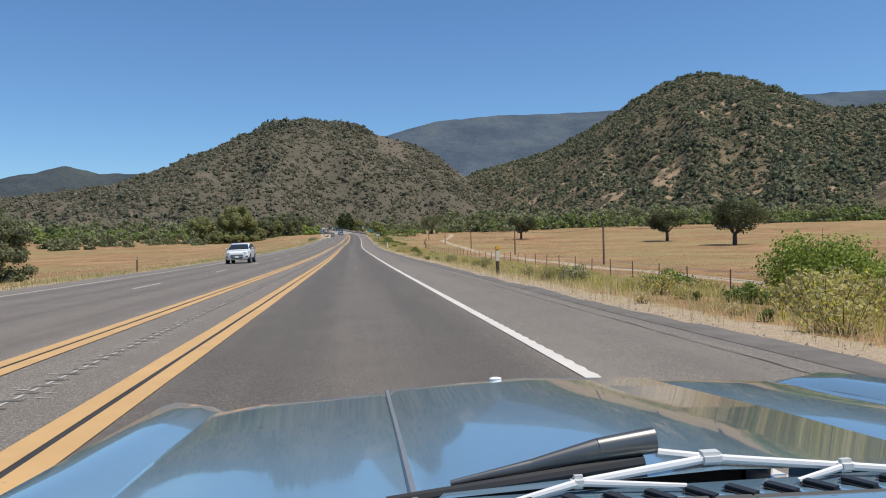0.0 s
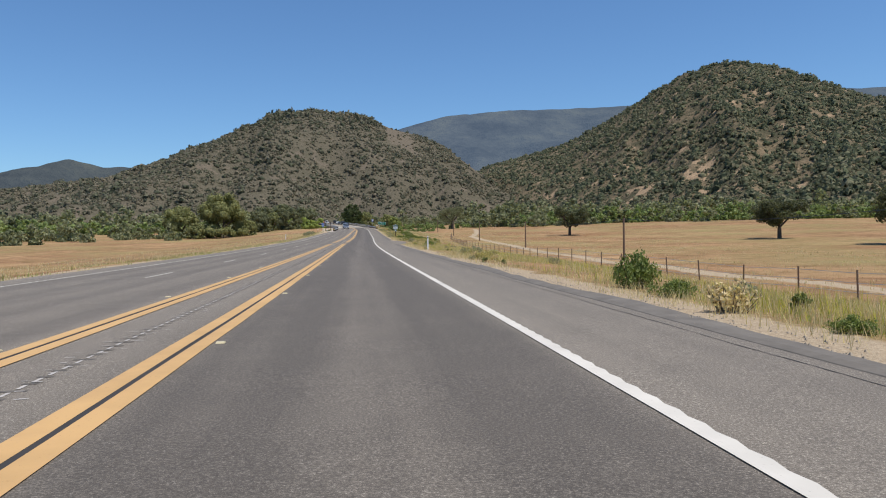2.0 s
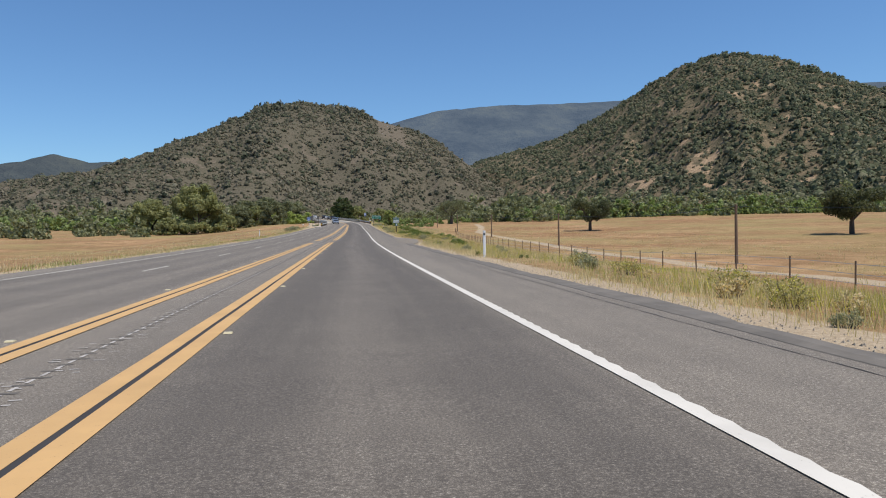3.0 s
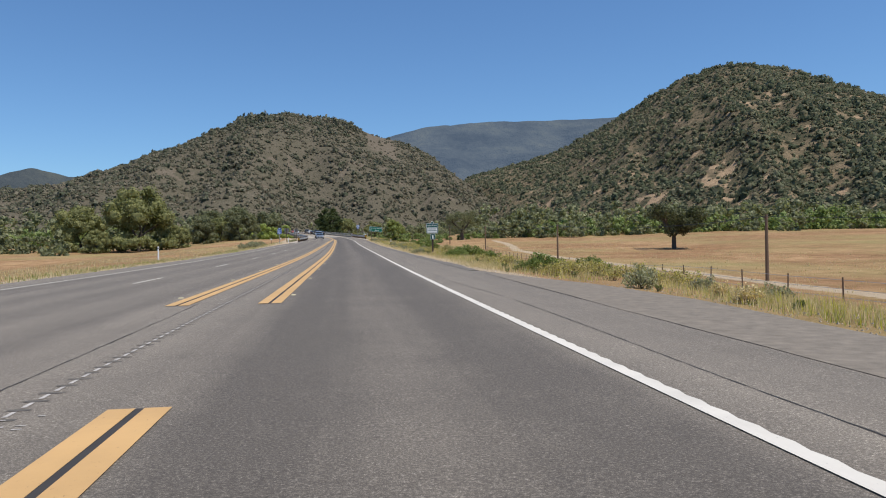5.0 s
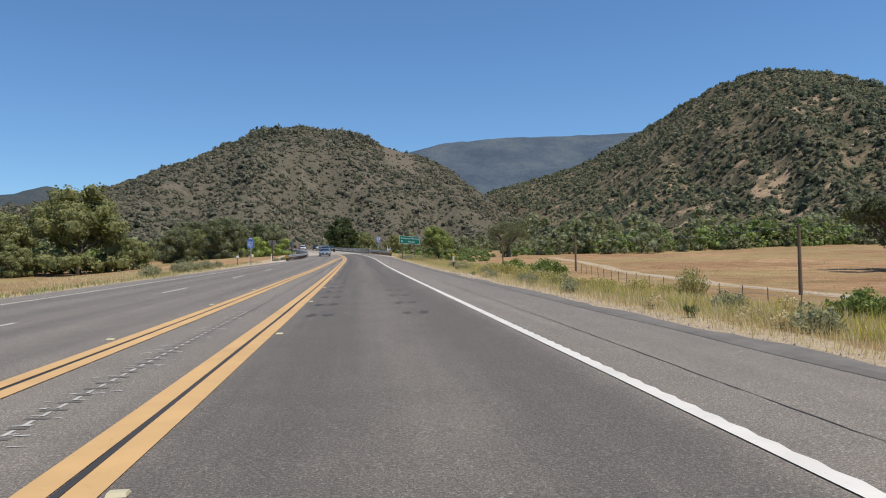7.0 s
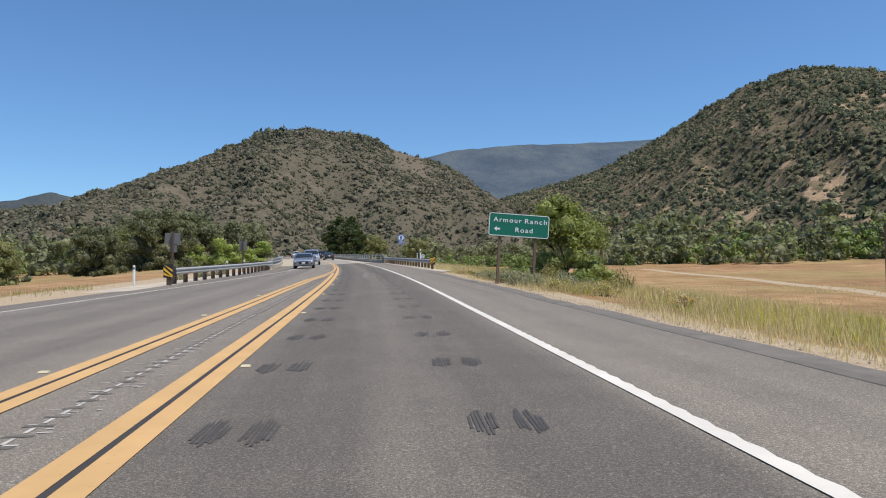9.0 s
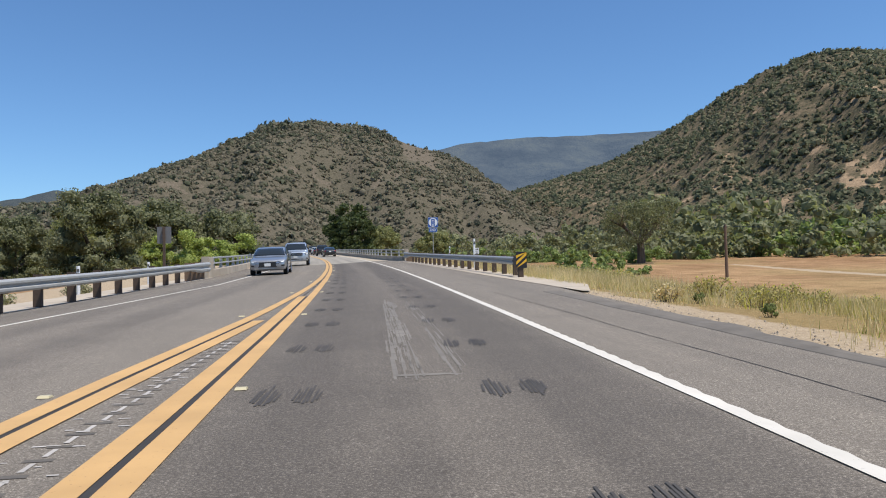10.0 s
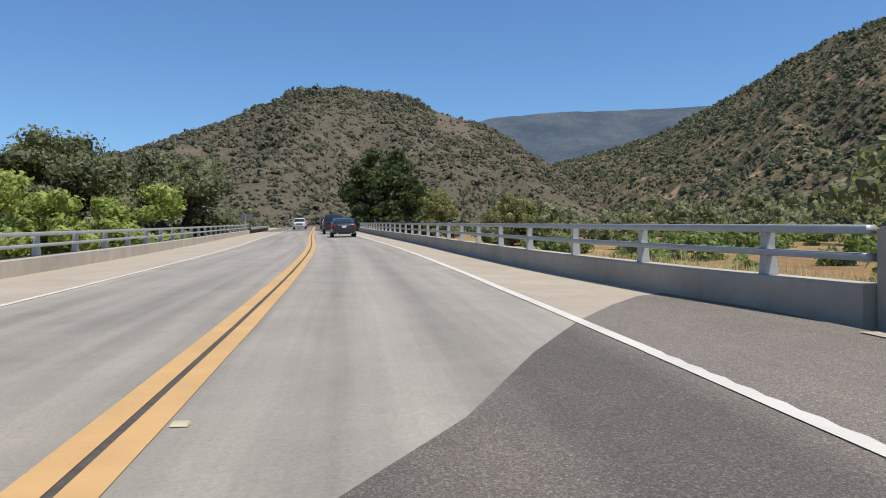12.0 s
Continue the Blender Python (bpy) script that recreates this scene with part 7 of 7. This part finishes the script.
for k in range(64):
    s_ = rr.uniform(3, 312)
    plant_copy(dry, float(road_x(s_)) + max(rr.uniform(7.2, 11.5), pave_right(s_) + 1.1), s_, rr.uniform(0.4, 0.85), rr.uniform(0, 6))
for k in range(34):
    s_ = rr.uniform(3, 312)
    plant_copy(weed, float(road_x(s_)) + max(rr.uniform(7.0, 9.5), pave_right(s_) + 0.9), s_, rr.uniform(0.3, 0.7), rr.uniform(0, 6))
for k in range(30):
    s_ = rr.uniform(3, 312)
    plant_copy(grey, float(road_x(s_)) + max(rr.uniform(8.0, 12.5), pave_right(s_) + 1.1), s_, rr.uniform(0.5, 1.1), rr.uniform(0, 6))
for k in range(60):
    s_ = rr.choice((rr.uniform(2, 34), rr.uniform(2, 40), rr.uniform(160, 260), rr.uniform(222, 262), rr.uniform(284, 300), rr.uniform(296, 345)))
    o_ = rr.uniform(8.2, 15.0)
    plant_copy(must, float(road_x(s_)) + o_, s_, rr.uniform(0.35, 0.75), rr.uniform(0, 6))


# ---- dry grass on both verges ----
def grass(name, label, material, count, s0, s1, offs, height, seed, width=0.022):
    nr = np.random.RandomState(seed)
    s = nr.uniform(s0, s1, count)
    o = offs[0] + (offs[1] - offs[0]) * nr.uniform(0, 1, count) ** 1.4
    keep = rough(s / 6.0, o / 3.0, 3) + nr.uniform(-0.2, 0.2, count) > 0.0
    keep &= (o < 0) | (o > np.interp(s, RIGHT_S, RIGHT_PAVE) + 0.7)
    s, o = s[keep], o[keep]
    x = road_x(s) + o
    z = ground_z(x, s)
    n = len(s)
    blades = 6
    ang = nr.uniform(0, 6.283, (n, blades))
    h = height * nr.uniform(0.45, 1.25, (n, blades)) * nr.uniform(0.6, 1.3, (n, 1))
    lean = nr.uniform(0.1, 0.6, (n, blades)) * h
    bx = x[:, None] + nr.normal(0, 0.2, (n, blades))
    by = s[:, None] + nr.normal(0, 0.2, (n, blades))
    dx, dy = np.cos(ang), np.sin(ang)
    w = width * nr.uniform(0.6, 1.4, (n, blades))
    zz = np.repeat(z[:, None], blades, 1) - 0.03
    a = np.stack([bx - dy * w, by + dx * w, zz], -1)
    b = np.stack([bx + dy * w, by - dx * w, zz], -1)
    c = np.stack([bx + dx * lean, by + dy * lean, zz + h], -1)
    verts = np.stack([a, b, c], 2).reshape(-1, 3)
    return tagged(quick_mesh(name, verts, np.arange(len(verts)).reshape(-1, 3), material), label, "grass", "", "stuff")


grass("dry_grass", "tufts of dry straw-coloured grass on the verge", STRAW, 34000, -4, 313, (6.9, 12.5), 0.26, 1, 0.006)
grass("dry_grass", "taller dry grass below the shoulder", STRAW, 18000, -4, 313, (8.8, 24.0), 0.30, 2, 0.008)
grass("olive_weeds", "yellow-olive weeds covering the verge", WEED, 34000, -4, 313, (7.7, 18.0), 0.23, 8, 0.007)
grass("green_grass", "patches of green grass and weeds on the verge", FENNEL, 12000, -4, 313, (7.8, 15.0), 0.17, 3, 0.008)
grass("mustard_bloom", "yellow mustard bloom among the verge grass", MUSTARD, 10000, -4, 313, (8.0, 15.0), 0.34, 7, 0.008)
grass("dry_grass", "short tussocks of dry grass across the field", STRAW, 11000, -4, 330, (22.0, 75.0), 0.24, 9, 0.022)
grass("dry_grass", "tufts of dry grass along the far shoulder", STRAW, 11000, 0, 300, (-10.7, -26.0), 0.24, 4, 0.012)
grass("green_grass", "green weeds along the far shoulder", FENNEL, 3500, 0, 300, (-10.7, -14.0), 0.20, 5, 0.012)
grass("dry_grass", "tall dry grass beside the bridge approach", STRAW, 17000, 282, 332, (8.0, 27.0), 0.38, 16, 0.008)
grass("olive_weeds", "yellow-green weeds beside the bridge approach", WEED, 12000, 282, 332, (7.9, 24.0), 0.34, 17, 0.008)
grass("dry_grass", "tall dry grass behind the guard rail", STRAW, 22000, 314, 378, (8.2, 28.0), 0.46, 6, 0.010)

# concrete apron under the guard rail
strip("rail_apron", lambda s: float(np.interp(s, [312, 324, 361], [6.9, 6.5, 6.15])), lambda s: float(np.interp(s, [312, 318, 326, 361], [7.1, 8.9, 8.3, 7.4])), 312, 361.0, 1.5, CONCRETE, 0.012, 3, label="pale concrete apron under the guard rail", category="apron")
strip("rail_apron", lambda s: float(np.interp(s, [292, 300, 332], [-9.3, -9.2, -7.3])), lambda s: float(np.interp(s, [292, 300, 332], [-7.6, -7.2, -5.85])), 292, 332, 1.5, CONCRETE, 0.012, 3, label="pale gravelly apron under the guard rail", category="apron")

# ---- vehicles ----
DARKBLUE = paint("dark_blue_black_paint", (0.008, 0.008, 0.012))
SILVER = paint("silver_blue_paint", (0.52, 0.56, 0.62), 0.55)
GREY = paint("grey_silver_paint", (0.36, 0.38, 0.42), 0.6)
WHITE_CAR = paint("white_car_paint", (0.78, 0.78, 0.77))
BLACK_CAR = paint("black_car_paint", (0.012, 0.012, 0.013))
make_car(on_road(412, 2.3), "sedan", DARKBLUE, "dark blue-black sedan seen from behind on the bridge")
make_car(on_road(428, 2.0), "suv", BLACK_CAR, "black sport utility vehicle ahead of the sedan")
make_car(on_road(446, 2.0), "sedan", BLACK_CAR, "black sedan in the queue of cars ahead")
make_car(on_road(460, 2.0), "crossover", WHITE_CAR, "white crossover in the queue of cars ahead")
make_car(on_road(478, 2.0), "suv", BLACK_CAR, "dark pickup-sized vehicle at the head of the queue")
make_car(on_road(355.6, -2.7, True), "suv", SILVER, "silver-blue full-size sport utility vehicle coming onto the asphalt", rails=True)
make_car(on_road(334.3, -3.1, True), "sedan", GREY, "silver grey sedan in the oncoming lane")
make_car(on_road(480.0, -2.4, True), "suv", WHITE_CAR, "white oncoming pickup-sized vehicle beyond the bridge")
make_car(on_road(505.0, -2.4, True), "crossover", paint("orange_red_paint", (0.5, 0.08, 0.03)), "small orange-red oncoming car far up the road")
make_car(on_road(57.5, -6.9, True), "crossover", WHITE_CAR, "white crossover with black trim in the oncoming lane")
